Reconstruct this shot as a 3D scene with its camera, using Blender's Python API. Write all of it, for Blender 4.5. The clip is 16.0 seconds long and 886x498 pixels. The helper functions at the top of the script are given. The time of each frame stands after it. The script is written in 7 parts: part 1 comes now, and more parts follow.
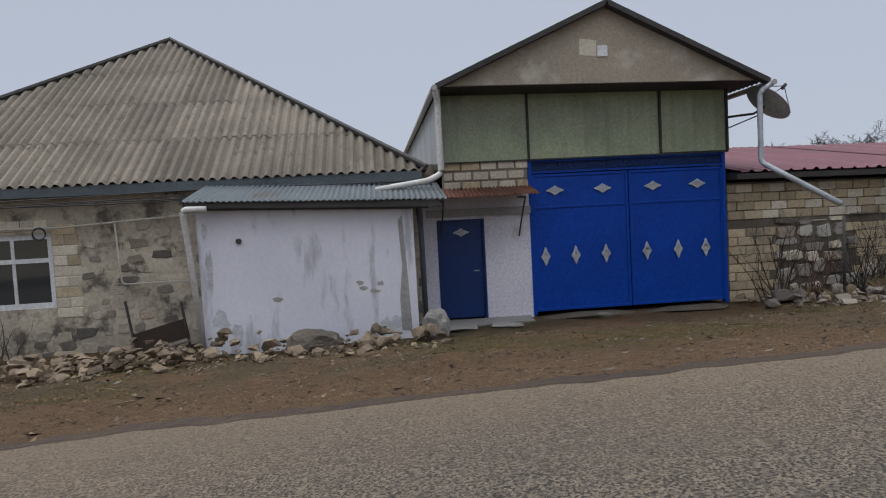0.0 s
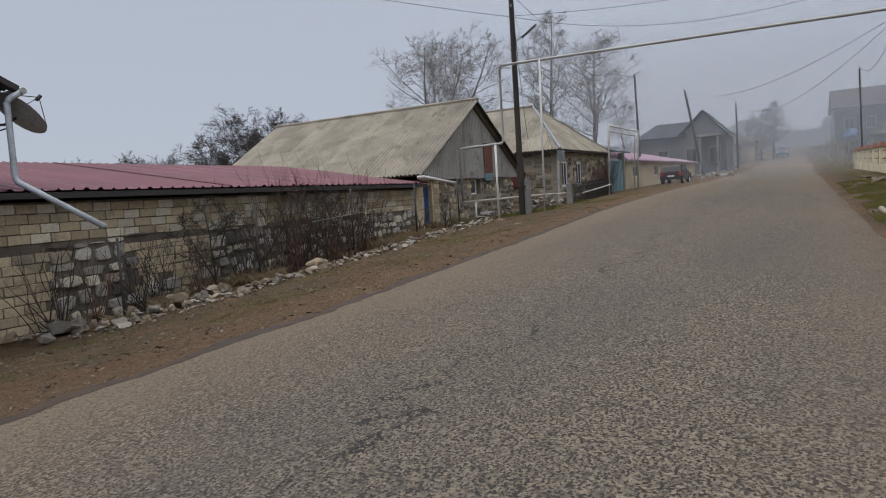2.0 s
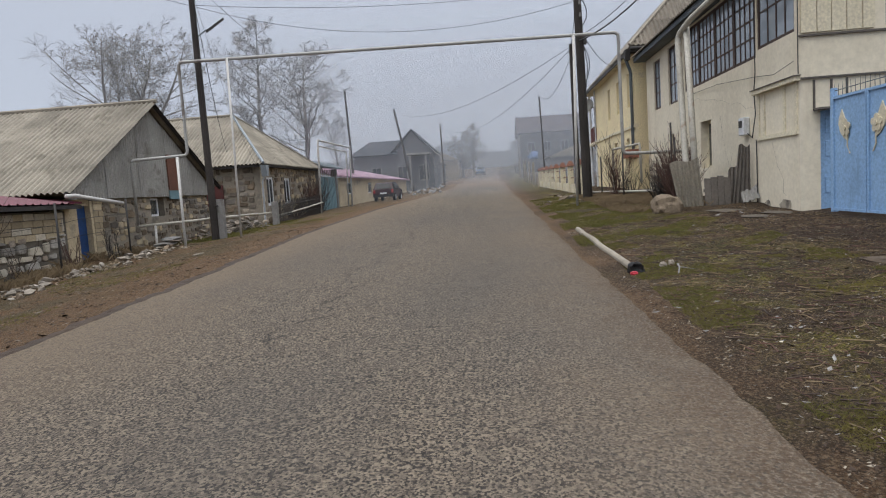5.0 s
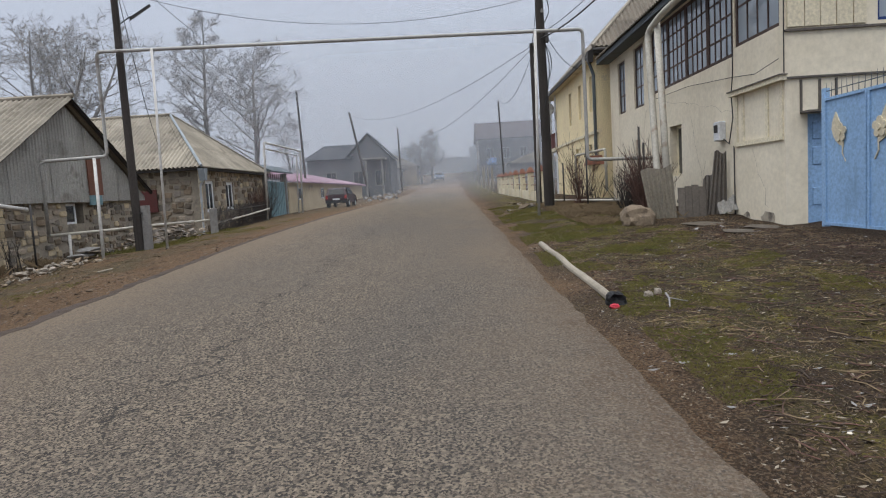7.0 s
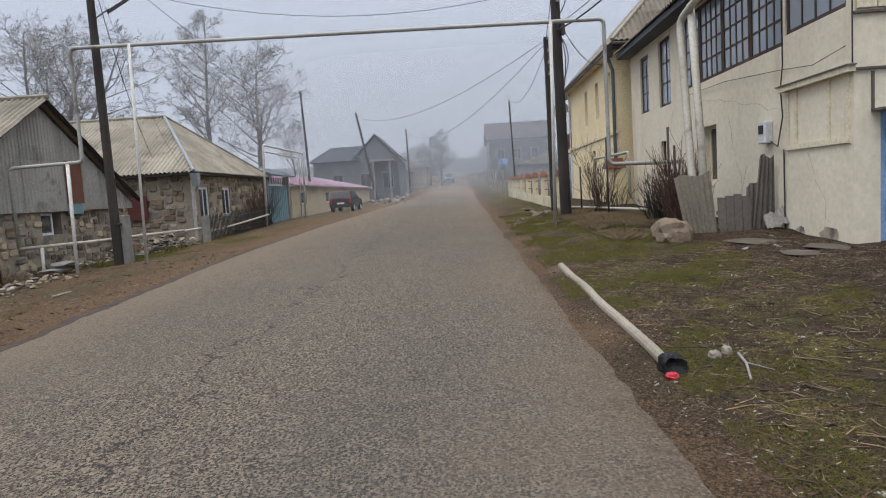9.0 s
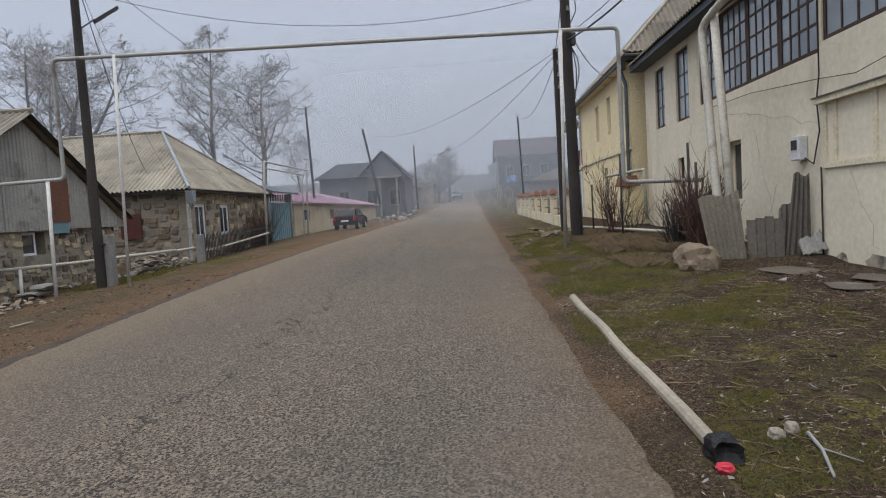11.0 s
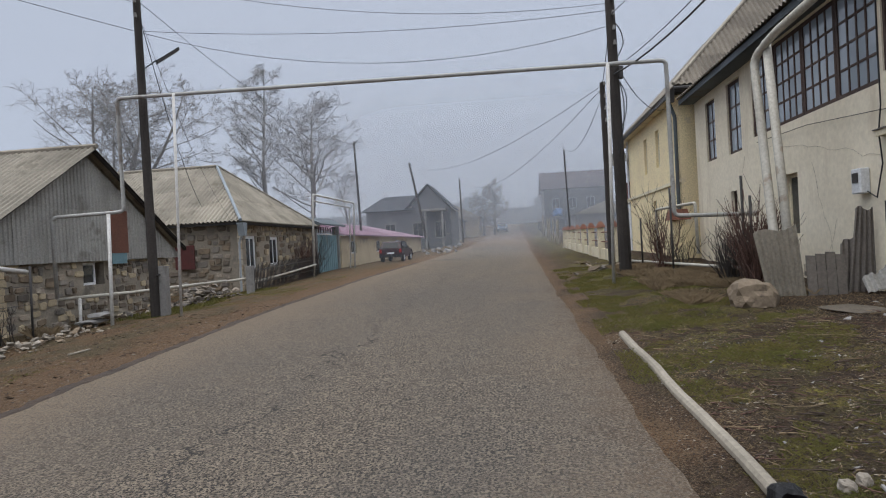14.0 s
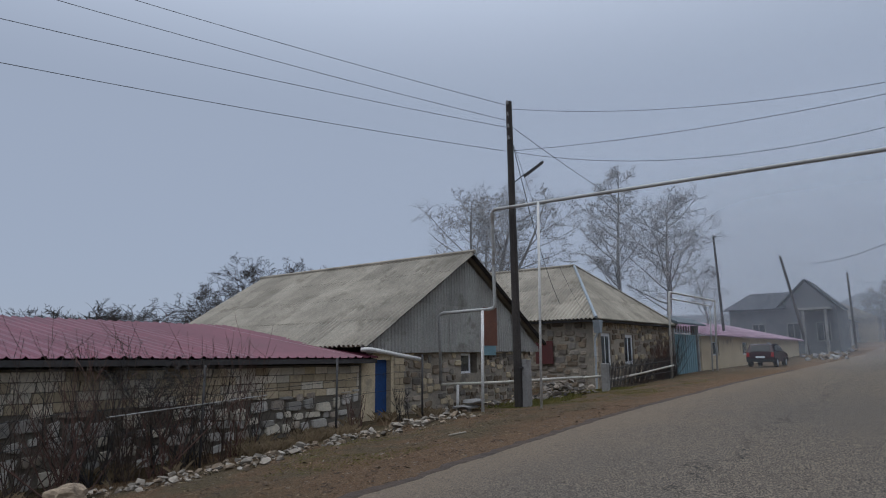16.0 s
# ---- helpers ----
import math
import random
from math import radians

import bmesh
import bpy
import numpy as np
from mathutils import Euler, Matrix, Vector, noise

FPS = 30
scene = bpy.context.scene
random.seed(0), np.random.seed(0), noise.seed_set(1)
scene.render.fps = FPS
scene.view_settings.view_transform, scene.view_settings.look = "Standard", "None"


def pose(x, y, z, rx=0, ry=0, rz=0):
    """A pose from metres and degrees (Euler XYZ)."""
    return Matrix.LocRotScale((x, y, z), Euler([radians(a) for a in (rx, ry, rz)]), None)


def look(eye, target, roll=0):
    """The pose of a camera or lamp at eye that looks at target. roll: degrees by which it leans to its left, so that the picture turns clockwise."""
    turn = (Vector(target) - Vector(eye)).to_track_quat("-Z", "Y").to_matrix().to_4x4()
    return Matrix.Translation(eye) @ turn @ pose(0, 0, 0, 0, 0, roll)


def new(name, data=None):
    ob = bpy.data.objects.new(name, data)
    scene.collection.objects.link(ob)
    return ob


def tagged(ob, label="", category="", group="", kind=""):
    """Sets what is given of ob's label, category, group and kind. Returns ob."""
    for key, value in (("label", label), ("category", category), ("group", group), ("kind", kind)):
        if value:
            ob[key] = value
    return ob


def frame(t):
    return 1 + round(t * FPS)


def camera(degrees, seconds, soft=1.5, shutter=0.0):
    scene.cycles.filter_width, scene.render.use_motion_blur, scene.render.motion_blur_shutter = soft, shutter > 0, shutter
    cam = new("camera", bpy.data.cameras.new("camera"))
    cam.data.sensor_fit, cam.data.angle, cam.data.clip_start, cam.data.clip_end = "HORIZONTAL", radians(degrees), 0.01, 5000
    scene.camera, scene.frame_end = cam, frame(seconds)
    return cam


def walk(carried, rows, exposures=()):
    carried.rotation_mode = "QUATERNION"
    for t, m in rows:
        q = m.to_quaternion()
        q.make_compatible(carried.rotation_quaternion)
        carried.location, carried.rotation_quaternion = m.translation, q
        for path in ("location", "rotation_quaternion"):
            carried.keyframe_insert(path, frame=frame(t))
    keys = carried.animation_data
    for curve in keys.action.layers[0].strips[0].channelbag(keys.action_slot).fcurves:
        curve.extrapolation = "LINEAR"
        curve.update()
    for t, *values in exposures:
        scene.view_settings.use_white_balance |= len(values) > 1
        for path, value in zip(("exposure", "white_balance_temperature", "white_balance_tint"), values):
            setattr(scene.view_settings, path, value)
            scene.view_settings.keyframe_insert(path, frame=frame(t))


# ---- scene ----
cam = camera(69.5, 16.0, soft=1.1)
METRES, EYE, TILT, LEAN, TURN = 10.5, 1.7, 0.0, 0.0, -5.8
ROWS = [
    (0.0, 0.0, 0.0, 0.0, -0.16, -3.15, 2.98),
    (0.5, 0.0241, 0.0164, 0.0046, -10.41, -3.28, 3.41),
    (1.0, 0.0579, 0.0225, 0.0023, -19.51, -4.2, 3.85),
    (1.5, 0.1009, 0.0241, 0.0063, -33.15, -5.74, 3.78),
    (2.0, 0.1466, 0.0314, 0.0052, -55.11, -5.18, 3.63),
    (2.5, 0.1917, 0.0351, 0.0113, -75.38, -5.18, 4.0),
    (3.0, 0.2417, 0.0371, 0.007, -77.91, -5.55, 4.2),
    (5.5, 0.4952, 0.0902, 0.0138, -81.26, -5.22, 3.32),
    (6.0, 0.5375, 0.0842, 0.0117, -83.38, -5.13, 3.4),
    (6.5, 0.5846, 0.0755, 0.0157, -83.34, -5.23, 3.39),
    (7.0, 0.6321, 0.0879, 0.0174, -83.24, -5.12, 3.3),
    (7.5, 0.6813, 0.085, 0.0158, -83.24, -5.23, 3.63),
    (8.0, 0.7311, 0.079, 0.0278, -82.93, -5.2, 3.56),
    (8.5, 0.7784, 0.0909, 0.033, -82.78, -5.25, 3.5),
    (9.0, 0.818, 0.0953, 0.0378, -82.29, -5.02, 3.47),
    (11.5, 0.947, 0.0917, 0.0456, -81.22, -3.21, 3.27),
    (12.0, 0.9471, 0.0925, 0.0454, -80.71, -3.14, 3.14),
    (12.5, 0.9472, 0.0929, 0.0454, -80.61, -2.93, 3.11),
    (13.0, 0.9476, 0.0935, 0.0454, -80.58, -2.68, 3.05),
    (13.5, 0.948, 0.0936, 0.0452, -80.28, -2.61, 3.12),
    (14.0, 0.9439, 0.0946, 0.047, -77.41, -0.38, 3.04),
    (14.5, 0.9325, 0.0982, 0.048, -57.84, 6.04, 0.86),
    (15.0, 0.926, 0.0927, 0.0501, -47.07, 8.63, 0.82),
    (15.5, 0.925, 0.0918, 0.0499, -46.63, 9.26, 0.75),
    (16.0, 0.9256, 0.0921, 0.0495, -46.63, 9.3, 0.59),
]
walk(cam, [(t, pose(0, 0, EYE, TILT, LEAN, TURN) @ pose(METRES * x, METRES * y, METRES * z, 90 + pitch, roll, yaw)) for t, x, y, z, yaw, pitch, roll in ROWS],
     exposures=((0.0, 0.12, 6500, 10), (1.6, 0.05, 6540, 10), (2.4, 0.1, 6560, 10), (3.0, 0.3, 6580, 10), (5.5, 0.24, 6540, 10), (6.2, 0.16, 6520, 10), (7.3, 0.36, 6500, 10), (8.5, 0.44, 6500, 10), (9.2, 0.34, 6500, 10), (11.4, 0.18, 6450, 10), (13.5, 0.16, 6450, 10), (14.0, 0.18, 6380, 10), (14.6, -0.24, 6050, 10), (15.2, -0.38, 5920, 9), (16.0, -0.3, 5930, 9)))

# ---- world and light ----
world = bpy.data.worlds.new("overcast_sky")
scene.world = world
world.use_nodes = True
wn, wl = world.node_tree.nodes, world.node_tree.links
wn.clear()
sky = wn.new("ShaderNodeTexSky")
sky.sky_type, sky.sun_disc, sky.sun_elevation, sky.sun_rotation = "NISHITA", False, radians(48), radians(200)
tc = wn.new("ShaderNodeTexCoord")
sep = wn.new("ShaderNodeSeparateXYZ")
wl.new(tc.outputs["Generated"], sep.inputs[0])
# an overcast dome: even towards the horizon, brighter overhead
zen = wn.new("ShaderNodeMapRange")
zen.interpolation_type = "SMOOTHSTEP"
zen.inputs["From Min"].default_value, zen.inputs["From Max"].default_value = 0.35, 1.0
wl.new(sep.outputs["Z"], zen.inputs["Value"])
dome = wn.new("ShaderNodeMix")
dome.data_type = "RGBA"
dome.inputs["A"].default_value = (0.415, 0.455, 0.54, 1)
dome.inputs["B"].default_value = (1.75, 1.82, 1.95, 1)
wl.new(zen.outputs[0], dome.inputs["Factor"])
b1, b2 = wn.new("ShaderNodeBackground"), wn.new("ShaderNodeBackground")
b1.inputs["Strength"].default_value, b2.inputs["Strength"].default_value = 0.006, 1.0
wl.new(sky.outputs[0], b1.inputs["Color"])
wl.new(dome.outputs["Result"], b2.inputs["Color"])
adds, out = wn.new("ShaderNodeAddShader"), wn.new("ShaderNodeOutputWorld")
wl.new(b1.outputs[0], adds.inputs[0])
wl.new(b2.outputs[0], adds.inputs[1])
wl.new(adds.outputs[0], out.inputs["Surface"])
sun = new("sun", bpy.data.lights.new("sun", "SUN"))
sun.data.energy, sun.data.angle, sun.data.color = 1.1, radians(45), (1.0, 0.97, 0.93)
sun.matrix_world = look((0, 0, 60), (20, -16, 0))


# ---- materials ----
def M(name, c1, c2=None, rough=0.8, metal=0.0, big=0.6, small=18.0, stain=None, stain_amt=0.0, stain_scale=1.3, bump=0.25, bump_scale=40.0, rnd=0.0, streak=False, spec=0.4, grain=0.2):
    """A weathered surface: two tones at two scales, stains, relief; rnd varies it from object to object."""
    m = bpy.data.materials.new(name)
    m.use_nodes = True
    n, l = m.node_tree.nodes, m.node_tree.links
    p = n["Principled BSDF"]
    p.inputs["Roughness"].default_value, p.inputs["Metallic"].default_value = rough, metal
    p.inputs["Specular IOR Level"].default_value = spec
    c2 = c2 or tuple(0.75 * c for c in c1)
    geo = n.new("ShaderNodeNewGeometry")
    pos = geo.outputs["Position"]

    def tex(scale, detail=5.0, stretch=None):
        t = n.new("ShaderNodeTexNoise")
        t.inputs["Scale"].default_value, t.inputs["Detail"].default_value, t.inputs["Roughness"].default_value = scale, detail, 0.62
        if stretch:
            mp = n.new("ShaderNodeVectorMath")
            mp.operation = "MULTIPLY"
            mp.inputs[1].default_value = stretch
            l.new(pos, mp.inputs[0])
            l.new(mp.outputs[0], t.inputs["Vector"])
        else:
            l.new(pos, t.inputs["Vector"])
        return t.outputs["Fac"]

    def rng(v, a, b, lo=0.0, hi=1.0):
        r = n.new("ShaderNodeMapRange")
        r.inputs["From Min"].default_value, r.inputs["From Max"].default_value = a, b
        r.inputs["To Min"].default_value, r.inputs["To Max"].default_value = lo, hi
        l.new(v, r.inputs["Value"])
        return r.outputs[0]

    def mix(f, a, b):
        x = n.new("ShaderNodeMix")
        x.data_type = "RGBA"
        for s, v in (("Factor", f), ("A", a), ("B", b)):
            if isinstance(v, (tuple, float)):
                x.inputs[s].default_value = (*v, 1) if isinstance(v, tuple) else v
            else:
                l.new(v, x.inputs[s])
        return x.outputs["Result"]

    col = mix(rng(tex(big), 0.35, 0.65), c1, c2)
    fine = tex(small, 6.0)
    dark = n.new("ShaderNodeMix")
    dark.data_type, dark.blend_type = "RGBA", "MULTIPLY"
    dark.inputs["Factor"].default_value = 1.0
    l.new(col, dark.inputs["A"])
    v = n.new("ShaderNodeCombineColor")
    g = rng(fine, 0.3, 0.7, 1 - grain * 1.1, 1 + grain * 0.9)
    for k in range(3):
        l.new(g, v.inputs[k])
    l.new(v.outputs[0], dark.inputs["B"])
    col = dark.outputs["Result"]
    if stain:
        s = tex(stain_scale, 7.0, (1, 1, 0.22) if streak else None)
        col = mix(rng(s, 0.62 - 0.2 * stain_amt, 0.7 - 0.12 * stain_amt, 0.0, min(1.0, 0.5 + stain_amt)), col, stain)
    if rnd:
        oi = n.new("ShaderNodeObjectInfo")
        hs = n.new("ShaderNodeHueSaturation")
        l.new(rng(oi.outputs["Random"], 0, 1, 1 - rnd, 1 + rnd), hs.inputs["Value"])
        l.new(col, hs.inputs["Color"])
        col = hs.outputs[0]
    l.new(col, p.inputs["Base Color"])
    if bump:
        b = n.new("ShaderNodeBump")
        b.inputs["Strength"].default_value, b.inputs["Distance"].default_value = bump, 0.02
        l.new(tex(bump_scale, 6.0), b.inputs["Height"])
        l.new(b.outputs[0], p.inputs["Normal"])
    return m


white_plaster = M("whitewash", (0.70, 0.70, 0.765), (0.63, 0.635, 0.70), 0.9, small=16.0, grain=0.05, stain=(0.36, 0.36, 0.385), stain_amt=0.36, stain_scale=2.3, bump=0.12, bump_scale=9, streak=True)
grey_plaster = M("bare_plaster", (0.38, 0.37, 0.35), (0.26, 0.25, 0.24), 0.95, bump=0.5, bump_scale=30)
lilac_plaster = M("lilac_plaster", (0.693, 0.672, 0.735), (0.588, 0.567, 0.630), 0.9, stain=(0.399, 0.389, 0.399), stain_amt=0.1, bump=0.25)
cream_plaster = M("cream_plaster", (0.72, 0.63, 0.44), (0.64, 0.55, 0.38), 0.92, stain=(0.50, 0.46, 0.38), stain_amt=0.3, stain_scale=0.7, bump=0.4, bump_scale=12, streak=True)
pale_plaster = M("pale_plaster", (0.76, 0.69, 0.545), (0.68, 0.61, 0.47), 0.92, big=0.7, small=9.0, grain=0.09, stain=(0.57, 0.49, 0.37), stain_amt=0.3, stain_scale=1.1, bump=0.35, bump_scale=4, streak=True)
yellow_plaster = M("yellow_plaster", (0.799, 0.683, 0.425), (0.734, 0.616, 0.388), 0.9, stain=(0.540, 0.470, 0.375), stain_amt=0.1, bump=0.2)
gable_plaster = M("gable_plaster", (0.365, 0.310, 0.243), (0.287, 0.248, 0.199), 0.95, stain=(0.487, 0.443, 0.376), stain_amt=0.3, stain_scale=1.1, bump=0.4)
mortar = M("mortar", (0.324, 0.281, 0.221), (0.216, 0.187, 0.149), 0.97, stain=(0.119, 0.104, 0.086), stain_amt=0.3, bump=0.7, bump_scale=30)
mud_mortar = M("rough_mortar", (0.442, 0.386, 0.307), (0.320, 0.279, 0.220), 0.97, stain=(0.166, 0.145, 0.123), stain_amt=0.35, bump=0.8, bump_scale=22)
limestone = M("limestone", (0.489, 0.400, 0.265), (0.400, 0.323, 0.215), 0.95, stain=(0.215, 0.186, 0.152), stain_amt=0.3, bump=0.5, rnd=0.22)
pale_block = M("pale_limestone", (0.62, 0.56, 0.45), (0.52, 0.46, 0.36), 0.95, stain=(0.36, 0.31, 0.25), stain_amt=0.2, bump=0.5, rnd=0.16)
field_stone = M("field_stone", (0.293, 0.237, 0.179), (0.181, 0.156, 0.130), 0.95, stain=(0.383, 0.332, 0.260), stain_amt=0.3, stain_scale=3, bump=0.8, bump_scale=20, rnd=0.5)
dark_stone = M("dark_stone", (0.216, 0.189, 0.158), (0.130, 0.115, 0.101), 0.95, stain=(0.324, 0.287, 0.230), stain_amt=0.25, stain_scale=3, bump=0.8, bump_scale=20, rnd=0.45)
rubble_stone = M("rubble_stone", (0.218, 0.167, 0.115), (0.139, 0.106, 0.074), 0.95, stain=(0.085, 0.063, 0.045), stain_amt=0.3, stain_scale=4, bump=0.8, bump_scale=25, rnd=0.4)
asbestos = M("asbestos_sheet", (0.210, 0.182, 0.145), (0.145, 0.125, 0.100), 0.95, big=0.9, stain=(0.085, 0.074, 0.057), stain_amt=0.2, stain_scale=3.2, bump=0.4, rnd=0.16)
pale_asbestos = M("weathered_sheet", (0.325, 0.290, 0.232), (0.235, 0.210, 0.168), 0.95, big=0.8, stain=(0.171, 0.150, 0.116), stain_amt=0.35, stain_scale=1.2, bump=0.4, rnd=0.14)
grey_cladding = M("grey_cladding", (0.356, 0.344, 0.319), (0.269, 0.259, 0.237), 0.85, stain=(0.163, 0.150, 0.131), stain_amt=0.25, bump=0.3, rnd=0.12)
red_metal = M("red_metal", (0.145, 0.034, 0.052), (0.105, 0.024, 0.038), 0.42, 0.0, big=0.4, stain=(0.09, 0.03, 0.035), stain_amt=0.15, bump=0.12, bump_scale=9, spec=0.35)
pink_metal = M("faded_pink_metal", (0.33, 0.215, 0.265), (0.27, 0.175, 0.22), 0.55, bump=0.1)
old_plaster = M("old_plaster", (0.50, 0.44, 0.345), (0.35, 0.305, 0.24), 0.97, big=1.6, small=12.0, stain=(0.115, 0.10, 0.085), stain_amt=0.5, stain_scale=2.2, bump=0.9, bump_scale=7)
grey_render = M("grey_render", (0.15, 0.155, 0.16), (0.115, 0.12, 0.125), 0.9, bump=0.2)
brown_roof = M("dark_red_roof", (0.105, 0.06, 0.062), (0.085, 0.05, 0.052), 0.8, bump=0.1, spec=0.2)
barn_blue = M("worn_blue_paint", (0.020, 0.075, 0.24), (0.016, 0.055, 0.17), 0.6, stain=(0.024, 0.040, 0.072), stain_amt=0.3, bump=0.2)
scuffed = M("scuffed_whitewash", (0.56, 0.56, 0.60), (0.40, 0.40, 0.42), 0.92, big=5.0, small=30.0, grain=0.12, stain=(0.66, 0.66, 0.71), stain_amt=0.4, stain_scale=6.0, bump=0.2)
# mortar darkened in its colour to hold the shadow between wall stones
shaded_joint = M("shaded_mortar", (0.165, 0.142, 0.112), (0.105, 0.090, 0.072), 0.97, stain=(0.06, 0.052, 0.043), stain_amt=0.3, bump=0.7, bump_scale=30)
dark_slate = M("dark_grey_roof", (0.045, 0.050, 0.058), (0.034, 0.038, 0.045), 0.75, bump=0.1, spec=0.2)
row_stone = M("edging_stone", (0.27, 0.235, 0.19), (0.18, 0.155, 0.125), 0.95, stain=(0.34, 0.31, 0.27), stain_amt=0.25, stain_scale=4, bump=0.8, bump_scale=20, rnd=0.35)
wall_stone = M("wall_stone", (0.45, 0.42, 0.37), (0.31, 0.285, 0.25), 0.95, stain=(0.14, 0.125, 0.105), stain_amt=0.3, stain_scale=3.5, bump=0.8, bump_scale=20, rnd=0.35)
flashing = M("blue_grey_flashing", (0.27, 0.30, 0.325), (0.21, 0.235, 0.255), 0.7, bump=0.1)
dirty_concrete = M("dirty_concrete", (0.105, 0.086, 0.064), (0.070, 0.057, 0.043), 0.95, stain=(0.22, 0.2, 0.17), stain_amt=0.2, bump=0.5)
clod_mat = M("earth_clods", (0.105, 0.078, 0.053), (0.052, 0.038, 0.026), 0.97, big=3.0, bump=0.0)
galv = M("galvanised", (0.46, 0.49, 0.52), (0.37, 0.40, 0.43), 0.5, 0.2, stain=(0.28, 0.28, 0.27), stain_amt=0.2, bump=0.1)
dull_metal = M("dull_metal", (0.105, 0.125, 0.135), (0.075, 0.09, 0.10), 0.6, 0.0, stain=(0.08, 0.065, 0.055), stain_amt=0.2, bump=0.1, spec=0.3)
dark_trim = M("dark_trim", (0.055, 0.05, 0.048), (0.035, 0.033, 0.032), 0.7, bump=0.1)
rust_metal = M("rusty_metal", (0.20, 0.080, 0.048), (0.125, 0.056, 0.038), 0.75, 0.1, stain=(0.25, 0.12, 0.07), stain_amt=0.3, bump=0.3)
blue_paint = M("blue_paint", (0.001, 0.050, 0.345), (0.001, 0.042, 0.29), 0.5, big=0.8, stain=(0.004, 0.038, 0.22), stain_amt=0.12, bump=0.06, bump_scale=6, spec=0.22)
# deep blue with the door's shade in its colour; also for frieze and frames
dark_and_shaded_blue = M("dark_and_shaded_blue_paint", (0.004, 0.032, 0.155), (0.004, 0.027, 0.12), 0.45, bump=0.05)
sky_blue = M("sky_blue_paint", (0.294, 0.469, 0.700), (0.250, 0.406, 0.625), 0.55, stain=(0.163, 0.263, 0.400), stain_amt=0.15, bump=0.1, streak=True)
teal_paint = M("teal_paint", (0.17, 0.28, 0.31), (0.13, 0.22, 0.25), 0.65, stain=(0.2, 0.17, 0.14), stain_amt=0.2, bump=0.1, streak=True)
silver = M("silver_casting", (0.50, 0.53, 0.56), (0.40, 0.42, 0.45), 0.45, 0.4, bump=0.2, bump_scale=80)
pipe_white = M("white_pipe_paint", (0.585, 0.572, 0.546), (0.473, 0.451, 0.420), 0.55, stain=(0.338, 0.253, 0.179), stain_amt=0.15, bump=0.1)
pipe_cream = M("cream_pipe_paint", (0.50, 0.475, 0.41), (0.40, 0.37, 0.31), 0.55, stain=(0.27, 0.2, 0.14), stain_amt=0.25, stain_scale=2.5, bump=0.1)
pipe_grey = M("grey_pipe_paint", (0.39, 0.385, 0.36), (0.30, 0.29, 0.27), 0.55, stain=(0.136, 0.105, 0.081), stain_amt=0.2, bump=0.1)
old_wood = M("tarred_pole_wood", (0.052, 0.044, 0.039), (0.030, 0.026, 0.023), 0.9, bump=0.5, bump_scale=30)
brown_wood = M("brown_wood", (0.10, 0.055, 0.038), (0.065, 0.038, 0.03), 0.75, stain=(0.16, 0.12, 0.10), stain_amt=0.2, bump=0.3)
dark_wood = M("dark_window_wood", (0.075, 0.045, 0.034), (0.046, 0.030, 0.025), 0.75, stain=(0.10, 0.08, 0.07), stain_amt=0.2, bump=0.3)
dark_rust = M("dark_rust", (0.038, 0.022, 0.016), (0.026, 0.016, 0.012), 0.85, stain=(0.07, 0.04, 0.028), stain_amt=0.25, bump=0.3)
grey_wood = M("weathered_wood", (0.16, 0.14, 0.12), (0.10, 0.09, 0.08), 0.92, bump=0.5, bump_scale=30, rnd=0.2)
concrete = M("concrete", (0.27, 0.26, 0.245), (0.20, 0.19, 0.18), 0.92, stain=(0.12, 0.11, 0.095), stain_amt=0.25, bump=0.4)
beam_paint = M("pale_beam", (0.30, 0.265, 0.21), (0.22, 0.192, 0.15), 0.85, stain=(0.118, 0.098, 0.075), stain_amt=0.2, bump=0.3)
frame_white = M("white_frame", (0.684, 0.694, 0.703), (0.589, 0.598, 0.608), 0.5, bump=0.05)
# light grey also carries part of the haze on the far trees
bark = M("bark", (0.26, 0.25, 0.24), (0.20, 0.19, 0.18), 0.95, bump=0.2)
twig = M("dry_twig", (0.080, 0.055, 0.040), (0.052, 0.037, 0.029), 0.95, bump=0.0)
red_twig = M("reddish_twig", (0.125, 0.066, 0.05), (0.085, 0.05, 0.04), 0.95, bump=0.0)
straw = M("dry_straw", (0.250, 0.182, 0.105), (0.165, 0.120, 0.070), 0.95, bump=0.0)
blade = M("grass_blade", (0.108, 0.112, 0.024), (0.158, 0.132, 0.036), 0.9, big=1.2, bump=0.0)
rubber = M("black_rubber", (0.02, 0.02, 0.021), (0.014, 0.014, 0.015), 0.7, bump=0.1)
wire_mat = M("cable_sheath", (0.02, 0.02, 0.022), (0.03, 0.03, 0.03), 0.7, bump=0.0)
red_paint = M("faded_red_paint", (0.11, 0.028, 0.026), (0.08, 0.022, 0.02), 0.7, stain=(0.06, 0.035, 0.03), stain_amt=0.25, bump=0.2)
maroon_car = M("maroon_car_paint", (0.030, 0.008, 0.011), (0.024, 0.007, 0.009), 0.4, bump=0.0, spec=0.3)
blue_car = M("blue_car_paint", (0.05, 0.12, 0.22), (0.045, 0.10, 0.19), 0.3, bump=0.0, spec=0.6)
fibre = M("green_fibreglass", (0.341, 0.376, 0.240), (0.250, 0.285, 0.187), 0.3, big=0.9, stain=(0.194, 0.217, 0.146), stain_amt=0.3, bump=0.05, streak=True, spec=0.5)
cream_board = M("cream_board", (0.72, 0.65, 0.48), (0.62, 0.55, 0.40), 0.85, stain=(0.38, 0.32, 0.22), stain_amt=0.3, bump=0.25, streak=True)
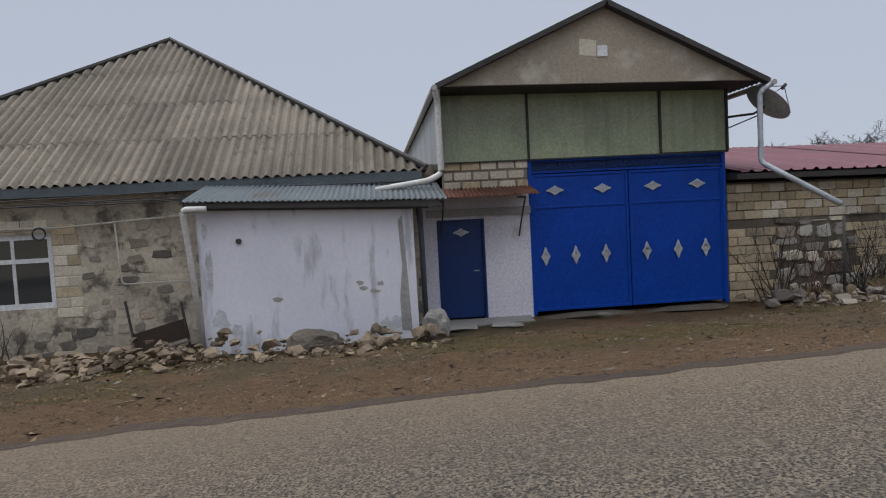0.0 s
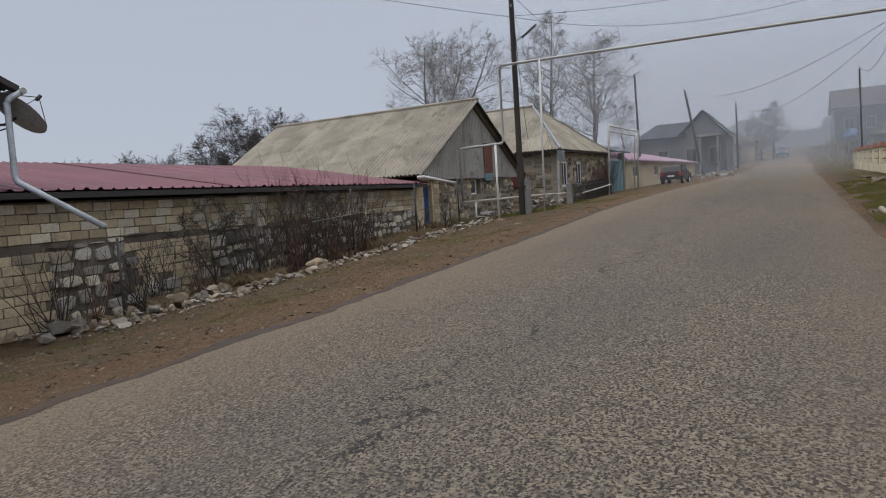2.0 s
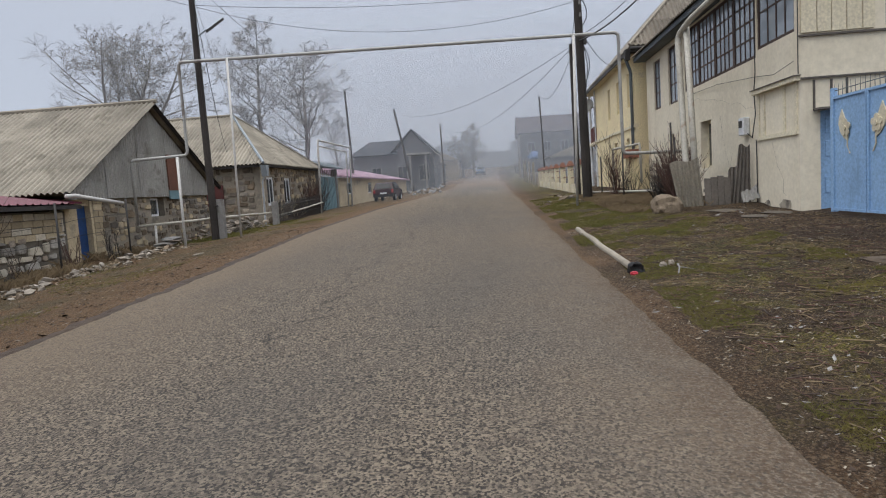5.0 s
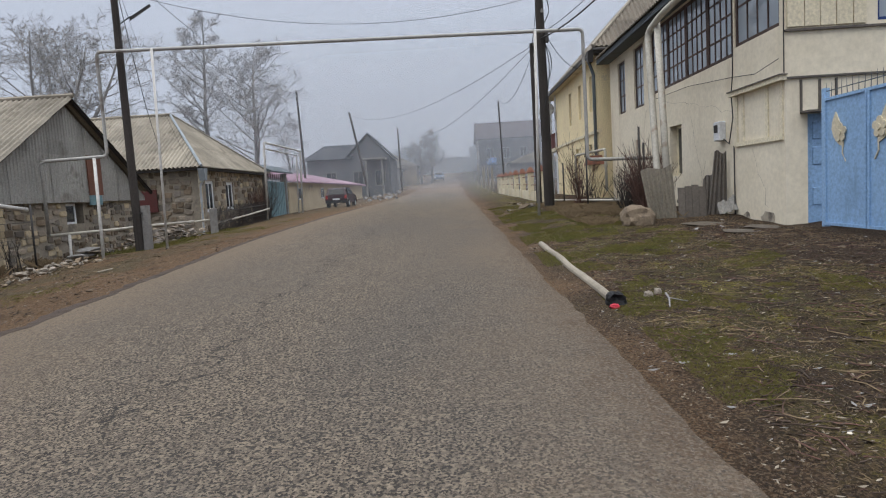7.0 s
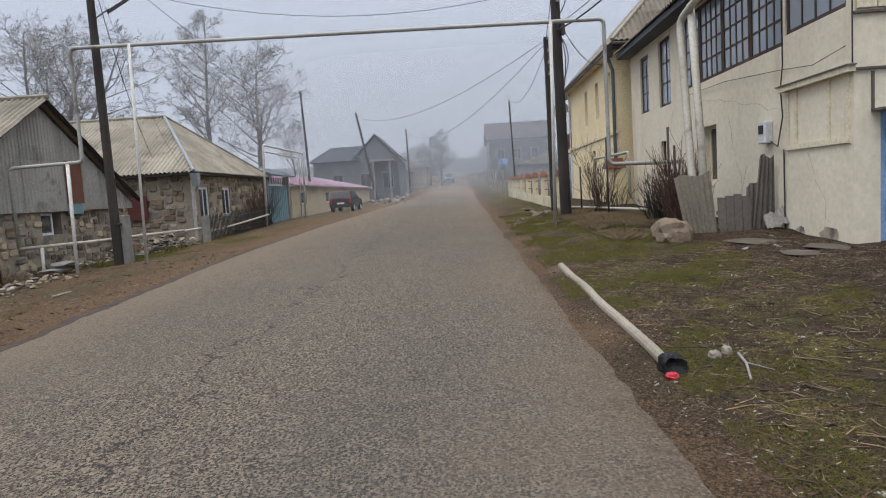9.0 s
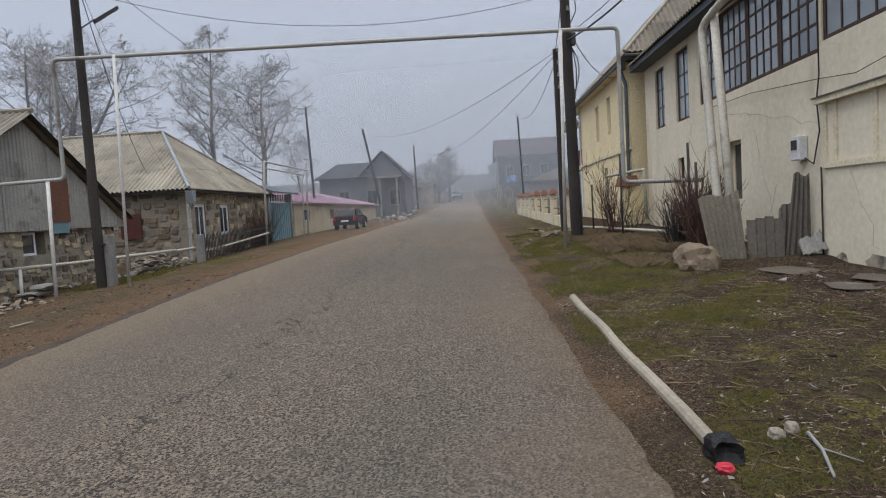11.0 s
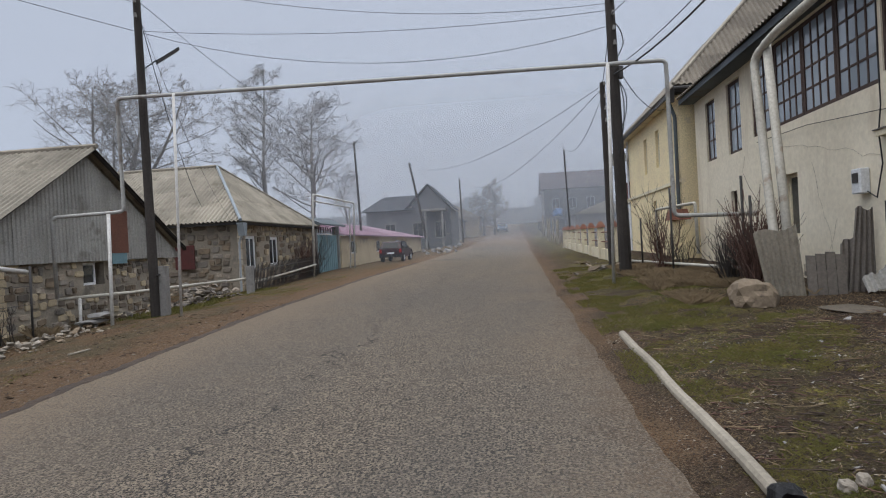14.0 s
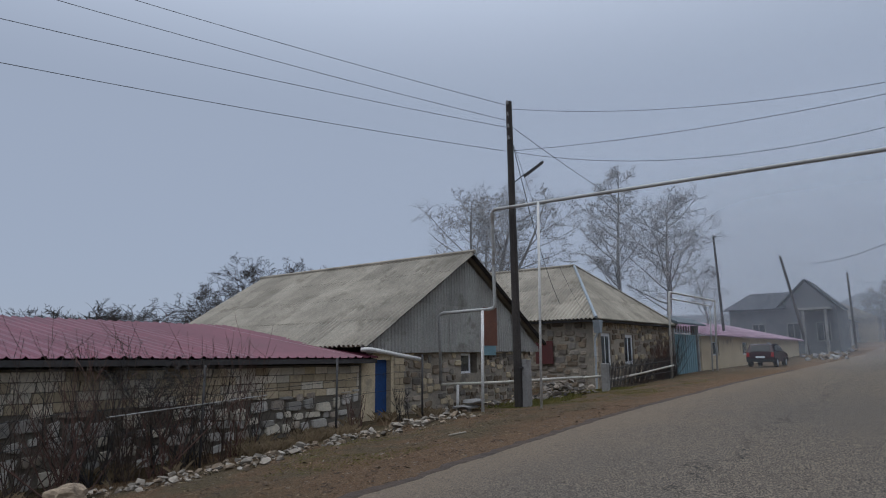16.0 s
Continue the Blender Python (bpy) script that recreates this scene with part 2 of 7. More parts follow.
red_plastic = M("red_plastic", (0.5, 0.03, 0.05), (0.4, 0.02, 0.04), 0.4, bump=0.0)
tarp = M("blue_tarp", (0.08, 0.2, 0.45), (0.06, 0.15, 0.36), 0.6, bump=0.3, bump_scale=6)


def glass_mat(name, tint, rough=0.05):
    m = bpy.data.materials.new(name)
    m.use_nodes = True
    p = m.node_tree.nodes["Principled BSDF"]
    p.inputs["Base Color"].default_value = (*tint, 1)
    p.inputs["Roughness"].default_value, p.inputs["Specular IOR Level"].default_value = rough, 0.9
    return m


glass = glass_mat("window_glass", (0.025, 0.03, 0.035))
# pale blue-grey base stands in for the sky reflected in the panes
sky_toned_glass = glass_mat("sky_toned_glass", (0.27, 0.31, 0.35), 0.08)
car_glass = glass_mat("car_glass", (0.008, 0.009, 0.01), 0.25)
car_glass.node_tree.nodes["Principled BSDF"].inputs["Specular IOR Level"].default_value = 0.25
lamp_red = glass_mat("red_lens", (0.3, 0.02, 0.02), 0.15)


def terrain_material(name, kind):
    """Ground or asphalt, laid out over the plan by noise."""
    m = bpy.data.materials.new(name)
    m.use_nodes = True
    n, l = m.node_tree.nodes, m.node_tree.links
    p = n["Principled BSDF"]
    p.inputs["Roughness"].default_value, p.inputs["Specular IOR Level"].default_value = 0.93, 0.25
    pos = n.new("ShaderNodeNewGeometry").outputs["Position"]

    def tex(scale, detail=5.0, rough=0.62, stretch=(1, 1, 1)):
        t, mp = n.new("ShaderNodeTexNoise"), n.new("ShaderNodeVectorMath")
        mp.operation = "MULTIPLY"
        mp.inputs[1].default_value = stretch
        l.new(pos, mp.inputs[0])
        l.new(mp.outputs[0], t.inputs["Vector"])
        t.inputs["Scale"].default_value, t.inputs["Detail"].default_value, t.inputs["Roughness"].default_value = scale, detail, rough
        return t.outputs["Fac"]

    def rng(v, a, b, lo=0.0, hi=1.0):
        r = n.new("ShaderNodeMapRange")
        r.inputs["From Min"].default_value, r.inputs["From Max"].default_value = a, b
        r.inputs["To Min"].default_value, r.inputs["To Max"].default_value = lo, hi
        l.new(v, r.inputs["Value"])
        return r.outputs[0]

    def op(kind_, a, b):
        x = n.new("ShaderNodeMath")
        x.operation = kind_
        for k, v in enumerate((a, b)):
            if isinstance(v, (int, float)):
                x.inputs[k].default_value = v
            else:
                l.new(v, x.inputs[k])
        return x.outputs[0]

    def mix(f, a, b):
        x = n.new("ShaderNodeMix")
        x.data_type = "RGBA"
        for s, v in (("Factor", f), ("A", a), ("B", b)):
            if isinstance(v, tuple):
                x.inputs[s].default_value = (*v, 1)
            elif isinstance(v, float):
                x.inputs[s].default_value = v
            else:
                l.new(v, x.inputs[s])
        return x.outputs["Result"]

    sepn = n.new("ShaderNodeSeparateXYZ")
    l.new(pos, sepn.inputs[0])
    X, Y = sepn.outputs["X"], sepn.outputs["Y"]
    wob = op("ADD", Y, rng(tex(0.55, 4), 0.3, 0.7, -0.8, 0.8))
    if kind == "ground":
        fine = rng(tex(38, 7, 0.75), 0.36, 0.64)
        earth = mix(fine, (0.050, 0.026, 0.011), (0.162, 0.088, 0.039))
        grit = mix(rng(tex(7, 7, 0.7), 0.46, 0.62), earth, (0.150, 0.094, 0.048))
        # trodden strip beside the asphalt, old grass towards the walls
        weeds = mix(fine, (0.040, 0.030, 0.013), (0.118, 0.086, 0.040))
        left_band = op("MULTIPLY", rng(wob, 7.0, 8.2), rng(tex(0.9, 6), 0.40, 0.56))
        col = mix(left_band, grit, weeds)
        # yard on the house side: dark earth, moss and young grass in patches towards the road
        moss = mix(rng(tex(24, 7, 0.75), 0.38, 0.62), (0.038, 0.032, 0.006), (0.200, 0.170, 0.026))
        moss = mix(rng(tex(1.3, 4), 0.42, 0.6), moss, (0.052, 0.044, 0.012))
        near_road = op("MULTIPLY", rng(wob, -4.8, -3.2, 0.0, 1.0), rng(wob, -2.0, -1.4, 1.0, 0.0))
        right = op("MULTIPLY", op("MULTIPLY", near_road, rng(tex(1.1, 8, 0.75), 0.42, 0.54)), rng(tex(9, 7, 0.75), 0.40, 0.53, 0.2, 1.0))
        dark_earth = mix(fine, (0.008, 0.0046, 0.0025), (0.066, 0.038, 0.018))
        dark_earth = mix(rng(tex(1.6, 7, 0.7), 0.5, 0.66, 0.0, 0.5), dark_earth, (0.090, 0.060, 0.036))
        col = mix(rng(wob, -0.7, -1.5), col, dark_earth)
        col = mix(right, col, moss)
        shoulder = op("MAXIMUM", rng(wob, -2.3, -1.3), 0.0)
        shoulder = op("MULTIPLY", shoulder, rng(wob, 7.6, 6.2))
        col = mix(op("MULTIPLY", shoulder, rng(tex(36, 4, 0.65), 0.50, 0.58, 0.0, 0.8)), col, (0.170, 0.115, 0.070))
        bits = n.new("ShaderNodeTexVoronoi")
        bits.inputs["Scale"].default_value = 26.0
        l.new(pos, bits.inputs["Vector"])
        col = mix(op("MULTIPLY", rng(bits.outputs["Distance"], 0.20, 0.10), rng(tex(2.2), 0.46, 0.54)), col, (0.19, 0.155, 0.108))
        col = mix(rng(tex(48, 4, 0.65), 0.50, 0.41, 0.0, 0.75), col, (0.016, 0.011, 0.007))
        col = mix(rng(tex(70, 3, 0.6), 0.60, 0.68, 0.0, 0.7), col, (0.20, 0.155, 0.105))
        height, dist, strength = tex(26, 8, 0.75), 0.05, 1.0
    else:
        vor = n.new("ShaderNodeTexVoronoi")
        vor.inputs["Scale"].default_value = 58.0
        l.new(pos, vor.inputs["Vector"])
        chips = rng(vor.outputs["Color"], 0.2, 0.8)
        base = mix(chips, (0.146, 0.118, 0.088), (0.266, 0.217, 0.162))
        pits = tex(44, 3, 0.6)
        worn = mix(rng(pits, 0.51, 0.44), base, (0.030, 0.026, 0.023))
        worn = mix(rng(tex(19, 4, 0.6), 0.50, 0.40, 0.0, 0.55), worn, (0.055, 0.047, 0.040))
        worn = mix(rng(tex(8, 4, 0.65), 0.50, 0.38, 0.0, 0.25), worn, (0.060, 0.052, 0.044))
        patch = mix(rng(tex(0.35, 5, 0.55, (0.35, 1, 1)), 0.42, 0.62, 0.0, 0.35), worn, (0.075, 0.07, 0.064))
        dust = op("MAXIMUM", rng(wob, 3.2, 5.7), rng(wob, 0.5, -1.5))
        col = mix(op("MULTIPLY", dust, rng(tex(24, 7, 0.7), 0.34, 0.62, 0.0, 0.85)), patch, (0.168, 0.126, 0.086))
        brink = op("ADD", Y, rng(tex(2.3, 7, 0.7), 0.3, 0.7, -0.35, 0.35))
        rim = rng(brink, -0.55, -1.12)
        col = mix(op("MULTIPLY", rng(brink, 4.6, 5.6), rng(tex(30, 4, 0.7), 0.42, 0.60, 0.0, 0.55)), col, (0.185, 0.142, 0.100))
        col = mix(op("MULTIPLY", rim, rng(tex(36, 4, 0.7), 0.44, 0.58, 0.0, 0.9)), col, (0.078, 0.051, 0.032))
        # the unpaved end of the street
        col = mix(rng(op("ADD", X, rng(tex(0.3), 0.3, 0.7, -5, 5)), 74, 84), col, (0.145, 0.108, 0.078))
        seam = op("ADD", Y, rng(tex(0.8, 6, 0.65), 0.3, 0.7, -0.45, 0.45))
        off = op("ABSOLUTE", op("SUBTRACT", seam, 2.62), 0.0)
        crack = op("MULTIPLY", rng(off, 0.026, 0.008), rng(tex(0.45), 0.36, 0.43))
        col = mix(crack, col, (0.030, 0.027, 0.025))
        height, dist, strength = pits, 0.035, 1.0
    l.new(col, p.inputs["Base Color"])
    b = n.new("ShaderNodeBump")
    b.inputs["Strength"].default_value, b.inputs["Distance"].default_value = strength, dist
    l.new(height, b.inputs["Height"])
    l.new(b.outputs[0], p.inputs["Normal"])
    return m


ground_mat = terrain_material("earth_and_grass", "ground")
asphalt = terrain_material("worn_asphalt", "road")


def fog_material(name, amount):
    """Thin drifting mist: mostly clear, scattering daylight to both sides."""
    m = bpy.data.materials.new(name)
    m.use_nodes = True
    n, l = m.node_tree.nodes, m.node_tree.links
    n.clear()
    o, mx, ad = n.new("ShaderNodeOutputMaterial"), n.new("ShaderNodeMixShader"), n.new("ShaderNodeMixShader")
    tr, df, tl = n.new("ShaderNodeBsdfTransparent"), n.new("ShaderNodeBsdfDiffuse"), n.new("ShaderNodeBsdfTranslucent")
    for s in (df, tl):
        s.inputs["Color"].default_value = (0.88, 0.93, 1.0, 1)
    tcd = n.new("ShaderNodeNewGeometry")
    sp = n.new("ShaderNodeSeparateXYZ")
    l.new(tcd.outputs["Position"], sp.inputs[0])

    def rng(v, a, b, lo, hi):
        r = n.new("ShaderNodeMapRange")
        r.interpolation_type = "SMOOTHSTEP"
        r.inputs["From Min"].default_value, r.inputs["From Max"].default_value = a, b
        r.inputs["To Min"].default_value, r.inputs["To Max"].default_value = lo, hi
        l.new(v, r.inputs["Value"])
        return r.outputs[0]

    f = rng(sp.outputs["Z"], 16, 44, amount, 0.0)
    ab = n.new("ShaderNodeMath")
    ab.operation = "ABSOLUTE"
    l.new(sp.outputs["Y"], ab.inputs[0])
    g = rng(ab.outputs[0], 22, 58, 1.0, 0.0)
    mu = n.new("ShaderNodeMath")
    mu.operation = "MULTIPLY"
    l.new(f, mu.inputs[0])
    l.new(g, mu.inputs[1])
    l.new(mu.outputs[0], mx.inputs["Fac"])
    l.new(df.outputs[0], ad.inputs[1])
    l.new(tl.outputs[0], ad.inputs[2])
    l.new(tr.outputs[0], mx.inputs[1])
    l.new(ad.outputs[0], mx.inputs[2])
    l.new(mx.outputs[0], o.inputs["Surface"])
    return m


# ---- building helpers ----
V = Vector


def bm_new():
    return bmesh.new()


def part(name, bm, material, parent, label=""):
    """Links a bmesh, in world places, as one mesh under a thing or part."""
    ob = mesh_ob(name, bm, material)
    ob.parent = parent
    if parent.parent is None:
        ob.matrix_parent_inverse = parent.matrix_basis.inverted()
    if label:
        ob["label"] = label
    return ob


def mesh_ob(name, bm, material, smooth=False):
    me = bpy.data.meshes.new(name)
    bm.normal_update()
    bm.to_mesh(me)
    bm.free()
    me.materials.append(material)
    if smooth:
        me.shade_smooth()
    return new(name, me)


def thing(name, bm, material, label, category, group="", kind="", smooth=False):
    return tagged(mesh_ob(name, bm, material, smooth), label, category, group, kind)


def root(name, at, label, category, group="", kind=""):
    ob = new(name)
    ob.empty_display_size = 0.2
    ob.matrix_basis = Matrix.Translation(at)
    return tagged(ob, label, category, group, kind)


def hexa(bm, c):
    """A closed block from eight corners: four below, four above, both in the same turn."""
    v = [bm.verts.new(p) for p in c]
    for f in ((3, 2, 1, 0), (4, 5, 6, 7), (0, 1, 5, 4), (1, 2, 6, 5), (2, 3, 7, 6), (3, 0, 4, 7)):
        bm.faces.new([v[i] for i in f])
    return bm


def box(bm, x0, y0, z0, x1, y1, z1, bev=0.0):
    x0, x1, y0, y1, z0, z1 = min(x0, x1), max(x0, x1), min(y0, y1), max(y0, y1), min(z0, z1), max(z0, z1)
    b = bev
    if not b:
        return hexa(bm, [(x0, y0, z0), (x1, y0, z0), (x1, y1, z0), (x0, y1, z0), (x0, y0, z1), (x1, y0, z1), (x1, y1, z1), (x0, y1, z1)])
    vs = []
    for sx in (0, 1):
        for sy in (0, 1):
            for sz in (0, 1):
                px, py, pz = (x0, x1)[sx], (y0, y1)[sy], (z0, z1)[sz]
                ix, iy, iz = (b, -b)[sx], (b, -b)[sy], (b, -b)[sz]
                vs += [bm.verts.new(q) for q in ((px, py + iy, pz + iz), (px + ix, py, pz + iz), (px + ix, py + iy, pz))]
    bmesh.ops.convex_hull(bm, input=vs)
    return bm


def prism(bm, pts, off):
    """A flat polygon pushed along off."""
    off = V(off)
    a = [bm.verts.new(p) for p in pts]
    b = [bm.verts.new(V(p) + off) for p in pts]
    bm.faces.new(a)
    bm.faces.new(b[::-1])
    for i in range(len(a)):
        j = (i + 1) % len(a)
        bm.faces.new((a[j], a[i], b[i], b[j]))
    bmesh.ops.recalc_face_normals(bm, faces=bm.faces[-(len(a) + 2):])
    return bm


def tube(bm, pts, r, n=8, r2=None, cap=True):
    """A round bar along a line of points."""
    pts = [V(p) for p in pts]
    rings = []
    for i, p in enumerate(pts):
        d = (pts[min(i + 1, len(pts) - 1)] - pts[max(i - 1, 0)]).normalized()
        side = d.cross(V((0.31, 0.17, 0.93)) if abs(d.z) < 0.9 else V((1, 0.1, 0))).normalized()
        up = d.cross(side)
        rr = r if r2 is None else r + (r2 - r) * i / max(1, len(pts) - 1)
        rings.append([bm.verts.new(p + rr * (math.cos(a) * side + math.sin(a) * up)) for a in [2 * math.pi * k / n for k in range(n)]])
    for a, b in zip(rings, rings[1:]):
        for k in range(n):
            bm.faces.new((a[k], a[(k + 1) % n], b[(k + 1) % n], b[k]))
    if cap and n > 2:
        bm.faces.new(rings[0][::-1])
        bm.faces.new(rings[-1])
    return bm


def bend(pts, r=0.12, n=4):
    """Rounds the corners of a pipe's line."""
    pts = [V(p) for p in pts]
    res = [pts[0]]
    for a, b, c in zip(pts, pts[1:], pts[2:]):
        p, q = b + (a - b).normalized() * r, b + (c - b).normalized() * r
        for k in range(n + 1):
            s = k / n
            res.append(p * (1 - s) ** 2 + b * 2 * s * (1 - s) + q * s * s)
    return res + [pts[-1]]


def pipe(name, pts, r, material, label, group="", rr=0.14):
    return thing(name, tube(bm_new(), bend(pts, rr), r, 10), material, label, "pipe", group, smooth=True)


def holed(bm, axis, c, t, u0, u1, z0, z1, holes=()):
    """An upright wall from c to c+t, across axis, with openings (u0, u1, z0, z1) right through, in one skin."""
    us = sorted({u0, u1, *[h for o in holes for h in o[:2] if u0 < h < u1]})
    zs = sorted({z0, z1, *[h for o in holes for h in o[2:4] if z0 < h < z1]})
    solid = {(i, j) for i in range(len(us) - 1) for j in range(len(zs) - 1)
             if not any(o[0] < (us[i] + us[i + 1]) / 2 < o[1] and o[2] < (zs[j] + zs[j + 1]) / 2 < o[3] for o in holes)}
    made = {}

    def at(i, j, k):
        if (i, j, k) not in made:
            d = c + t * k
            made[i, j, k] = bm.verts.new((us[i], d, zs[j]) if axis == "y" else (d, us[i], zs[j]))
        return made[i, j, k]

    faces = []
    for i, j in solid:
        for k in (0, 1):
            faces.append(bm.faces.new((at(i, j, k), at(i + 1, j, k), at(i + 1, j + 1, k), at(i, j + 1, k))))
        for n_, p, q in (((i - 1, j), (i, j), (i, j + 1)), ((i + 1, j), (i + 1, j), (i + 1, j + 1)), ((i, j - 1), (i, j), (i + 1, j)), ((i, j + 1), (i, j + 1), (i + 1, j + 1))):
            if n_ not in solid:
                faces.append(bm.faces.new((at(*p, 0), at(*q, 0), at(*q, 1), at(*p, 1))))
    bmesh.ops.recalc_face_normals(bm, faces=faces)
    return bm


def sheets(owner, name, material, o, u, v, width, length, wave=0.15, amp=0.025, cols=1.05, rows=1.6, lo=None, hi=None, n=4, seed=1, prof="sine"):
    """Corrugated sheets laid row over row on a slope: u along the eave, v up the slope; lo and hi clip it at hips."""
    rnd = random.Random(seed)
    o, u, v = V(o), V(u).normalized(), V(v).normalized()
    nrm = u.cross(v).normalized()
    if nrm.z < -0.05:
        nrm = -nrm
    lo = lo or (lambda s: 0.0)
    hi = hi or (lambda s: length)
    nc, nr = max(1, round(width / cols)), max(1, math.ceil(length / rows))
    step = wave / n
    for i in range(nc):
        a, b = width * i / nc, width * (i + 1) / nc + 0.03
        k = max(2, round((b - a) / step))
        for j in range(nr):
            r0, r1 = j * rows - (0.1 if j else 0.0), (j + 1) * rows
            bm = bm_new()
            jit, tilt = rnd.uniform(-0.015, 0.015), rnd.uniform(-0.004, 0.004)
            prev, made = None, False
            for q in range(k + 1):
                s = a + (b - a) * q / k
                p0, p1 = max(r0 + (jit if j else jit * 1.6), lo(s)), min(r1, hi(s), length)
                ph = (s % wave) / wave
                h = amp * (1 - 2 * abs(math.cos(math.pi * ph)) ** 3) if prof == "sine" else amp * (1.0 if ph < 0.22 else 0.0)
                if p1 - p0 < 0.01:
                    prev = None
                    continue
                low, top = 0.018 + tilt, 0.004 + tilt
                base0, base1 = o + u * s + v * p0 + nrm * (h + low), o + u * s + v * p1 + nrm * (h + top)
                cur = [bm.verts.new(base0), bm.verts.new(base1), bm.verts.new(base1 - nrm * 0.009), bm.verts.new(base0 - nrm * 0.009)]
                if prev:
                    for e in range(4):
                        bm.faces.new((prev[e], cur[e], cur[(e + 1) % 4], prev[(e + 1) % 4]))
                    made = True
                prev = cur
            if not made:
                bm.free()
                continue
            bmesh.ops.recalc_face_normals(bm, faces=bm.faces)
            part(name, bm, material, owner)


def lump(rnd, sx, sy, sz, sub=1):
    """An irregular stone of about that size, resting on z = 0."""
    bm = bm_new()
    pts = []
    for _ in range(14 if sub == 1 else 22):
        d = V((rnd.gauss(0, 1), rnd.gauss(0, 1), rnd.gauss(0, 1))).normalized()
        m = max(abs(d.x), abs(d.y), abs(d.z))
        d = d * (0.55 + 0.45 / m * 0.8) * rnd.uniform(0.86, 1.05)
        pts.append(bm.verts.new((d.x * sx / 2, d.y * sy / 2, max(-0.42, d.z) * sz / 2)))
    res = bmesh.ops.convex_hull(bm, input=pts)
    junk = [e for e in res["geom_interior"] + res["geom_unused"] if isinstance(e, bmesh.types.BMVert)]
    bmesh.ops.delete(bm, geom=list(set(junk)), context="VERTS")
    return bm


def rock(seed, at, sx, sy, sz):
    """A weathered boulder, lumpy and pitted, sunk a little into the ground."""
    bm = bm_new()
    bmesh.ops.create_icosphere(bm, subdivisions=3, radius=0.5)
    for v in bm.verts:
        c = v.co.normalized()
        m = max(abs(c.x), abs(c.y), abs(c.z))
        d = 0.62 + 0.38 / m * 0.72 + 0.26 * noise.noise(c * 1.6 + V((seed, 0, 0))) + 0.12 * noise.noise(c * 4.2 + V((0, seed, 0))) + 0.05 * noise.noise(c * 9 + V((0, 0, seed)))
        v.co = V((c.x * sx, c.y * sy, c.z * sz)) * 0.5 * d + V(at)
    return bm


def lerp_table(tab, x):
    if x <= tab[0][0]:
        (a, p), (b, q) = tab[0], tab[1]
    elif x >= tab[-1][0]:
        (a, p), (b, q) = tab[-2], tab[-1]
    else:
        for (a, p), (b, q) in zip(tab, tab[1:]):
            if a <= x <= b:
                break
    return p + (q - p) * (x - a) / (b - a)


# ---- terrain ----
ROAD_Z = [(-60, -2.2), (0, 0.04), (12, 0.40), (22, 0.76), (36, 1.08), (55, 1.30), (68, 1.45), (80, 1.80), (98, 2.55), (115, 3.55), (160, 7.6), (260, 15.0), (500, 26.0)]
WALL_Z = [(-60, -2.4), (-8, -0.78), (0, -0.62), (8, -0.64), (14, -0.27), (20, 0.06), (24, 0.28), (36, 0.52), (46, 0.85), (60, 1.05), (80, 1.9), (115, 3.6), (160, 7.6), (260, 15.0), (500, 26.0)]
SIDE_L = [(-60, 5.75), (3, 5.72), (8.5, 5.66), (12, 5.75), (18, 5.82), (26, 6.1), (40, 6.0), (68, 6.1), (80, 5.6), (115, 4.6), (160, 3.8), (500, 3.5)]
SIDE_R = [(-60, -1.25), (9, -1.2), (15, -1.05), (20, -0.95), (30, -0.86), (68, -0.95), (90, -1.0), (115, -0.4), (160, -0.2), (500, 0.0)]


def ground_z(x, y):
    zr, zw = lerp_table(ROAD_Z, x), lerp_table(WALL_Z, x)
    e, d = lerp_table(SIDE_L, x), lerp_table(SIDE_R, x)
    if y > e:
        s = min(1.0, (y - e) / (12.3 - e))
        return zr - 0.03 + (zw - zr + 0.03) * s ** 1.15 + 0.012 * max(0.0, y - 30)
    if y < d:
        s = d - y
        return zr - 0.03 + min(0.22, 0.055 * s) + 0.010 * max(0.0, s - 8)
    return zr - 0.03


def ground_h(x, y):
    """The ground with its unevenness, which fades out towards the asphalt."""
    z = ground_z(x, y)
    away = max(y - lerp_table(SIDE_L, x), lerp_table(SIDE_R, x) - y)
    if away > 0.1 and -30 < x < 95 and -16 < y < 16:
        z += min(1.0, (away - 0.1) / 0.9) * 0.05 * (noise.noise(V((x * 0.9, y * 0.9, 0))) + 0.5 * noise.noise(V((x * 2.3, y * 2.3, 4))))
    return z


def ground_mesh():
    xs = [-400, -250, -150, -90, -60, -45, -34] + [-26 + 0.25 * i for i in range(264)] + [40 + 1.4 * i for i in range(38)] + [95, 100, 107, 115, 125, 140, 160, 200, 260, 350, 500]
    ys = [-400, -200, -100, -60, -40, -30, -24, -20, -17] + [-15 + 0.22 * i for i in range(138)] + [16, 17.5, 20, 24, 30, 40, 60, 100, 200, 400]
    verts = []
    for x in xs:
        for y in ys:
            verts.append((x, y, ground_h(x, y)))
    ny = len(ys)
    faces = [(i * ny + j, (i + 1) * ny + j, (i + 1) * ny + j + 1, i * ny + j + 1) for i in range(len(xs) - 1) for j in range(ny - 1)]
    me = bpy.data.meshes.new("ground")
    me.from_pydata(verts, [], faces)
    me.materials.append(ground_mat)
    me.shade_smooth()
    return tagged(new("ground", me), "brown earth and patchy young grass beside the road", "ground", kind="structure")


ground_mesh()


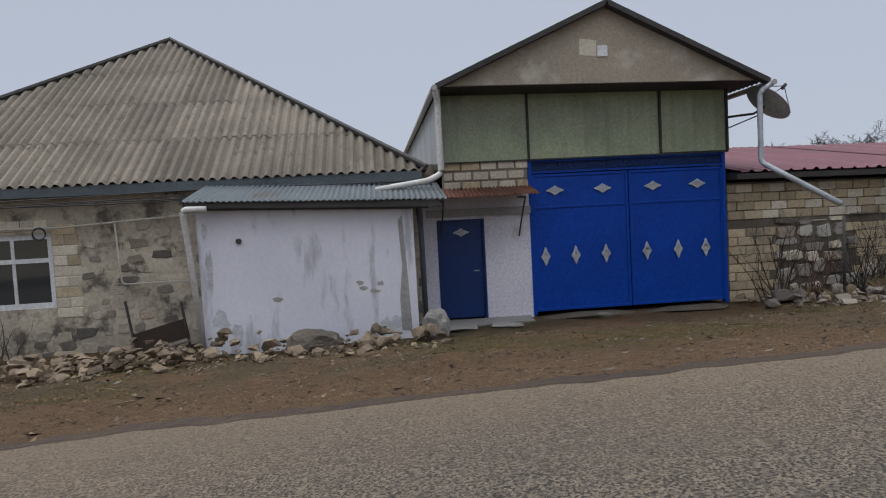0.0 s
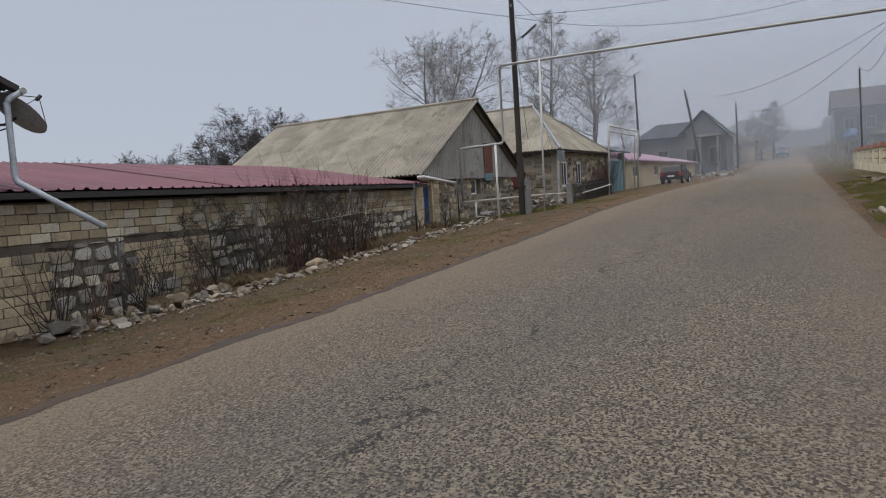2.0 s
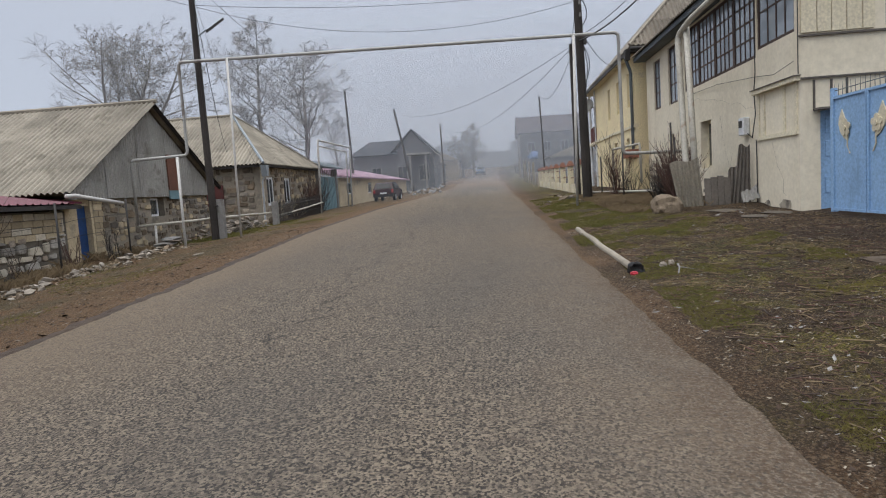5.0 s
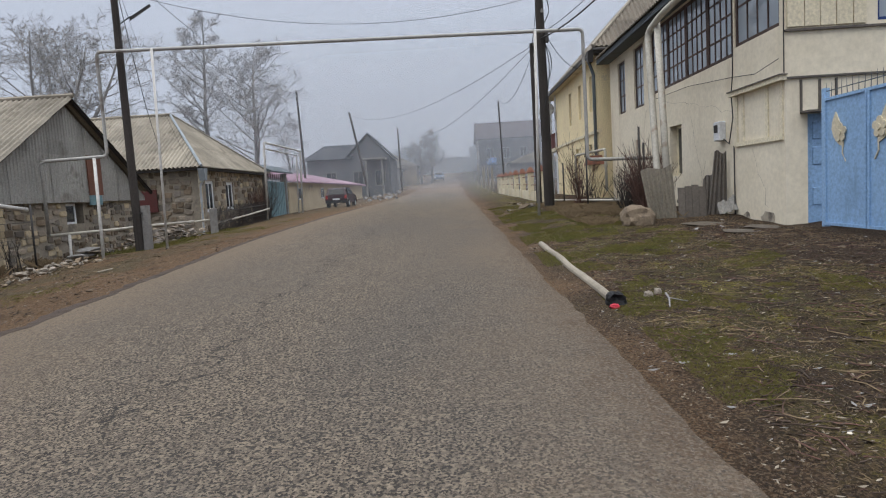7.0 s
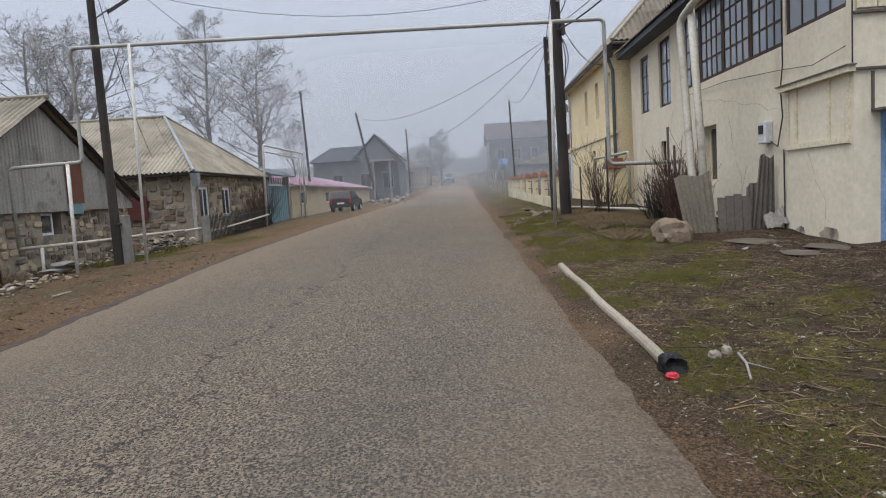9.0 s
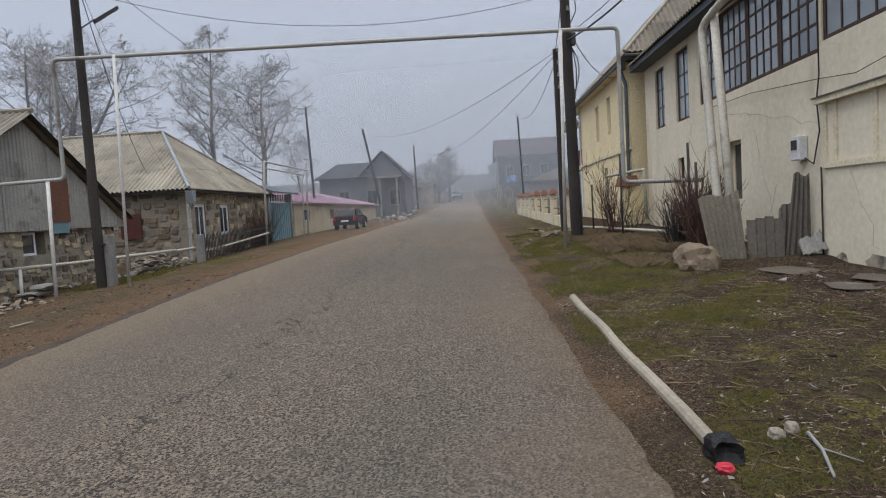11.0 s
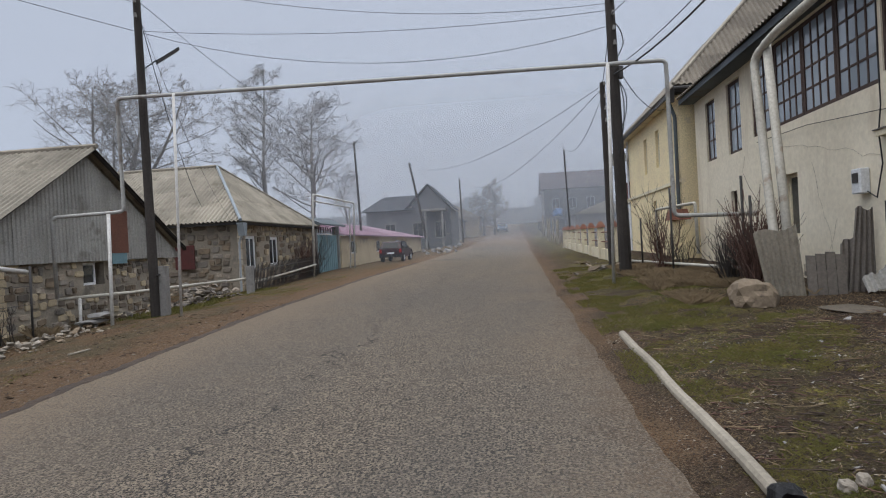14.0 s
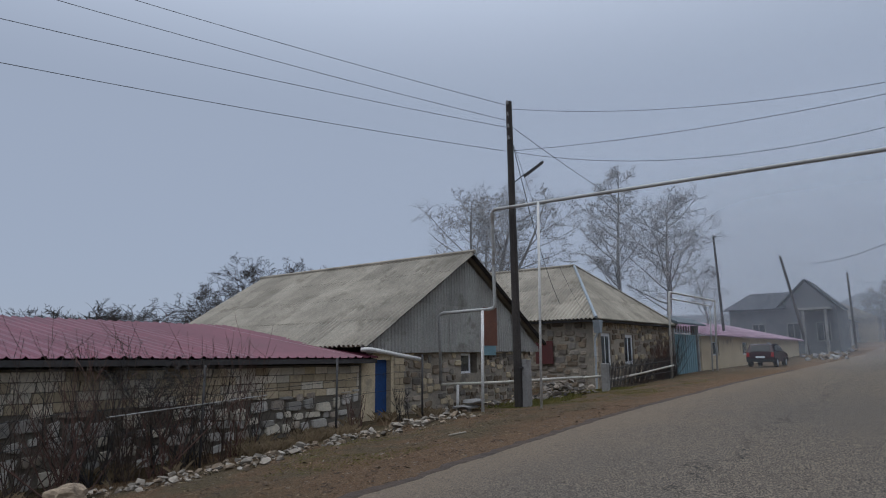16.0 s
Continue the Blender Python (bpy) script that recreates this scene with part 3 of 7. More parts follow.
def road_mesh():
    xs = [-300, -150, -80, -50, -34] + [-26 + 0.12 * i for i in range(575)] + [43.5 + 1.0 * i for i in range(60)] + [106, 112, 120, 130, 145, 160, 200, 260, 400]
    verts, faces, ny = [], [], 13
    for x in xs:
        e = lerp_table(SIDE_L, x) + 0.10 * noise.noise(V((x * 0.7, 3, 0))) + 0.05 * noise.noise(V((x * 2.9, 7, 0)))
        d = lerp_table(SIDE_R, x) + 0.08 * noise.noise(V((x * 0.6, 13, 0))) + 0.05 * noise.noise(V((x * 3.1, 17, 0)))
        z = lerp_table(ROAD_Z, x)
        for j in range(ny):
            s = (0, 0.0, 0.012, 0.1, 0.2, 0.35, 0.5, 0.65, 0.8, 0.9, 0.988, 1, 1)[j]
            yy = d - 0.22 if j == 0 else e + 0.22 if j == ny - 1 else d + (e - d) * s
            verts.append((x, yy, z - 0.075 if j in (0, ny - 1) else z + 0.05 * (1 - (2 * s - 1) ** 2) - 0.026))
    for i in range(len(xs) - 1):
        faces += [(i * ny + j, (i + 1) * ny + j, (i + 1) * ny + j + 1, i * ny + j + 1) for j in range(ny - 1)]
    me = bpy.data.meshes.new("road")
    me.from_pydata(verts, [], faces)
    me.materials.append(asphalt)
    me.shade_smooth()
    return tagged(new("road", me), "worn grey chip-sealed asphalt village road", "road", kind="structure")


road_mesh()


# ---- openings and small building parts ----
def window(owner, axis, c, u0, u1, z0, z1, frame_mat, pane_mat, cols=2, rows=1, fw=0.06, deep=0.10, name="window"):
    """A framed window set into an opening; c is its front plane, and it reaches towards c + deep."""
    def bx(bm, a, b, lo, hi, d0, d1):
        return box(bm, a, c + d0, lo, b, c + d1, hi) if axis == "y" else box(bm, c + d0, a, lo, c + d1, b, hi)
    sg = 1 if deep > 0 else -1
    fr = bm_new()
    d = abs(deep)
    for a, b, lo, hi in ((u0, u0 + fw, z0, z1), (u1 - fw, u1, z0, z1), (u0 + fw, u1 - fw, z0, z0 + fw), (u0 + fw, u1 - fw, z1 - fw, z1)):
        bx(fr, a, b, lo, hi, 0, sg * d)
    w = part(name, fr, frame_mat, owner)
    iw, ih = u1 - u0 - 2 * fw, z1 - z0 - 2 * fw
    m = fw * 0.6
    for k in range(1, cols):
        x = u0 + fw + iw * k / cols
        part("glazing_bar", bx(bm_new(), x - m / 2, x + m / 2, z0 + fw, z1 - fw, sg * 0.010, sg * 0.046), frame_mat, w)
    for k in range(1, rows):
        z = z0 + fw + ih * k / rows
        part("glazing_bar", bx(bm_new(), u0 + fw, u1 - fw, z - m / 2, z + m / 2, sg * 0.014, sg * 0.043), frame_mat, w)
    for i in range(cols):
        for j in range(rows):
            a, b = u0 + fw + iw * i / cols, u0 + fw + iw * (i + 1) / cols
            lo, hi = z0 + fw + ih * j / rows, z0 + fw + ih * (j + 1) / rows
            part("pane", bx(bm_new(), a, b, lo, hi, sg * 0.026, sg * 0.034), pane_mat, w)
    return w


def stones(owner, axis, c, u0, u1, zlo, zhi, mats, seed, size=0.3, depth=0.05, keep=None, name="stone", face=-1, limit=300, fill=0.95, rough=0.82):
    """Rough masonry: uneven stones in wavering courses, proud of the mortar. face: which way the wall looks along its axis."""
    rnd = random.Random(seed)
    z, count = min(zlo(u0), zlo(u1)) - 0.1, 0
    rest = {}
    while z < max(zhi(u0), zhi(u1)):
        h = size * rnd.uniform(0.5, 0.95)
        u = u0 - rnd.uniform(0, size)
        while u < u1:
            w = size * rnd.uniform(0.55, 1.6)
            a, b = max(u0, u), min(u1, u + w)
            mid = (a + b) / 2
            wob = 0.05 * math.sin(mid * 2.1 + z * 3) + rnd.uniform(-1, 1) * (0.03 if rough > 0.8 else 0.075)
            lo, hi = max(z + wob, zlo(mid) - 0.06), min(z + h + wob + rnd.uniform(-0.02, 0.03), zhi(mid))
            if b - a > 0.1 and hi - lo > 0.06 and rnd.random() < fill and (keep is None or keep(mid, (lo + hi) / 2)):
                g = 0.014
                cu, cz = mid, (lo + hi) / 2
                ha, hb = (b - a - 2 * g) / 2, (hi - lo - 2 * g) / 2
                ring = []
                for fu, fz in ((-1, -0.62), (-0.72, -1), (0.70, -1), (1, -0.66), (1, 0.6), (0.62, 1), (-1, 0.72)):
                    ring.append((cu + ha * fu * rnd.uniform(rough, 1.0), cz + hb * fz * rnd.uniform(rough - 0.02, 1.0)))
                pr = depth * rnd.uniform(0.35, 1.0)
                bm = bm_new()
                put = (lambda p, d: (p[0], c + face * d, p[1])) if axis == "y" else (lambda p, d: (c + face * d, p[0], p[1]))
                back = [bm.verts.new(put(p, -0.03)) for p in ring]
                mid_r = [bm.verts.new(put((cu + (p[0] - cu) * 0.97, cz + (p[1] - cz) * 0.97), pr * 0.55)) for p in ring]
                front = [bm.verts.new(put((cu + (p[0] - cu) * 0.84, cz + (p[1] - cz) * 0.84), pr * rnd.uniform(0.85, 1.15))) for p in ring]
                for r0, r1 in ((back, mid_r), (mid_r, front)):
                    for k in range(7):
                        bm.faces.new((r0[k], r0[(k + 1) % 7], r1[(k + 1) % 7], r1[k]))
                bm.faces.new(front)
                bmesh.ops.recalc_face_normals(bm, faces=bm.faces)
                material = rnd.choice(mats)
                if count < limit:
                    part(name, bm, material, owner)
                else:
                    me = bpy.data.meshes.new("t")
                    bm.to_mesh(me)
                    bm.free()
                    rest.setdefault(material.name, (material, bm_new()))[1].from_mesh(me)
                    bpy.data.meshes.remove(me)
                count += 1
            u += w
        z += h
    for material, bm in rest.values():
        tagged(part("stonework", bm, material, owner), kind="stuff")


def blocks(owner, axis, c, u0, u1, z0, courses, mats, seed, bw=0.40, bh=0.20, face=-1, keep=None, name="block", depth=0.02, slope=0.0, gap=0.008):
    """Coursed sawn stone blocks with recessed joints."""
    rnd = random.Random(seed)
    for j in range(courses):
        u = u0 - (bw / 2 if j % 2 else 0)
        while u < u1:
            w = bw * rnd.uniform(0.92, 1.08)
            a, b = max(u0, u) + gap, min(u1, u + w) - gap
            lo = z0 + j * bh + slope * (a - u0)
            if b - a > 0.07 and (keep is None or keep((a + b) / 2, lo + bh / 2)):
                d = depth * rnd.uniform(0.5, 1.4)
                bm = bm_new()
                f0, f1 = sorted((c - face * 0.04, c + face * d))
                t = rnd.uniform(-0.006, 0.006)
                if axis == "y":
                    box(bm, a, f0, lo + gap + t, b, f1, lo + bh - gap + t, 0.010)
                else:
                    box(bm, f0, a, lo + gap + t, f1, b, lo + bh - gap + t, 0.010)
                part(name, bm, rnd.choice(mats), owner)
            u += w


def ornament(owner, x, y, z, w, h, n=8, material=None):
    """A cast lozenge of scrolls and a boss."""
    bm = bm_new()
    for k in range(n):
        a = 2 * math.pi * (k + 0.5) / n
        p, q = V((x, y, z)), V((x + 0.5 * w * math.cos(a) * 0.72, y, z + 0.5 * h * math.sin(a) * 0.72))
        tube(bm, [p + (q - p) * 0.25, q], 0.012, 5)
    tip = [V((x + w / 2, y, z)), V((x, y, z + h / 2)), V((x - w / 2, y, z)), V((x, y, z - h / 2))]
    for k in range(4):
        a, b = tip[k], tip[(k + 1) % 4]
        m = (a + b) / 2 * 0.86 + V((x, y, z)) * 0.14
        tube(bm, [a, a * 0.6 + m * 0.4 + V((0, -0.008, 0)), m, m * 0.4 + b * 0.6 + V((0, -0.008, 0)), b], 0.013, 5)
    hexa(bm, [(x - w * 0.2, y - 0.016, z - h * 0.06), (x, y - 0.016, z - h * 0.2), (x + w * 0.2, y - 0.016, z - h * 0.06), (x, y - 0.02, z), (x - w * 0.2, y - 0.016, z + h * 0.06), (x, y - 0.016, z + h * 0.2), (x + w * 0.2, y - 0.016, z + h * 0.06), (x, y - 0.02, z + 0.001)])
    prism(bm, [(x - w * 0.42, y + 0.006, z), (x, y + 0.006, z - h * 0.42), (x + w * 0.42, y + 0.006, z), (x, y + 0.006, z + h * 0.42)], (0, -0.014, 0))
    return part("ornament", bm, material or silver, owner, "cast silver lozenge ornament")


# ---- stone house with the hipped roof, west of the gate ----
sh = root("stone_house", (-5.5, 13.5, -0.7), "old stone house with a hipped corrugated asbestos roof", "house")
W0, W1 = -11.9, 0.98
hole = [(-8.05, -6.48, 0.22, 1.72)]
sh_wall = part("wall", holed(bm_new(), "y", 13.5, 0.45, W0, W1, -1.1, 2.62, hole), old_plaster, sh, "weathered plaster over rubble stone")
b = bm_new()
box(b, W0, 13.95, -1.1, W0 + 0.45, 25, 2.62)
box(b, W1 - 0.45, 13.95, -1.1, W1, 25, 2.62)
box(b, W0 + 0.45, 24.55, -1.1, W1 - 0.45, 25, 2.62)
part("back_wall", b, mud_mortar, sh)
b = bm_new()
box(b, -8.6, 16.5, -0.8, -6.0, 16.6, 2.5)
part("inner_partition", b, dark_trim, sh)
window(sh, "y", 13.56, -8.05, -6.48, 0.22, 1.72, frame_white, glass, 2, 1, 0.11, 0.1)
part("transom", box(bm_new(), -8.0, 13.552, 1.14, -6.5, 13.66, 1.23), frame_white, sh)
blocks(sh, "y", 13.5, -6.48, -5.95, 0.0, 9, [pale_block, limestone], 5, 0.5, 0.21, depth=0.012)
blocks(sh, "y", 13.5, -8.6, -6.48, 1.78, 1, [pale_block], 6, 0.26, 0.22, depth=0.02)
stones(sh, "y", 13.5, -11.9, 0.9, lambda u: -0.85, lambda u: 2.25, [old_plaster, old_plaster, mud_mortar, old_plaster, dark_stone, old_plaster, mud_mortar, field_stone], 11, 0.34, 0.022, rough=0.5,
       keep=lambda u, z: not (-8.4 < u < -5.9 and z > -0.1) and noise.noise(V((u * 0.8, z * 1.1, 2))) > -0.3, limit=300)
# roof: hip towards the street
AP, E0, E1, EY, EZ = V((-5.5, 19.0, 6.95)), -12.1, 1.08, 13.08, 2.60
run = AP.y - EY
L = math.hypot(run, AP.z - EZ)
sheets(sh, "roof_sheet", asbestos, (E0, EY, EZ), (1, 0, 0), (0, run, AP.z - EZ), E1 - E0, L, 0.21, 0.046, 1.1, 1.75,
       hi=lambda s: L * min(s / (AP.x - E0), (E1 - E0 - s) / (E1 - AP.x)), n=6, seed=2)
for sx, xe in ((-1, E0), (1, E1)):
    dx = abs(AP.x - xe)
    Ls = math.hypot(dx, AP.z - EZ)
    bm = bm_new()
    prism(bm, [(xe, EY, EZ), (AP.x, AP.y, AP.z), (AP.x, 25.4, AP.z), (xe, 25.4, EZ)], (0, 0, 0.03))
    part("roof_side", bm, asbestos, sh)
part("attic_back", prism(bm_new(), [(E0, 25.2, EZ), (E1, 25.2, EZ), (AP.x, 25.2, AP.z)], (0, 0.1, 0)), dark_trim, sh)
b = bm_new()
for xe in (E0, E1):
    tube(b, [(xe, EY, EZ + 0.08), AP + V((0, 0, 0.07))], 0.06, 6)
tube(b, [AP + V((0, 0, 0.07)), (AP.x, 25.4, AP.z + 0.07)], 0.06, 6)
part("ridge_cap", b, dark_trim, sh)
b = bm_new()
box(b, W0, 13.12, 2.42, W1, 13.5, 2.52)
box(b, W0, 13.1, 2.42, W1, 13.13, 2.61)
part("eaves_board", b, dull_metal, sh, "dark sheet metal eaves")
thing("gas_pipe", tube(tube(bm_new(), bend([(-12, 13.36, 1.86), (-6.2, 13.36, 1.82), (-3.2, 13.36, 1.98)]), 0.022, 6), bend([(-5.2, 13.37, 1.85), (-5.15, 13.37, 0.62), (-3.4, 13.37, 0.62)]), 0.018, 6), pipe_cream, "thin cream gas pipe along the stone wall", "pipe", smooth=True)
b = bm_new()
for k in range(3):
    tube(b, [(-6.6 + 0.12 * math.cos(t / 8 * math.pi), 13.3 - 0.01 * k, 1.72 + 0.12 * math.sin(t / 8 * math.pi) - 0.01 * k) for t in range(17)], 0.012, 5)
thing("cable_coil", b, wire_mat, "coil of dark cable hung on the pipe", "cable")
# old sheet of rusty iron leaning in front of the wall
b = bm_new()
hexa(b, [(-4.76, 12.80, -0.66), (-3.74, 12.78, -0.44), (-3.74, 12.81, -0.44), (-4.76, 12.83, -0.66), (-4.85, 12.86, -0.33), (-3.82, 12.84, -0.07), (-3.82, 12.87, -0.07), (-4.85, 12.89, -0.33)])
rs = root("scrap_panel", (-4.2, 12.8, -0.6), "rusty iron panel propped on two bars by the stone wall", "scrap metal")
part("panel", b, dark_rust, rs)
for x0, x1, zt in ((-4.74, -4.93, 0.33), (-3.72, -3.89, 0.26)):
    part("bar", tube(bm_new(), [(x0, 12.79, -0.8), (x1, 12.88, zt)], 0.026, 6), dark_trim, rs)
part("bottom_rail", tube(bm_new(), [(-4.72, 12.78, -0.74), (-3.72, 12.77, -0.50)], 0.022, 6), grey_wood, rs)

# ---- white lean-to shed ----
ws = root("white_shed", (-1.2, 11.7, -0.6), "whitewashed lean-to shed with a corrugated metal roof", "shed")
b = bm_new()
hexa(b, [(-3.15, 11.7, -1.0), (0.68, 11.7, -1.0), (0.68, 11.95, -1.0), (-3.15, 11.95, -1.0), (-3.18, 11.7, 1.98), (0.66, 11.7, 1.82), (0.66, 11.95, 1.90), (-3.18, 11.95, 2.06)])
part("wall", b, white_plaster, ws)
part("side_wall", box(bm_new(), -3.15, 11.95, -1.0, -2.9, 13.49, 2.06), white_plaster, ws)
part("side_wall", box(bm_new(), 0.43, 11.95, -1.0, 0.68, 13.49, 1.92), white_plaster, ws)
part("vent_hole", tube(bm_new(), [(-2.46, 11.66, 1.40), (-2.46, 11.694, 1.40)], 0.05, 10), dark_trim, ws)
part("bare_patch", prism(bm_new(), [(0.36, 11.695, -0.4), (0.55, 11.695, -0.42), (0.52, 11.695, 0.4), (0.50, 11.695, 0.9), (0.46, 11.695, 1.72), (0.38, 11.695, 1.62), (0.42, 11.695, 0.8), (0.35, 11.695, 0.2)], (0, -0.004, 0)), grey_plaster, ws, "strip of bare grey mortar")
for k, (x, z) in enumerate(((-1.85, 0.32), (-0.36, 0.52), (-0.10, 0.36), (0.0, 0.50), (-0.28, 0.42))):
    rr = random.Random(k)
    part("chipped_patch", prism(bm_new(), [(x + 0.10 * rr.uniform(0.4, 1.2) * math.cos(a * 0.9), 11.696, z + 0.07 * rr.uniform(0.3, 1.1) * math.sin(a * 0.9)) for a in range(7)], (0, -0.004, 0)), grey_plaster, ws)
for k, (x, z, w, h) in enumerate(((-3.0, 0.9, 0.14, 0.9), (-2.85, 0.0, 0.30, 0.45), (-2.6, -0.25, 0.22, 0.5), (0.2, -0.25, 0.5, 0.3), (-3.05, 1.6, 0.12, 0.3))):
    rr = random.Random(50 + k)
    part("dirt_patch", prism(bm_new(), [(x + w * 0.5 * rr.uniform(0.5, 1.15) * math.cos(a * 0.45), 11.6985, z + h * 0.5 * rr.uniform(0.5, 1.15) * math.sin(a * 0.45)) for a in range(14)], (0, -0.0035, 0)), scuffed, ws)
b = bm_new()
hexa(b, [(-3.3, 11.42, 2.02), (1.15, 11.42, 1.84), (1.15, 11.48, 1.84), (-3.3, 11.48, 2.02), (-3.3, 11.42, 2.12), (1.15, 11.42, 1.96), (1.15, 11.48, 1.96), (-3.3, 11.48, 2.12)])
hexa(b, [(-3.2, 11.5, 1.98), (0.95, 11.5, 1.82), (0.95, 13.3, 2.22), (-3.2, 13.3, 2.36), (-3.2, 11.5, 2.04), (0.95, 11.5, 1.88), (0.95, 13.3, 2.28), (-3.2, 13.3, 2.42)])
part("fascia", b, dark_trim, ws)
sheets(ws, "roof_sheet", dull_metal, (-3.35, 11.38, 2.12), (4.6, 0, -0.17), (0, 1.85, 0.40), 4.6, 1.9, 0.10, 0.016, 1.15, 2.0, n=4, seed=4)
pipe("downpipe", [(-2.9, 11.36, 1.99), (-3.3, 11.36, 2.0), (-3.28, 11.5, 1.4), (-3.16, 11.6, -0.62)], 0.055, pipe_white, "white plastic downpipe at the shed corner", rr=0.1)
cb = root("cable_bundle", (-5.5, 13.0, 2.3), "bundle of dark cables under the eaves", "cable")
for k, z in enumerate((2.30, 2.36, 2.43, 2.28)):
    part("cable", tube(bm_new(), [(-12 + s * 13.2, 13.0 - 0.03 * k, z + 0.03 * math.sin(s * 9 + k) - 0.05 * math.sin(math.pi * s)) for s in [q / 24 for q in range(25)]], 0.011, 5), wire_mat, cb)

# ---- gate house ----
gh = root("gate_house", (4.5, 13.5, -0.6), "gate building with a gabled loft over blue metal gates", "house")
b = bm_new()
holed(b, "y", 13.5, 0.3, 0.98, 3.30, -1.0, 2.16, [(1.29, 2.26, -1.0, 1.54)])
part("wall", b, lilac_plaster, gh, "lilac-white plastered wall")
b = bm_new()
box(b, 1.45, 13.53, 2.16, 3.30, 13.8, 2.78)
part("mortar_bed", b, mortar, gh)
blocks(gh, "y", 13.53, 1.45, 3.30, 2.16, 3, [pale_block, pale_block, limestone], 21, 0.40, 0.205, depth=0.035, gap=0.022)
part("lintel", box(bm_new(), 1.05, 13.40, 1.62, 3.28, 13.495, 1.78), grey_plaster, gh)
b = bm_new()
box(b, 0.98, 13.8, -1, 1.3, 25.4, 2.78)
box(b, 7.5, 13.8, -1, 7.78, 25.4, 2.78)
box(b, 1.3, 25.1, -1, 7.5, 25.4, 4.2)
part("side_wall", b, mortar, gh)
part("loft_floor", box(bm_new(), 1.3, 13.62, 2.62, 7.6, 25.1, 2.76), grey_wood, gh)
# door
# the leaf's base blue is darkened to hold the shade it stands in
d = part("door", box(bm_new(), 1.31, 13.58, -0.56, 2.24, 13.63, 1.53), dark_and_shaded_blue, gh, "blue metal door with shade put into its colour")
ornament(d, 1.78, 13.57, 1.28, 0.34, 0.16)
part("door_frame", box(box(box(bm_new(), 1.26, 13.49, -0.58, 1.31, 13.64, 1.56), 2.24, 13.49, -0.58, 2.28, 13.64, 1.56), 1.31, 13.49, 1.53, 2.24, 13.64, 1.56), dark_and_shaded_blue, d)
part("handle", tube(bm_new(), [(2.13, 13.57, 0.45), (2.13, 13.53, 0.45), (2.02, 13.53, 0.45)], 0.012, 6), silver, d)
thing("doorstep", hexa(bm_new(), [(1.15, 12.85, -0.9), (3.2, 12.75, -0.9), (3.25, 13.49, -0.9), (1.15, 13.49, -0.9), (1.2, 12.9, -0.58), (3.15, 12.85, -0.60), (3.2, 13.49, -0.585), (1.15, 13.49, -0.575)]), concrete, "worn grey concrete doorstep before the door", "step")
# awning
aw = root("awning", (2.2, 13.1, 2.1), "rusty corrugated awning on brackets over the door", "awning")
sheets(aw, "sheet", rust_metal, (1.12, 12.62, 2.00), (1, 0, 0), (0, 0.9, 0.22), 2.16, 0.93, 0.085, 0.017, 1.08, 1.2, n=4, seed=7)
for x in (1.35, 3.02):
    part("bracket", tube(tube(bm_new(), [(x, 13.45, 1.98), (x, 12.7, 1.95)], 0.018, 5), [(x, 13.45, 1.15), (x, 12.75, 1.95)], 0.018, 5), dark_trim, aw)
# gates
gt = root("metal_gate", (5.5, 13.5, -0.58), "bright blue double metal gate with silver ornaments", "gate")
GZ0, GZ1 = -0.53, 2.44
for k, (x0, x1) in enumerate(((3.36, 5.50), (5.52, 7.68))):
    leaf = part("gate_leaf", box(bm_new(), x0, 13.53, GZ0, x1, 13.56, GZ1), blue_paint, gt)
    fr = bm_new()
    for a, c_, lo, hi in ((x0, x0 + 0.06, GZ0, GZ1), (x1 - 0.06, x1, GZ0, GZ1), (x0 + 0.06, x1 - 0.06, GZ0, GZ0 + 0.06), (x0 + 0.06, x1 - 0.06, GZ1 - 0.06, GZ1), (x0 + 0.06, x1 - 0.06, 1.70, 1.75)):
        box(fr, a, 13.508, lo, c_, 13.528, hi, 0.005)
    part("leaf_frame", fr, blue_paint, leaf)
    for x in ((3.86, 4.92) if k == 0 else (6.06, 7.08)):
        ornament(leaf, x, 13.505, 2.08, 0.38, 0.19)
    for x in ((3.60, 4.27, 4.95) if k == 0 else (5.88, 6.60, 7.24)):
        ornament(leaf, x, 13.505, 0.66, 0.19, 0.40)
b = bm_new()
for x in (3.32, 7.70):
    box(b, x - 0.04, 13.49, -0.6, x + 0.04, 13.6, 2.74)
box(b, 3.36, 13.49, 2.46, 7.66, 13.6, 2.50)
box(b, 3.36, 13.49, 2.70, 7.66, 13.6, 2.74)
part("gate_frame", b, blue_paint, gt)
b = bm_new()
for k in range(26):
    x = 3.44 + k * 0.164
    tube(b, [(x + 0.06 * math.cos(t / 5 * math.pi), 13.53, 2.60 + 0.075 * math.sin(t / 5 * math.pi)) for t in range(11)], 0.011, 4)
    tube(b, [(x - 0.08, 13.53, 2.5), (x + 0.08, 13.53, 2.7)], 0.008, 4)
tagged(part("scroll_frieze", b, dark_and_shaded_blue, gt, "scrolled iron frieze"), kind="stuff")
part("frieze_backing", box(bm_new(), 3.36, 13.56, 2.50, 7.66, 13.58, 2.70), dark_and_shaded_blue, gt)
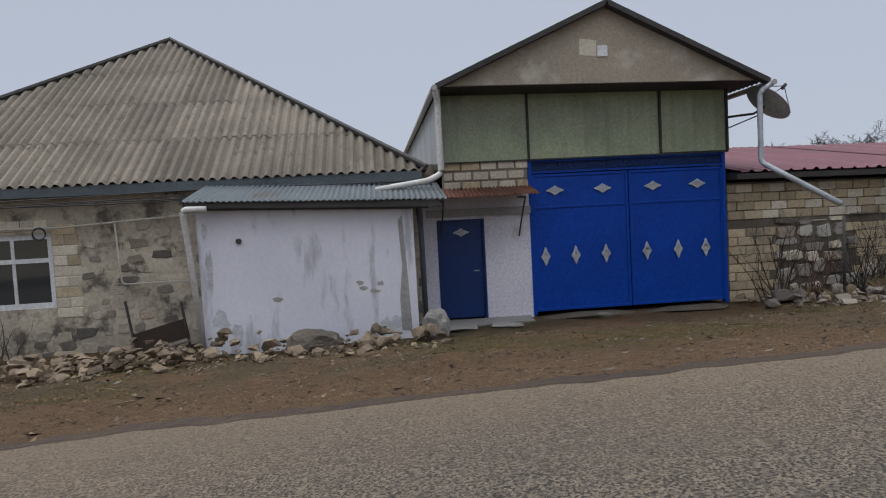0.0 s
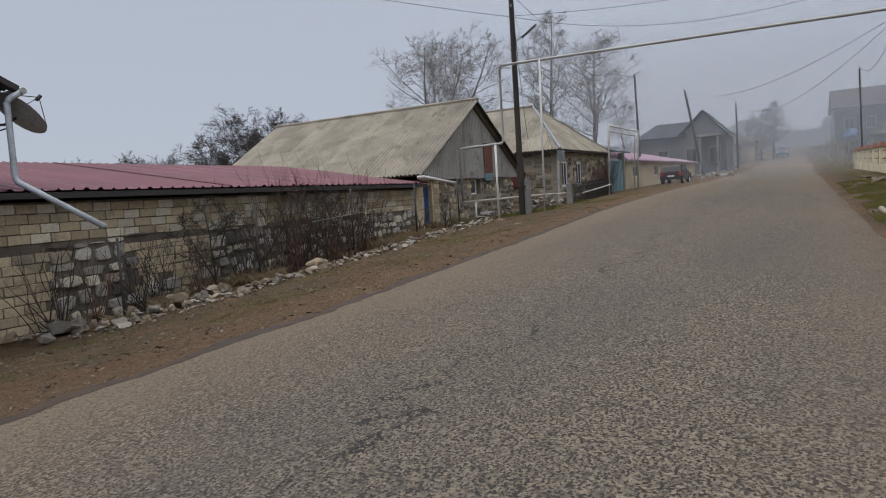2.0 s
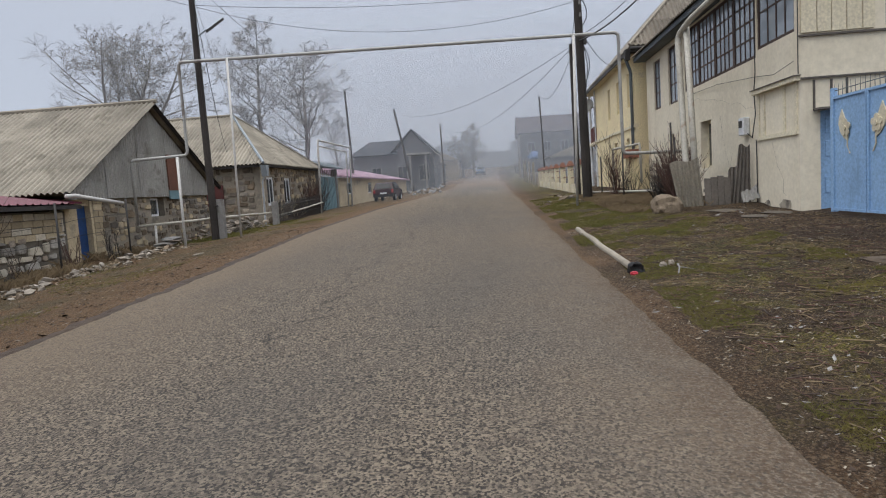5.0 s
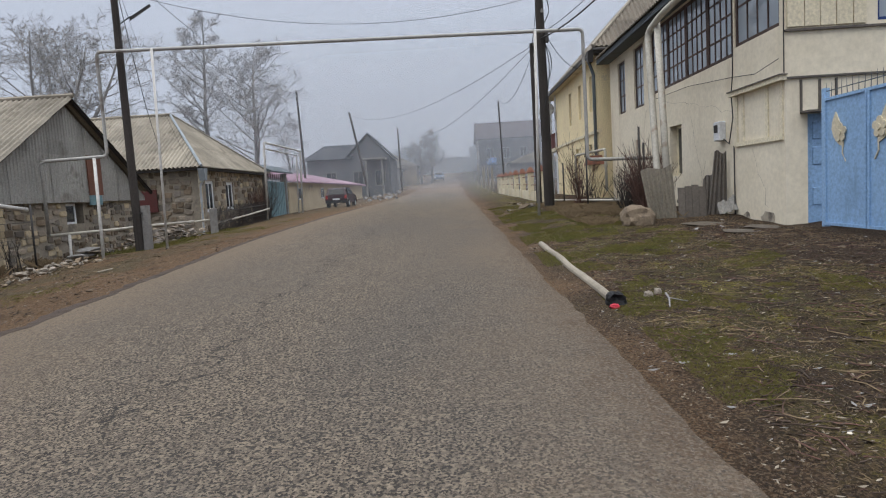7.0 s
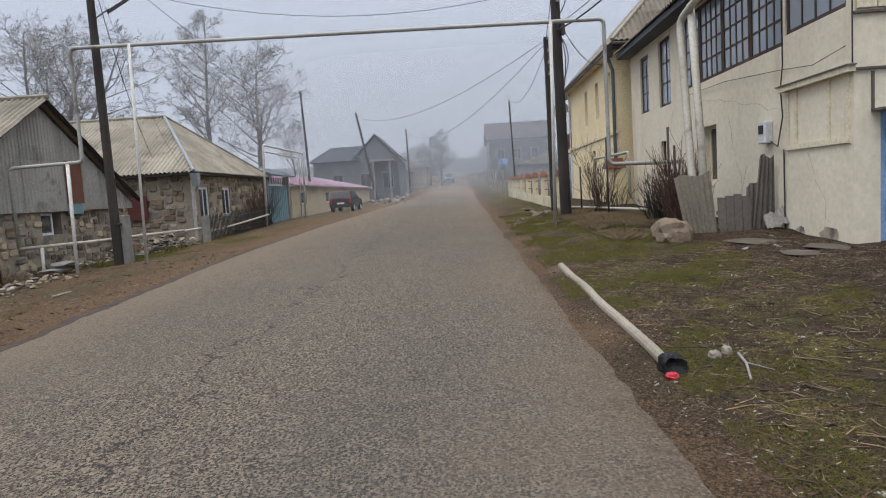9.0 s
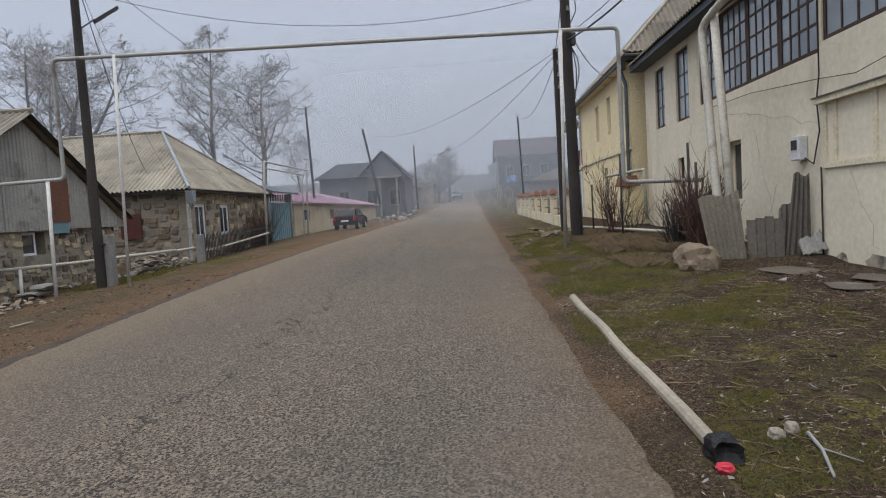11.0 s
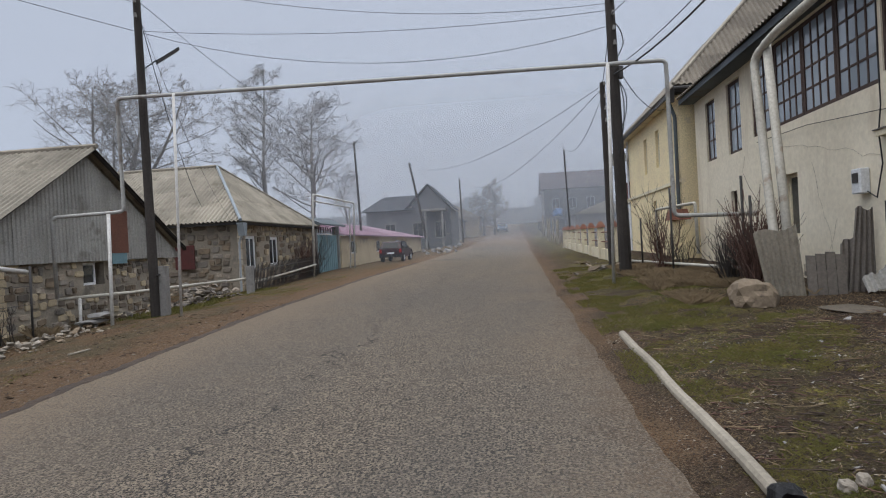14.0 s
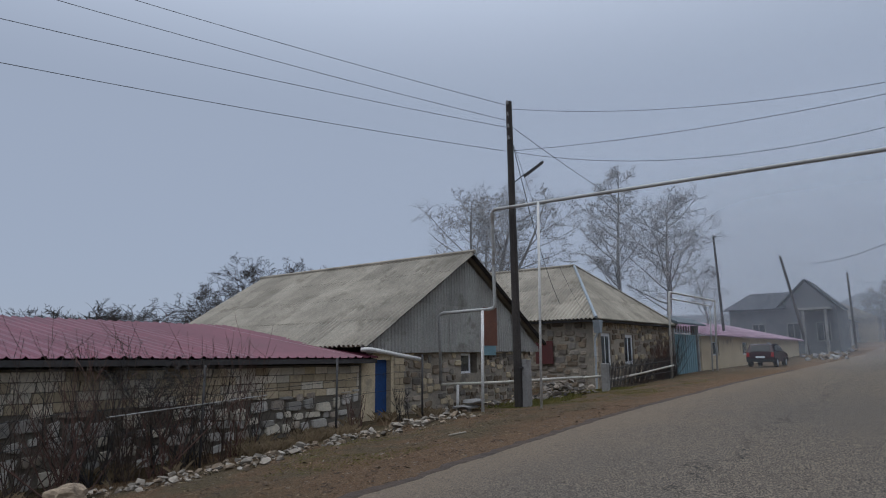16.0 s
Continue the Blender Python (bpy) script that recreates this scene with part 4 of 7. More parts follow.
# loft cladding
sheets(gh, "loft_panel", fibre, (1.46, 13.50, 2.77), (1, 0, 0), (0, 0, 1), 6.32, 1.55, 0.50, 0.010, 1.58, 1.6, n=5, seed=9, prof="box")
b = bm_new()
for x in (3.31, 6.25, 1.44, 7.78):
    box(b, x - 0.02, 13.42, 2.77, x + 0.02, 13.53, 4.2)
box(b, 1.42, 13.44, 2.74, 7.8, 13.56, 2.77)
part("loft_post", b, dark_trim, gh)
sheets(gh, "side_panel", galv, (1.38, 12.7, 2.62), (0, 1, 0), (0, 0, 1), 12.4, 1.55, 0.2, 0.012, 1.2, 1.6, n=2, seed=12, prof="box")
part("side_lining", box(bm_new(), 7.76, 13.5, 2.78, 7.80, 25, 4.2), grey_cladding, gh)
# gable and roof
PK, GL, GR, GY = V((4.74, 12.5, 5.72)), 1.40, 7.92, 12.56
b = bm_new()
prism(b, [(GL, GY, 4.19), (GR, GY, 4.12), (GR, GY, 4.18), (PK.x, GY, PK.z - 0.05), (GL, GY, 4.25)], (0, 0.08, 0))
part("gable_wall", b, gable_plaster, gh, "weathered buff plastered gable")
part("soffit", hexa(bm_new(), [(GL, GY + 0.08, 4.17), (GR, GY + 0.08, 4.11), (GR, 13.6, 4.11), (GL, 13.6, 4.17), (GL, GY + 0.08, 4.21), (GR, GY + 0.08, 4.15), (GR, 13.6, 4.15), (GL, 13.6, 4.21)]), dark_trim, gh)
part("vent_cover", box(bm_new(), 4.57, GY - 0.03, 4.67, 4.78, GY - 0.002, 4.89, 0.008), frame_white, gh, "small square white vent cover")
part("plaster_patch", prism(bm_new(), [(4.2, GY - 0.001, 4.72), (4.55, GY - 0.001, 4.68), (4.56, GY - 0.001, 5.0), (4.22, GY - 0.001, 5.04)], (0, -0.004, 0)), pale_block, gh)
for sx, xe, ze in ((1, 1.28, 4.18), (-1, 8.12, 4.08)):
    dx, dz = PK.x - xe, PK.z - ze
    Ls = math.hypot(dx, dz)
    sheets(gh, "roof_sheet", dull_metal, (xe, 12.38, ze), (0, 1, 0), (dx, 0, dz), 13.0, Ls, 0.16, 0.02, 1.1, 1.8, n=3, seed=14)
    bb = bm_new()
    n_ = V((-dz, 0, dx)).normalized() if sx > 0 else V((dz, 0, -dx)).normalized()
    n_ = n_ if n_.z > 0 else -n_
    a0, a1 = V((xe, 12.36, ze)), V((PK.x, 12.36, PK.z))
    hexa(bb, [a0 - n_ * 0.07, a1 - n_ * 0.07, a1 - n_ * 0.07 + V((0, 0.2, 0)), a0 - n_ * 0.07 + V((0, 0.2, 0)), a0 + n_ * 0.03, a1 + n_ * 0.03, a1 + n_ * 0.03 + V((0, 0.2, 0)), a0 + n_ * 0.03 + V((0, 0.2, 0))])
    part("verge_board", bb, dark_trim, gh)
    part("gutter", tube(bm_new(), [(xe - sx * 0.04, 12.3, ze - 0.06), (xe - sx * 0.04, 25, ze - 0.06)], 0.06, 8), pipe_grey, gh)
# pipes and dish at the corners
pipe("downpipe", [(1.26, 12.4, 4.1), (1.32, 12.62, 3.9), (1.33, 12.7, 2.5), (1.05, 12.5, 2.36), (0.02, 12.35, 2.22)], 0.06, pipe_white, "white downpipe with a long spout at the loft corner", rr=0.1)
pipe("downpipe", [(8.14, 12.36, 4.0), (7.93, 12.45, 3.85), (7.90, 12.42, 2.42), (8.70, 11.2, 1.50)], 0.055, galv, "galvanised downpipe with a long slanting spout", rr=0.1)
pipe("downpipe", [(0.80, 12.2, 1.95), (0.86, 12.6, 1.5), (0.88, 12.7, -0.6)], 0.055, dull_metal, "dull metal downpipe between shed and door", rr=0.1)
sd = root("satellite_dish", (8.3, 12.9, 3.4), "grey satellite dish on a wall bracket", "satellite dish")
b = bm_new()
cdir = V((0.70, 0.0, 0.72)).normalized()
sx_, sy_ = cdir.cross(V((0, 0, 1))).normalized(), None
sy_ = cdir.cross(sx_)
ctr = V((8.22, 12.75, 3.60))
rings = []
for r in range(6):
    rr = 0.5 * r / 5
    rings.append([b.verts.new(ctr + sx_ * rr * math.cos(t / 14 * math.pi) + sy_ * rr * math.sin(t / 14 * math.pi) + cdir * 0.11 * (r / 5) ** 2) for t in range(28)] if r else [b.verts.new(ctr)])
for t in range(28):
    b.faces.new((rings[0][0], rings[1][t], rings[1][(t + 1) % 28]))
    for r in range(1, 5):
        b.faces.new((rings[r][t], rings[r + 1][t], rings[r + 1][(t + 1) % 28], rings[r][(t + 1) % 28]))
bmesh.ops.solidify(b, geom=b.faces[:], thickness=0.012)
part("reflector", b, grey_cladding, sd)
b = bm_new()
tip = ctr + cdir * 0.50 + V((0.1, 0, 0.05))
for t in (4, 14, 24):
    tube(b, [ctr + sx_ * 0.5 * math.cos(t / 14 * math.pi) + sy_ * 0.5 * math.sin(t / 14 * math.pi) + cdir * 0.11, tip], 0.009, 4)
tube(b, [tip - cdir * 0.08, tip + cdir * 0.05], 0.035, 8)
part("feed_horn", b, dark_trim, sd)
part("bracket", tube(tube(tube(bm_new(), [(7.8, 13.5, 3.50), (8.1, 12.95, 3.48), ctr - cdir * 0.01], 0.025, 6), [(7.8, 13.5, 3.25), (8.22, 12.95, 3.45)], 0.014, 5), [(8.2, 12.95, 3.15), (8.2, 12.95, 3.75)], 0.022, 6), dark_trim, sd)

# ---- courtyard wall and its red roof ----
wz = lambda u: lerp_table(WALL_Z, u)
cw = root("courtyard_wall", (15.5, 13.7, -0.2), "long courtyard wall of limestone blocks over rubble stone", "wall")
b = bm_new()
hexa(b, [(7.82, 13.7, -1.0), (23.6, 13.7, -0.2), (23.6, 14.05, -0.2), (7.82, 14.05, -1.0), (7.82, 13.7, 2.06), (23.6, 13.7, 1.92), (23.6, 14.05, 1.92), (7.82, 14.05, 2.06)])
# core colour carries the joint shadows of the stonework in front
part("core", b, shaded_joint, cw)
ly = root("outbuilding", (15, 17, 0), "low outbuilding under a dark red ribbed metal roof", "outbuilding")
sheets(ly, "roof_sheet", red_metal, (7.86, 13.22, 2.26), (15.9, 0, -0.16), (0, 7.9, 1.22), 16.0, 8.0, 0.30, 0.046, 1.15, 8.0, n=6, seed=31, prof="box")
# added dark board stands in for the shaded gap below the roof edge
b = bm_new()
hexa(b, [(7.86, 13.24, 2.12), (23.8, 13.24, 1.96), (23.8, 13.68, 1.96), (7.86, 13.68, 2.12), (7.86, 13.24, 2.24), (23.8, 13.24, 2.08), (23.8, 13.68, 2.14), (7.86, 13.68, 2.30)])
part("eaves_board", b, dark_trim, ly, "dark board in place of the shade under the eaves")
b = bm_new()
prism(b, [(23.5, 14.1, 0), (23.5, 21, 0), (23.5, 21, 3.2), (23.5, 14.1, 2.1)], (0.2, 0, 0))
prism(b, [(7.9, 14.1, -1), (7.9, 21, -1), (7.9, 21, 3.35), (7.9, 14.1, 2.25)], (0.2, 0, 0))
box(b, 8.1, 20.8, -1, 23.5, 21, 3.2)
part("wall", b, mortar, ly)

# ---- barn ----
bn = root("barn", (28.9, 13.7, 0.3), "gabled barn with a corrugated asbestos roof and grey cladding", "barn")
BX0, BX1, BP, BE0, BE1 = 25.1, 33.7, V((28.95, 13.4, 5.88)), (23.3, 2.45), (34.3, 2.62)
b = bm_new()
holed(b, "y", 13.75, 0.4, BX0, BX1, -0.4, 2.3, [(28.72, 29.75, 1.5, 2.22)])
part("wall", b, mortar, bn)
b = bm_new()
box(b, BX0, 14.15, -0.4, BX0 + 0.4, 26, 2.45)
box(b, BX1 - 0.4, 14.15, -0.4, BX1, 26, 2.6)
box(b, BX0 + 0.4, 25.6, -0.4, BX1 - 0.4, 26, 2.5)
part("back_wall", b, mortar, bn)
stones(bn, "y", 13.75, BX0, BX1, lambda u: 0.1, lambda u: 2.28, [field_stone, rubble_stone, limestone, dark_stone], 41, 0.34, 0.06, rough=0.72, keep=lambda u, z: not (28.55 < u < 29.95 and 1.35 < z < 2.4) and not (u < 25.6))
blocks(bn, "y", 13.75, BX0, BX0 + 0.55, 0.2, 10, [limestone], 43, 0.5, 0.21)
window(bn, "y", 13.82, 28.72, 29.4, 1.5, 2.22, frame_white, glass, 1, 1, 0.08, 0.1)
sheets(bn, "cladding_sheet", grey_cladding, (23.7, 13.62, 2.26), (1, 0, 0), (0, 0, 1), 10.4, 3.7, 0.16, 0.030, 1.05, 1.75, n=5, prof="box", seed=44,
       hi=lambda s: min((23.7 + s - 23.3) * (BP.z - BE0[1]) / (BP.x - BE0[0]), (34.3 - 23.7 - s) * (BP.z - BE1[1]) / (BE1[0] - BP.x)) + 0.12)
part("rusty_shutter", box(bm_new(), 29.95, 13.54, 2.5, 30.85, 13.60, 3.95), rust_metal, bn, "rust-brown sheet over a loft opening")
part("lower_patch", box(bm_new(), 29.95, 13.55, 2.14, 30.75, 13.60, 2.5), teal_paint, bn)
for (xe, ze), sx in ((BE0, 1), (BE1, -1)):
    dx, dz = BP.x - xe, BP.z - ze
    Ls = math.hypot(dx, dz)
    sheets(bn, "roof_sheet", pale_asbestos, (xe, 13.25, ze), (0, 1, 0), (dx, 0, dz), 12.6, Ls, 0.20, 0.042, 1.1, 1.7, n=6, seed=45 + sx)
    bb = bm_new()
    a0, a1 = V((xe, 13.3, ze - 0.10)), V((BP.x, 13.3, BP.z - 0.10))
    hexa(bb, [a0, a1, a1 + V((0, 0.12, 0)), a0 + V((0, 0.12, 0)), a0 + V((0, 0, 0.11)), a1 + V((0, 0, 0.11)), a1 + V((0, 0.12, 0.11)), a0 + V((0, 0.12, 0.11))])
    part("verge_board", bb, dark_trim, bn)
part("attic_back", prism(bm_new(), [(23.4, 25.7, 2.5), (34.2, 25.7, 2.6), (BP.x, 25.7, BP.z - 0.05)], (0, 0.1, 0)), dark_trim, bn)
part("ridge_cap", tube(bm_new(), [(BP.x, 13.2, BP.z + 0.05), (BP.x, 25.9, BP.z + 0.05)], 0.08, 6), pale_asbestos, bn)
dr = part("door", box(bm_new(), 24.2, 13.95, 0.2, 24.98, 14.0, 2.05), barn_blue, bn, "dark blue plank door in a recess")
b = bm_new()
box(b, 23.62, 13.7, -0.2, 24.2, 14.05, 2.2)
box(b, 24.98, 13.75, -0.2, BX0, 14.1, 2.2)
box(b, 24.2, 13.8, 2.05, 24.98, 14.1, 2.3)
part("door_jamb", b, limestone, bn)
pipe("downpipe", [(23.2, 13.3, 2.35), (23.5, 13.2, 2.36), (25.15, 12.7, 2.05)], 0.065, pipe_white, "white spout pipe over the barn door", rr=0.05)

# ---- house with hipped roof beyond the barn ----
hh = root("stone_cottage", (41.7, 12.2, 0.6), "stone cottage with a hipped corrugated asbestos roof", "house")
HX0, HX1, HY = 36.75, 46.9, 12.25
b = bm_new()
holed(b, "y", HY, 0.45, HX0, HX1, 0.0, 3.7, [(37.6, 38.7, 1.55, 3.08), (40.35, 41.5, 1.6, 3.05)])
part("wall", b, mortar, hh)
part("side_wall", box(bm_new(), HX0, HY + 0.45, 0.0, HX0 + 0.45, 24, 3.7), mortar, hh)
b = bm_new()
box(b, HX1 - 0.45, HY + 0.45, 0, HX1, 24, 3.7)
box(b, HX0 + 0.45, 23.5, 0, HX1 - 0.45, 24, 3.7)
part("back_wall", b, mud_mortar, hh)
hkeep = lambda u, z: not (37.45 < u < 38.85 and 1.4 < z < 3.2) and not (40.2 < u < 41.65 and 1.45 < z < 3.2)
stones(hh, "y", HY, HX0 + 0.3, HX1, lambda u: 0.5, lambda u: 3.6, [field_stone, rubble_stone, limestone], 51, 0.42, 0.06, keep=hkeep, limit=150, rough=0.74)
stones(hh, "x", HX0, HY + 0.3, 20, lambda u: 0.4, lambda u: 3.6, [field_stone, rubble_stone, field_stone, dark_stone], 52, 0.42, 0.06, limit=150, rough=0.74)
blocks(hh, "y", HY, HX0, HX0 + 0.4, 0.6, 13, [pale_block, limestone], 53, 0.4, 0.235, depth=0.03)
for u0, u1, z0, z1 in ((37.6, 38.7, 1.55, 3.08), (40.35, 41.5, 1.6, 3.05)):
    window(hh, "y", HY + 0.06, u0, u1, z0, z1, frame_white, glass, 2, 1, 0.14, 0.1)
HA, HE = V((41.7, 15.4, 6.85)), 3.68
e0, e1, ey = 36.3, 47.3, 11.85
L1 = math.hypot(HA.y - ey, HA.z - HE)
sheets(hh, "roof_sheet", pale_asbestos, (e0, ey, HE), (1, 0, 0), (0, HA.y - ey, HA.z - HE), e1 - e0, L1, 0.2, 0.042, 1.1, 1.75,
       hi=lambda s: L1 * min(s / (HA.x - e0), (e1 - e0 - s) / (e1 - HA.x)), n=6, seed=54)
L2 = math.hypot(HA.x - e0, HA.z - HE)
sheets(hh, "roof_sheet", pale_asbestos, (e0, ey, HE), (0, 1, 0), (HA.x - e0, 0, HA.z - HE), 12.4, L2, 0.2, 0.042, 1.1, 1.75,
       hi=lambda s: L2 * min(1, s / (HA.y - ey)), n=6, seed=55)
part("attic_back", prism(bm_new(), [(e0, 24.1, HE), (e1, 24.1, HE), (HA.x, 24.1, HA.z - 0.03)], (0, 0.1, 0)), dark_trim, hh)
part("roof_slope", prism(bm_new(), [(e1, ey, HE), (e1, 24.3, HE), (HA.x, 24.3, HA.z), tuple(HA)], (0, 0, 0.03)), pale_asbestos, hh)
b = bm_new()
tube(b, [(e0, ey, HE + 0.06), HA + V((0, 0, 0.04))], 0.075, 6)
part("hip_flashing", b, flashing, hh, "bluish galvanised hip flashing")
b = bm_new()
tube(b, [HA + V((0, 0, 0.06)), (e1, ey, HE + 0.06)], 0.07, 6)
tube(b, [HA + V((0, 0, 0.06)), (HA.x, 24.3, HA.z + 0.06)], 0.08, 6)
part("ridge_cap", b, pale_asbestos, hh)
b = bm_new()
box(b, e0 + 0.1, ey + 0.08, HE - 0.12, e1 - 0.1, HY, HE - 0.04)
box(b, e0 + 0.08, ey + 0.4, HE - 0.12, HX0, 24, HE - 0.04)
part("eaves_board", b, dark_trim, hh)
hp_ = part("rain_hopper", prism(bm_new(), [(36.3, 11.75, 3.62), (36.75, 11.75, 3.62), (36.62, 11.75, 3.05), (36.46, 11.75, 3.05)], (0, 0.3, 0)), flashing, hh, "ornate galvanised rainwater hopper")
part("downpipe", tube(bm_new(), bend([(36.54, 11.9, 3.1), (36.6, 12.1, 2.8), (36.68, 12.15, 0.6)]), 0.05, 8), galv, hh)
part("rusty_shutter", box(bm_new(), HX0 - 0.16, 14.2, 1.7, HX0 - 0.11, 15.1, 2.75), red_paint, hh, "faded red iron shutter")


# ---- two-storey house on the south side ----
th = root("two_storey_house", (26.5, -6.35, 0.9), "cream plastered two-storey house with a long wooden window band", "house")
FY, TX0, TX1, TB = -6.35, 19.5, 33.3, -14.5
holes = [(31.05, 32.05, 4.45, 6.38), (28.75, 29.9, 4.4, 6.48), (21.85, 27.85, 4.6, 6.6), (29.35, 29.9, 2.2, 3.32), (25.3, 26.3, 1.95, 3.42)]
b = bm_new()
holed(b, "y", FY - 0.4, 0.4, 21.75, TX1, 0.3, 6.9, holes)
part("wall", b, pale_plaster, th, "cream plaster with cracks and damp patches")
b = bm_new()
holed(b, "y", FY - 0.4, 0.43, TX0, 21.75, 0.3, 6.9, [(19.7, 21.7, 4.75, 6.5)])
part("bay_wall", b, pale_plaster, th)
part("end_wall", holed(bm_new(), "x", TX0, 0.4, TB, FY - 0.4, 0.3, 6.9, [(-9.3, -8.1, 4.7, 6.3), (-7.75, -6.75, 0.3, 3.0)]), pale_plaster, th)
part("back_wall", box(box(bm_new(), TX0 + 0.4, TB, 0.3, TX1, TB + 0.4, 6.9), TX1 - 0.4, TB + 0.4, 0.3, TX1, FY - 0.4, 6.9), pale_plaster, th)
window(th, "y", FY - 0.06, 31.05, 32.05, 4.45, 6.38, dark_wood, sky_toned_glass, 2, 3, 0.09, -0.1)
window(th, "y", FY - 0.06, 28.75, 29.9, 4.4, 6.48, dark_wood, sky_toned_glass, 2, 3, 0.09, -0.1)
for k in range(4):
    a = 21.87 + k * 1.495
    window(th, "y", FY - 0.02, a, a + 1.485, 4.6, 6.6, dark_wood, sky_toned_glass, 4, 4, 0.085, -0.12)
window(th, "y", FY + 0.0, 19.7, 21.7, 4.75, 6.5, dark_wood, sky_toned_glass, 4, 2, 0.08, -0.12)
window(th, "y", FY - 0.1, 29.35, 29.9, 2.2, 3.32, brown_wood, glass, 1, 2, 0.06, -0.1)
window(th, "y", FY - 0.22, 25.3, 26.3, 1.95, 3.42, cream_board, glass, 2, 1, 0.07, -0.1)
window(th, "x", TX0 + 0.06, -9.3, -8.1, 4.7, 6.3, dark_and_shaded_blue, sky_toned_glass, 2, 1, 0.07, 0.1)
part("meter_box", box(bm_new(), 22.3, FY, 2.72, 22.62, FY + 0.18, 3.18, 0.02), frame_white, th, "white electricity meter box")
part("meter_dial", box(bm_new(), 22.36, FY + 0.18, 2.92, 22.56, FY + 0.195, 3.1), dark_trim, th)
# ledges, boards and the boarded panel of the bay
b = bm_new()
box(b, TX0 - 0.06, FY + 0.03, 3.66, 21.8, FY + 0.16, 3.76)
part("ledge", b, cream_board, th)
part("drip_board", box(bm_new(), TX0 - 0.1, FY + 0.03, 3.76, 21.82, FY + 0.19, 3.78), grey_wood, th)
b = bm_new()
for u in (19.62, 20.2, 21.3, 21.62):
    box(b, u - 0.05, FY + 0.031, 2.62, u + 0.05, FY + 0.06, 3.66)
box(b, 19.57, FY + 0.031, 2.52, 21.7, FY + 0.075, 2.62)
part("panel_batten", b, cream_board, th)
b = bm_new()
for z in (3.68, 4.58):
    box(b, TX0 - 0.05, TB, z, TX0, FY + 0.04, z + 0.04)
part("string_board", b, grey_wood, th)
rn = random.Random(8)
y = -14.4
while y < -6.5:
    w = rn.uniform(0.22, 0.34)
    if not (-9.4 < y < -7.9):
        part("cladding_board", box(bm_new(), TX0 - 0.035 - rn.uniform(0, 0.015), y, 4.66, TX0 - 0.004, y + w - 0.02, 6.85), cream_board, th)
    y += w
b = bm_new()
for yy in (-6.62, -6.98, -7.3):
    box(b, TX0 - 0.03, yy - 0.02, 3.0, TX0, yy + 0.02, 3.65)
box(b, TX0 - 0.32, -7.9, 3.0, TX0, -6.6, 3.04)
part("door_canopy", b, grey_wood, th)
dd = part("door", box(bm_new(), TX0 + 0.12, -7.75, 0.75, TX0 + 0.17, -6.75, 3.0), sky_blue, th, "flaking blue wooden door")
for z in (1.2, 2.0, 2.5):
    part("door_panel", box(bm_new(), TX0 + 0.095, -7.6, z, TX0 + 0.119, -6.9, z + 0.35, 0.01), sky_blue, dd)
part("cable", tube(bm_new(), [(21.78, FY + 0.05, 6.8), (21.80, FY + 0.05, 5.2), (21.76, FY + 0.06, 4.2), (21.86, FY + 0.06, 3.75), (21.78, FY + 0.06, 3.2), (22.0, FY + 0.06, 2.62), (22.3, FY + 0.06, 2.75)], 0.014, 5), wire_mat, th, "dark cable down the wall to the meter")
part("cable", tube(bm_new(), [(27.5, FY + 0.05, 4.42), (24.6, FY + 0.05, 4.36), (21.8, FY + 0.05, 4.12), (20.6, FY + 0.1, 3.98), (19.6, FY + 0.1, 4.1)], 0.007, 4), wire_mat, th)
part("iron_bar", tube(bm_new(), [(21.74, FY + 0.06, 0.7), (21.75, FY + 0.06, 2.55)], 0.018, 6), dark_trim, th, "dark iron bar at the bay edge")
part("corner_cable", tube(bm_new(), [(TX0 - 0.03, FY + 0.06, 6.8), (TX0 - 0.02, FY + 0.06, 4.6), (TX0 - 0.02, FY + 0.06, 3.8)], 0.012, 6), wire_mat, th)
for k, (u, z, w, h) in enumerate(((20.2, 0.95, 0.8, 0.35), (21.2, 0.9, 0.5, 0.28), (23.2, 1.3, 0.4, 0.5), (25.0, 1.2, 0.6, 0.4))):
    rr = random.Random(300 + k)
    off_ = 0.031 if u < 21.75 else 0.001
    part("bare_patch", prism(bm_new(), [(u + w * 0.5 * rr.uniform(0.6, 1.1) * math.cos(a * 0.57), FY + off_, z + h * rr.uniform(0.6, 1.1) * 0.5 * math.sin(a * 0.57)) for a in range(11)], (0, 0.004, 0)), old_plaster, th, "patch where the plaster has fallen")
# roof
b = bm_new()
box(b, TX0 - 0.5, FY, 6.66, TX1 + 0.1, FY + 0.48, 6.72)
box(b, TX0 - 0.5, FY + 0.44, 6.66, TX1 + 0.1, FY + 0.50, 6.84)
part("eaves_board", b, dull_metal, th, "blue-grey eaves board")
RZ, RY = 9.6, (FY + TB) / 2
Lr = math.hypot(FY + 0.60 - RY, RZ - 6.84)
sheets(th, "roof_sheet", asbestos, (TX0 - 0.5, FY + 0.60, 6.84), (1, 0, 0), (0, RY - FY - 0.60, RZ - 6.84), TX1 - TX0 + 0.5, Lr, 0.2, 0.03, 1.2, 1.75, n=6, seed=61)
part("roof_slope", prism(bm_new(), [(TX0 - 0.5, TB - 0.5, 7.05), (TX1, TB - 0.5, 7.05), (TX1, RY, RZ), (TX0 - 0.5, RY, RZ)], (0, 0, 0.03)), asbestos, th)
b = bm_new()
prism(b, [(TX0 + 0.05, FY, 6.9), (TX0 + 0.05, TB, 6.9), (TX0 + 0.05, RY, RZ - 0.1)], (0.2, 0, 0))
part("gable_wall", b, grey_wood, th)
b = bm_new()
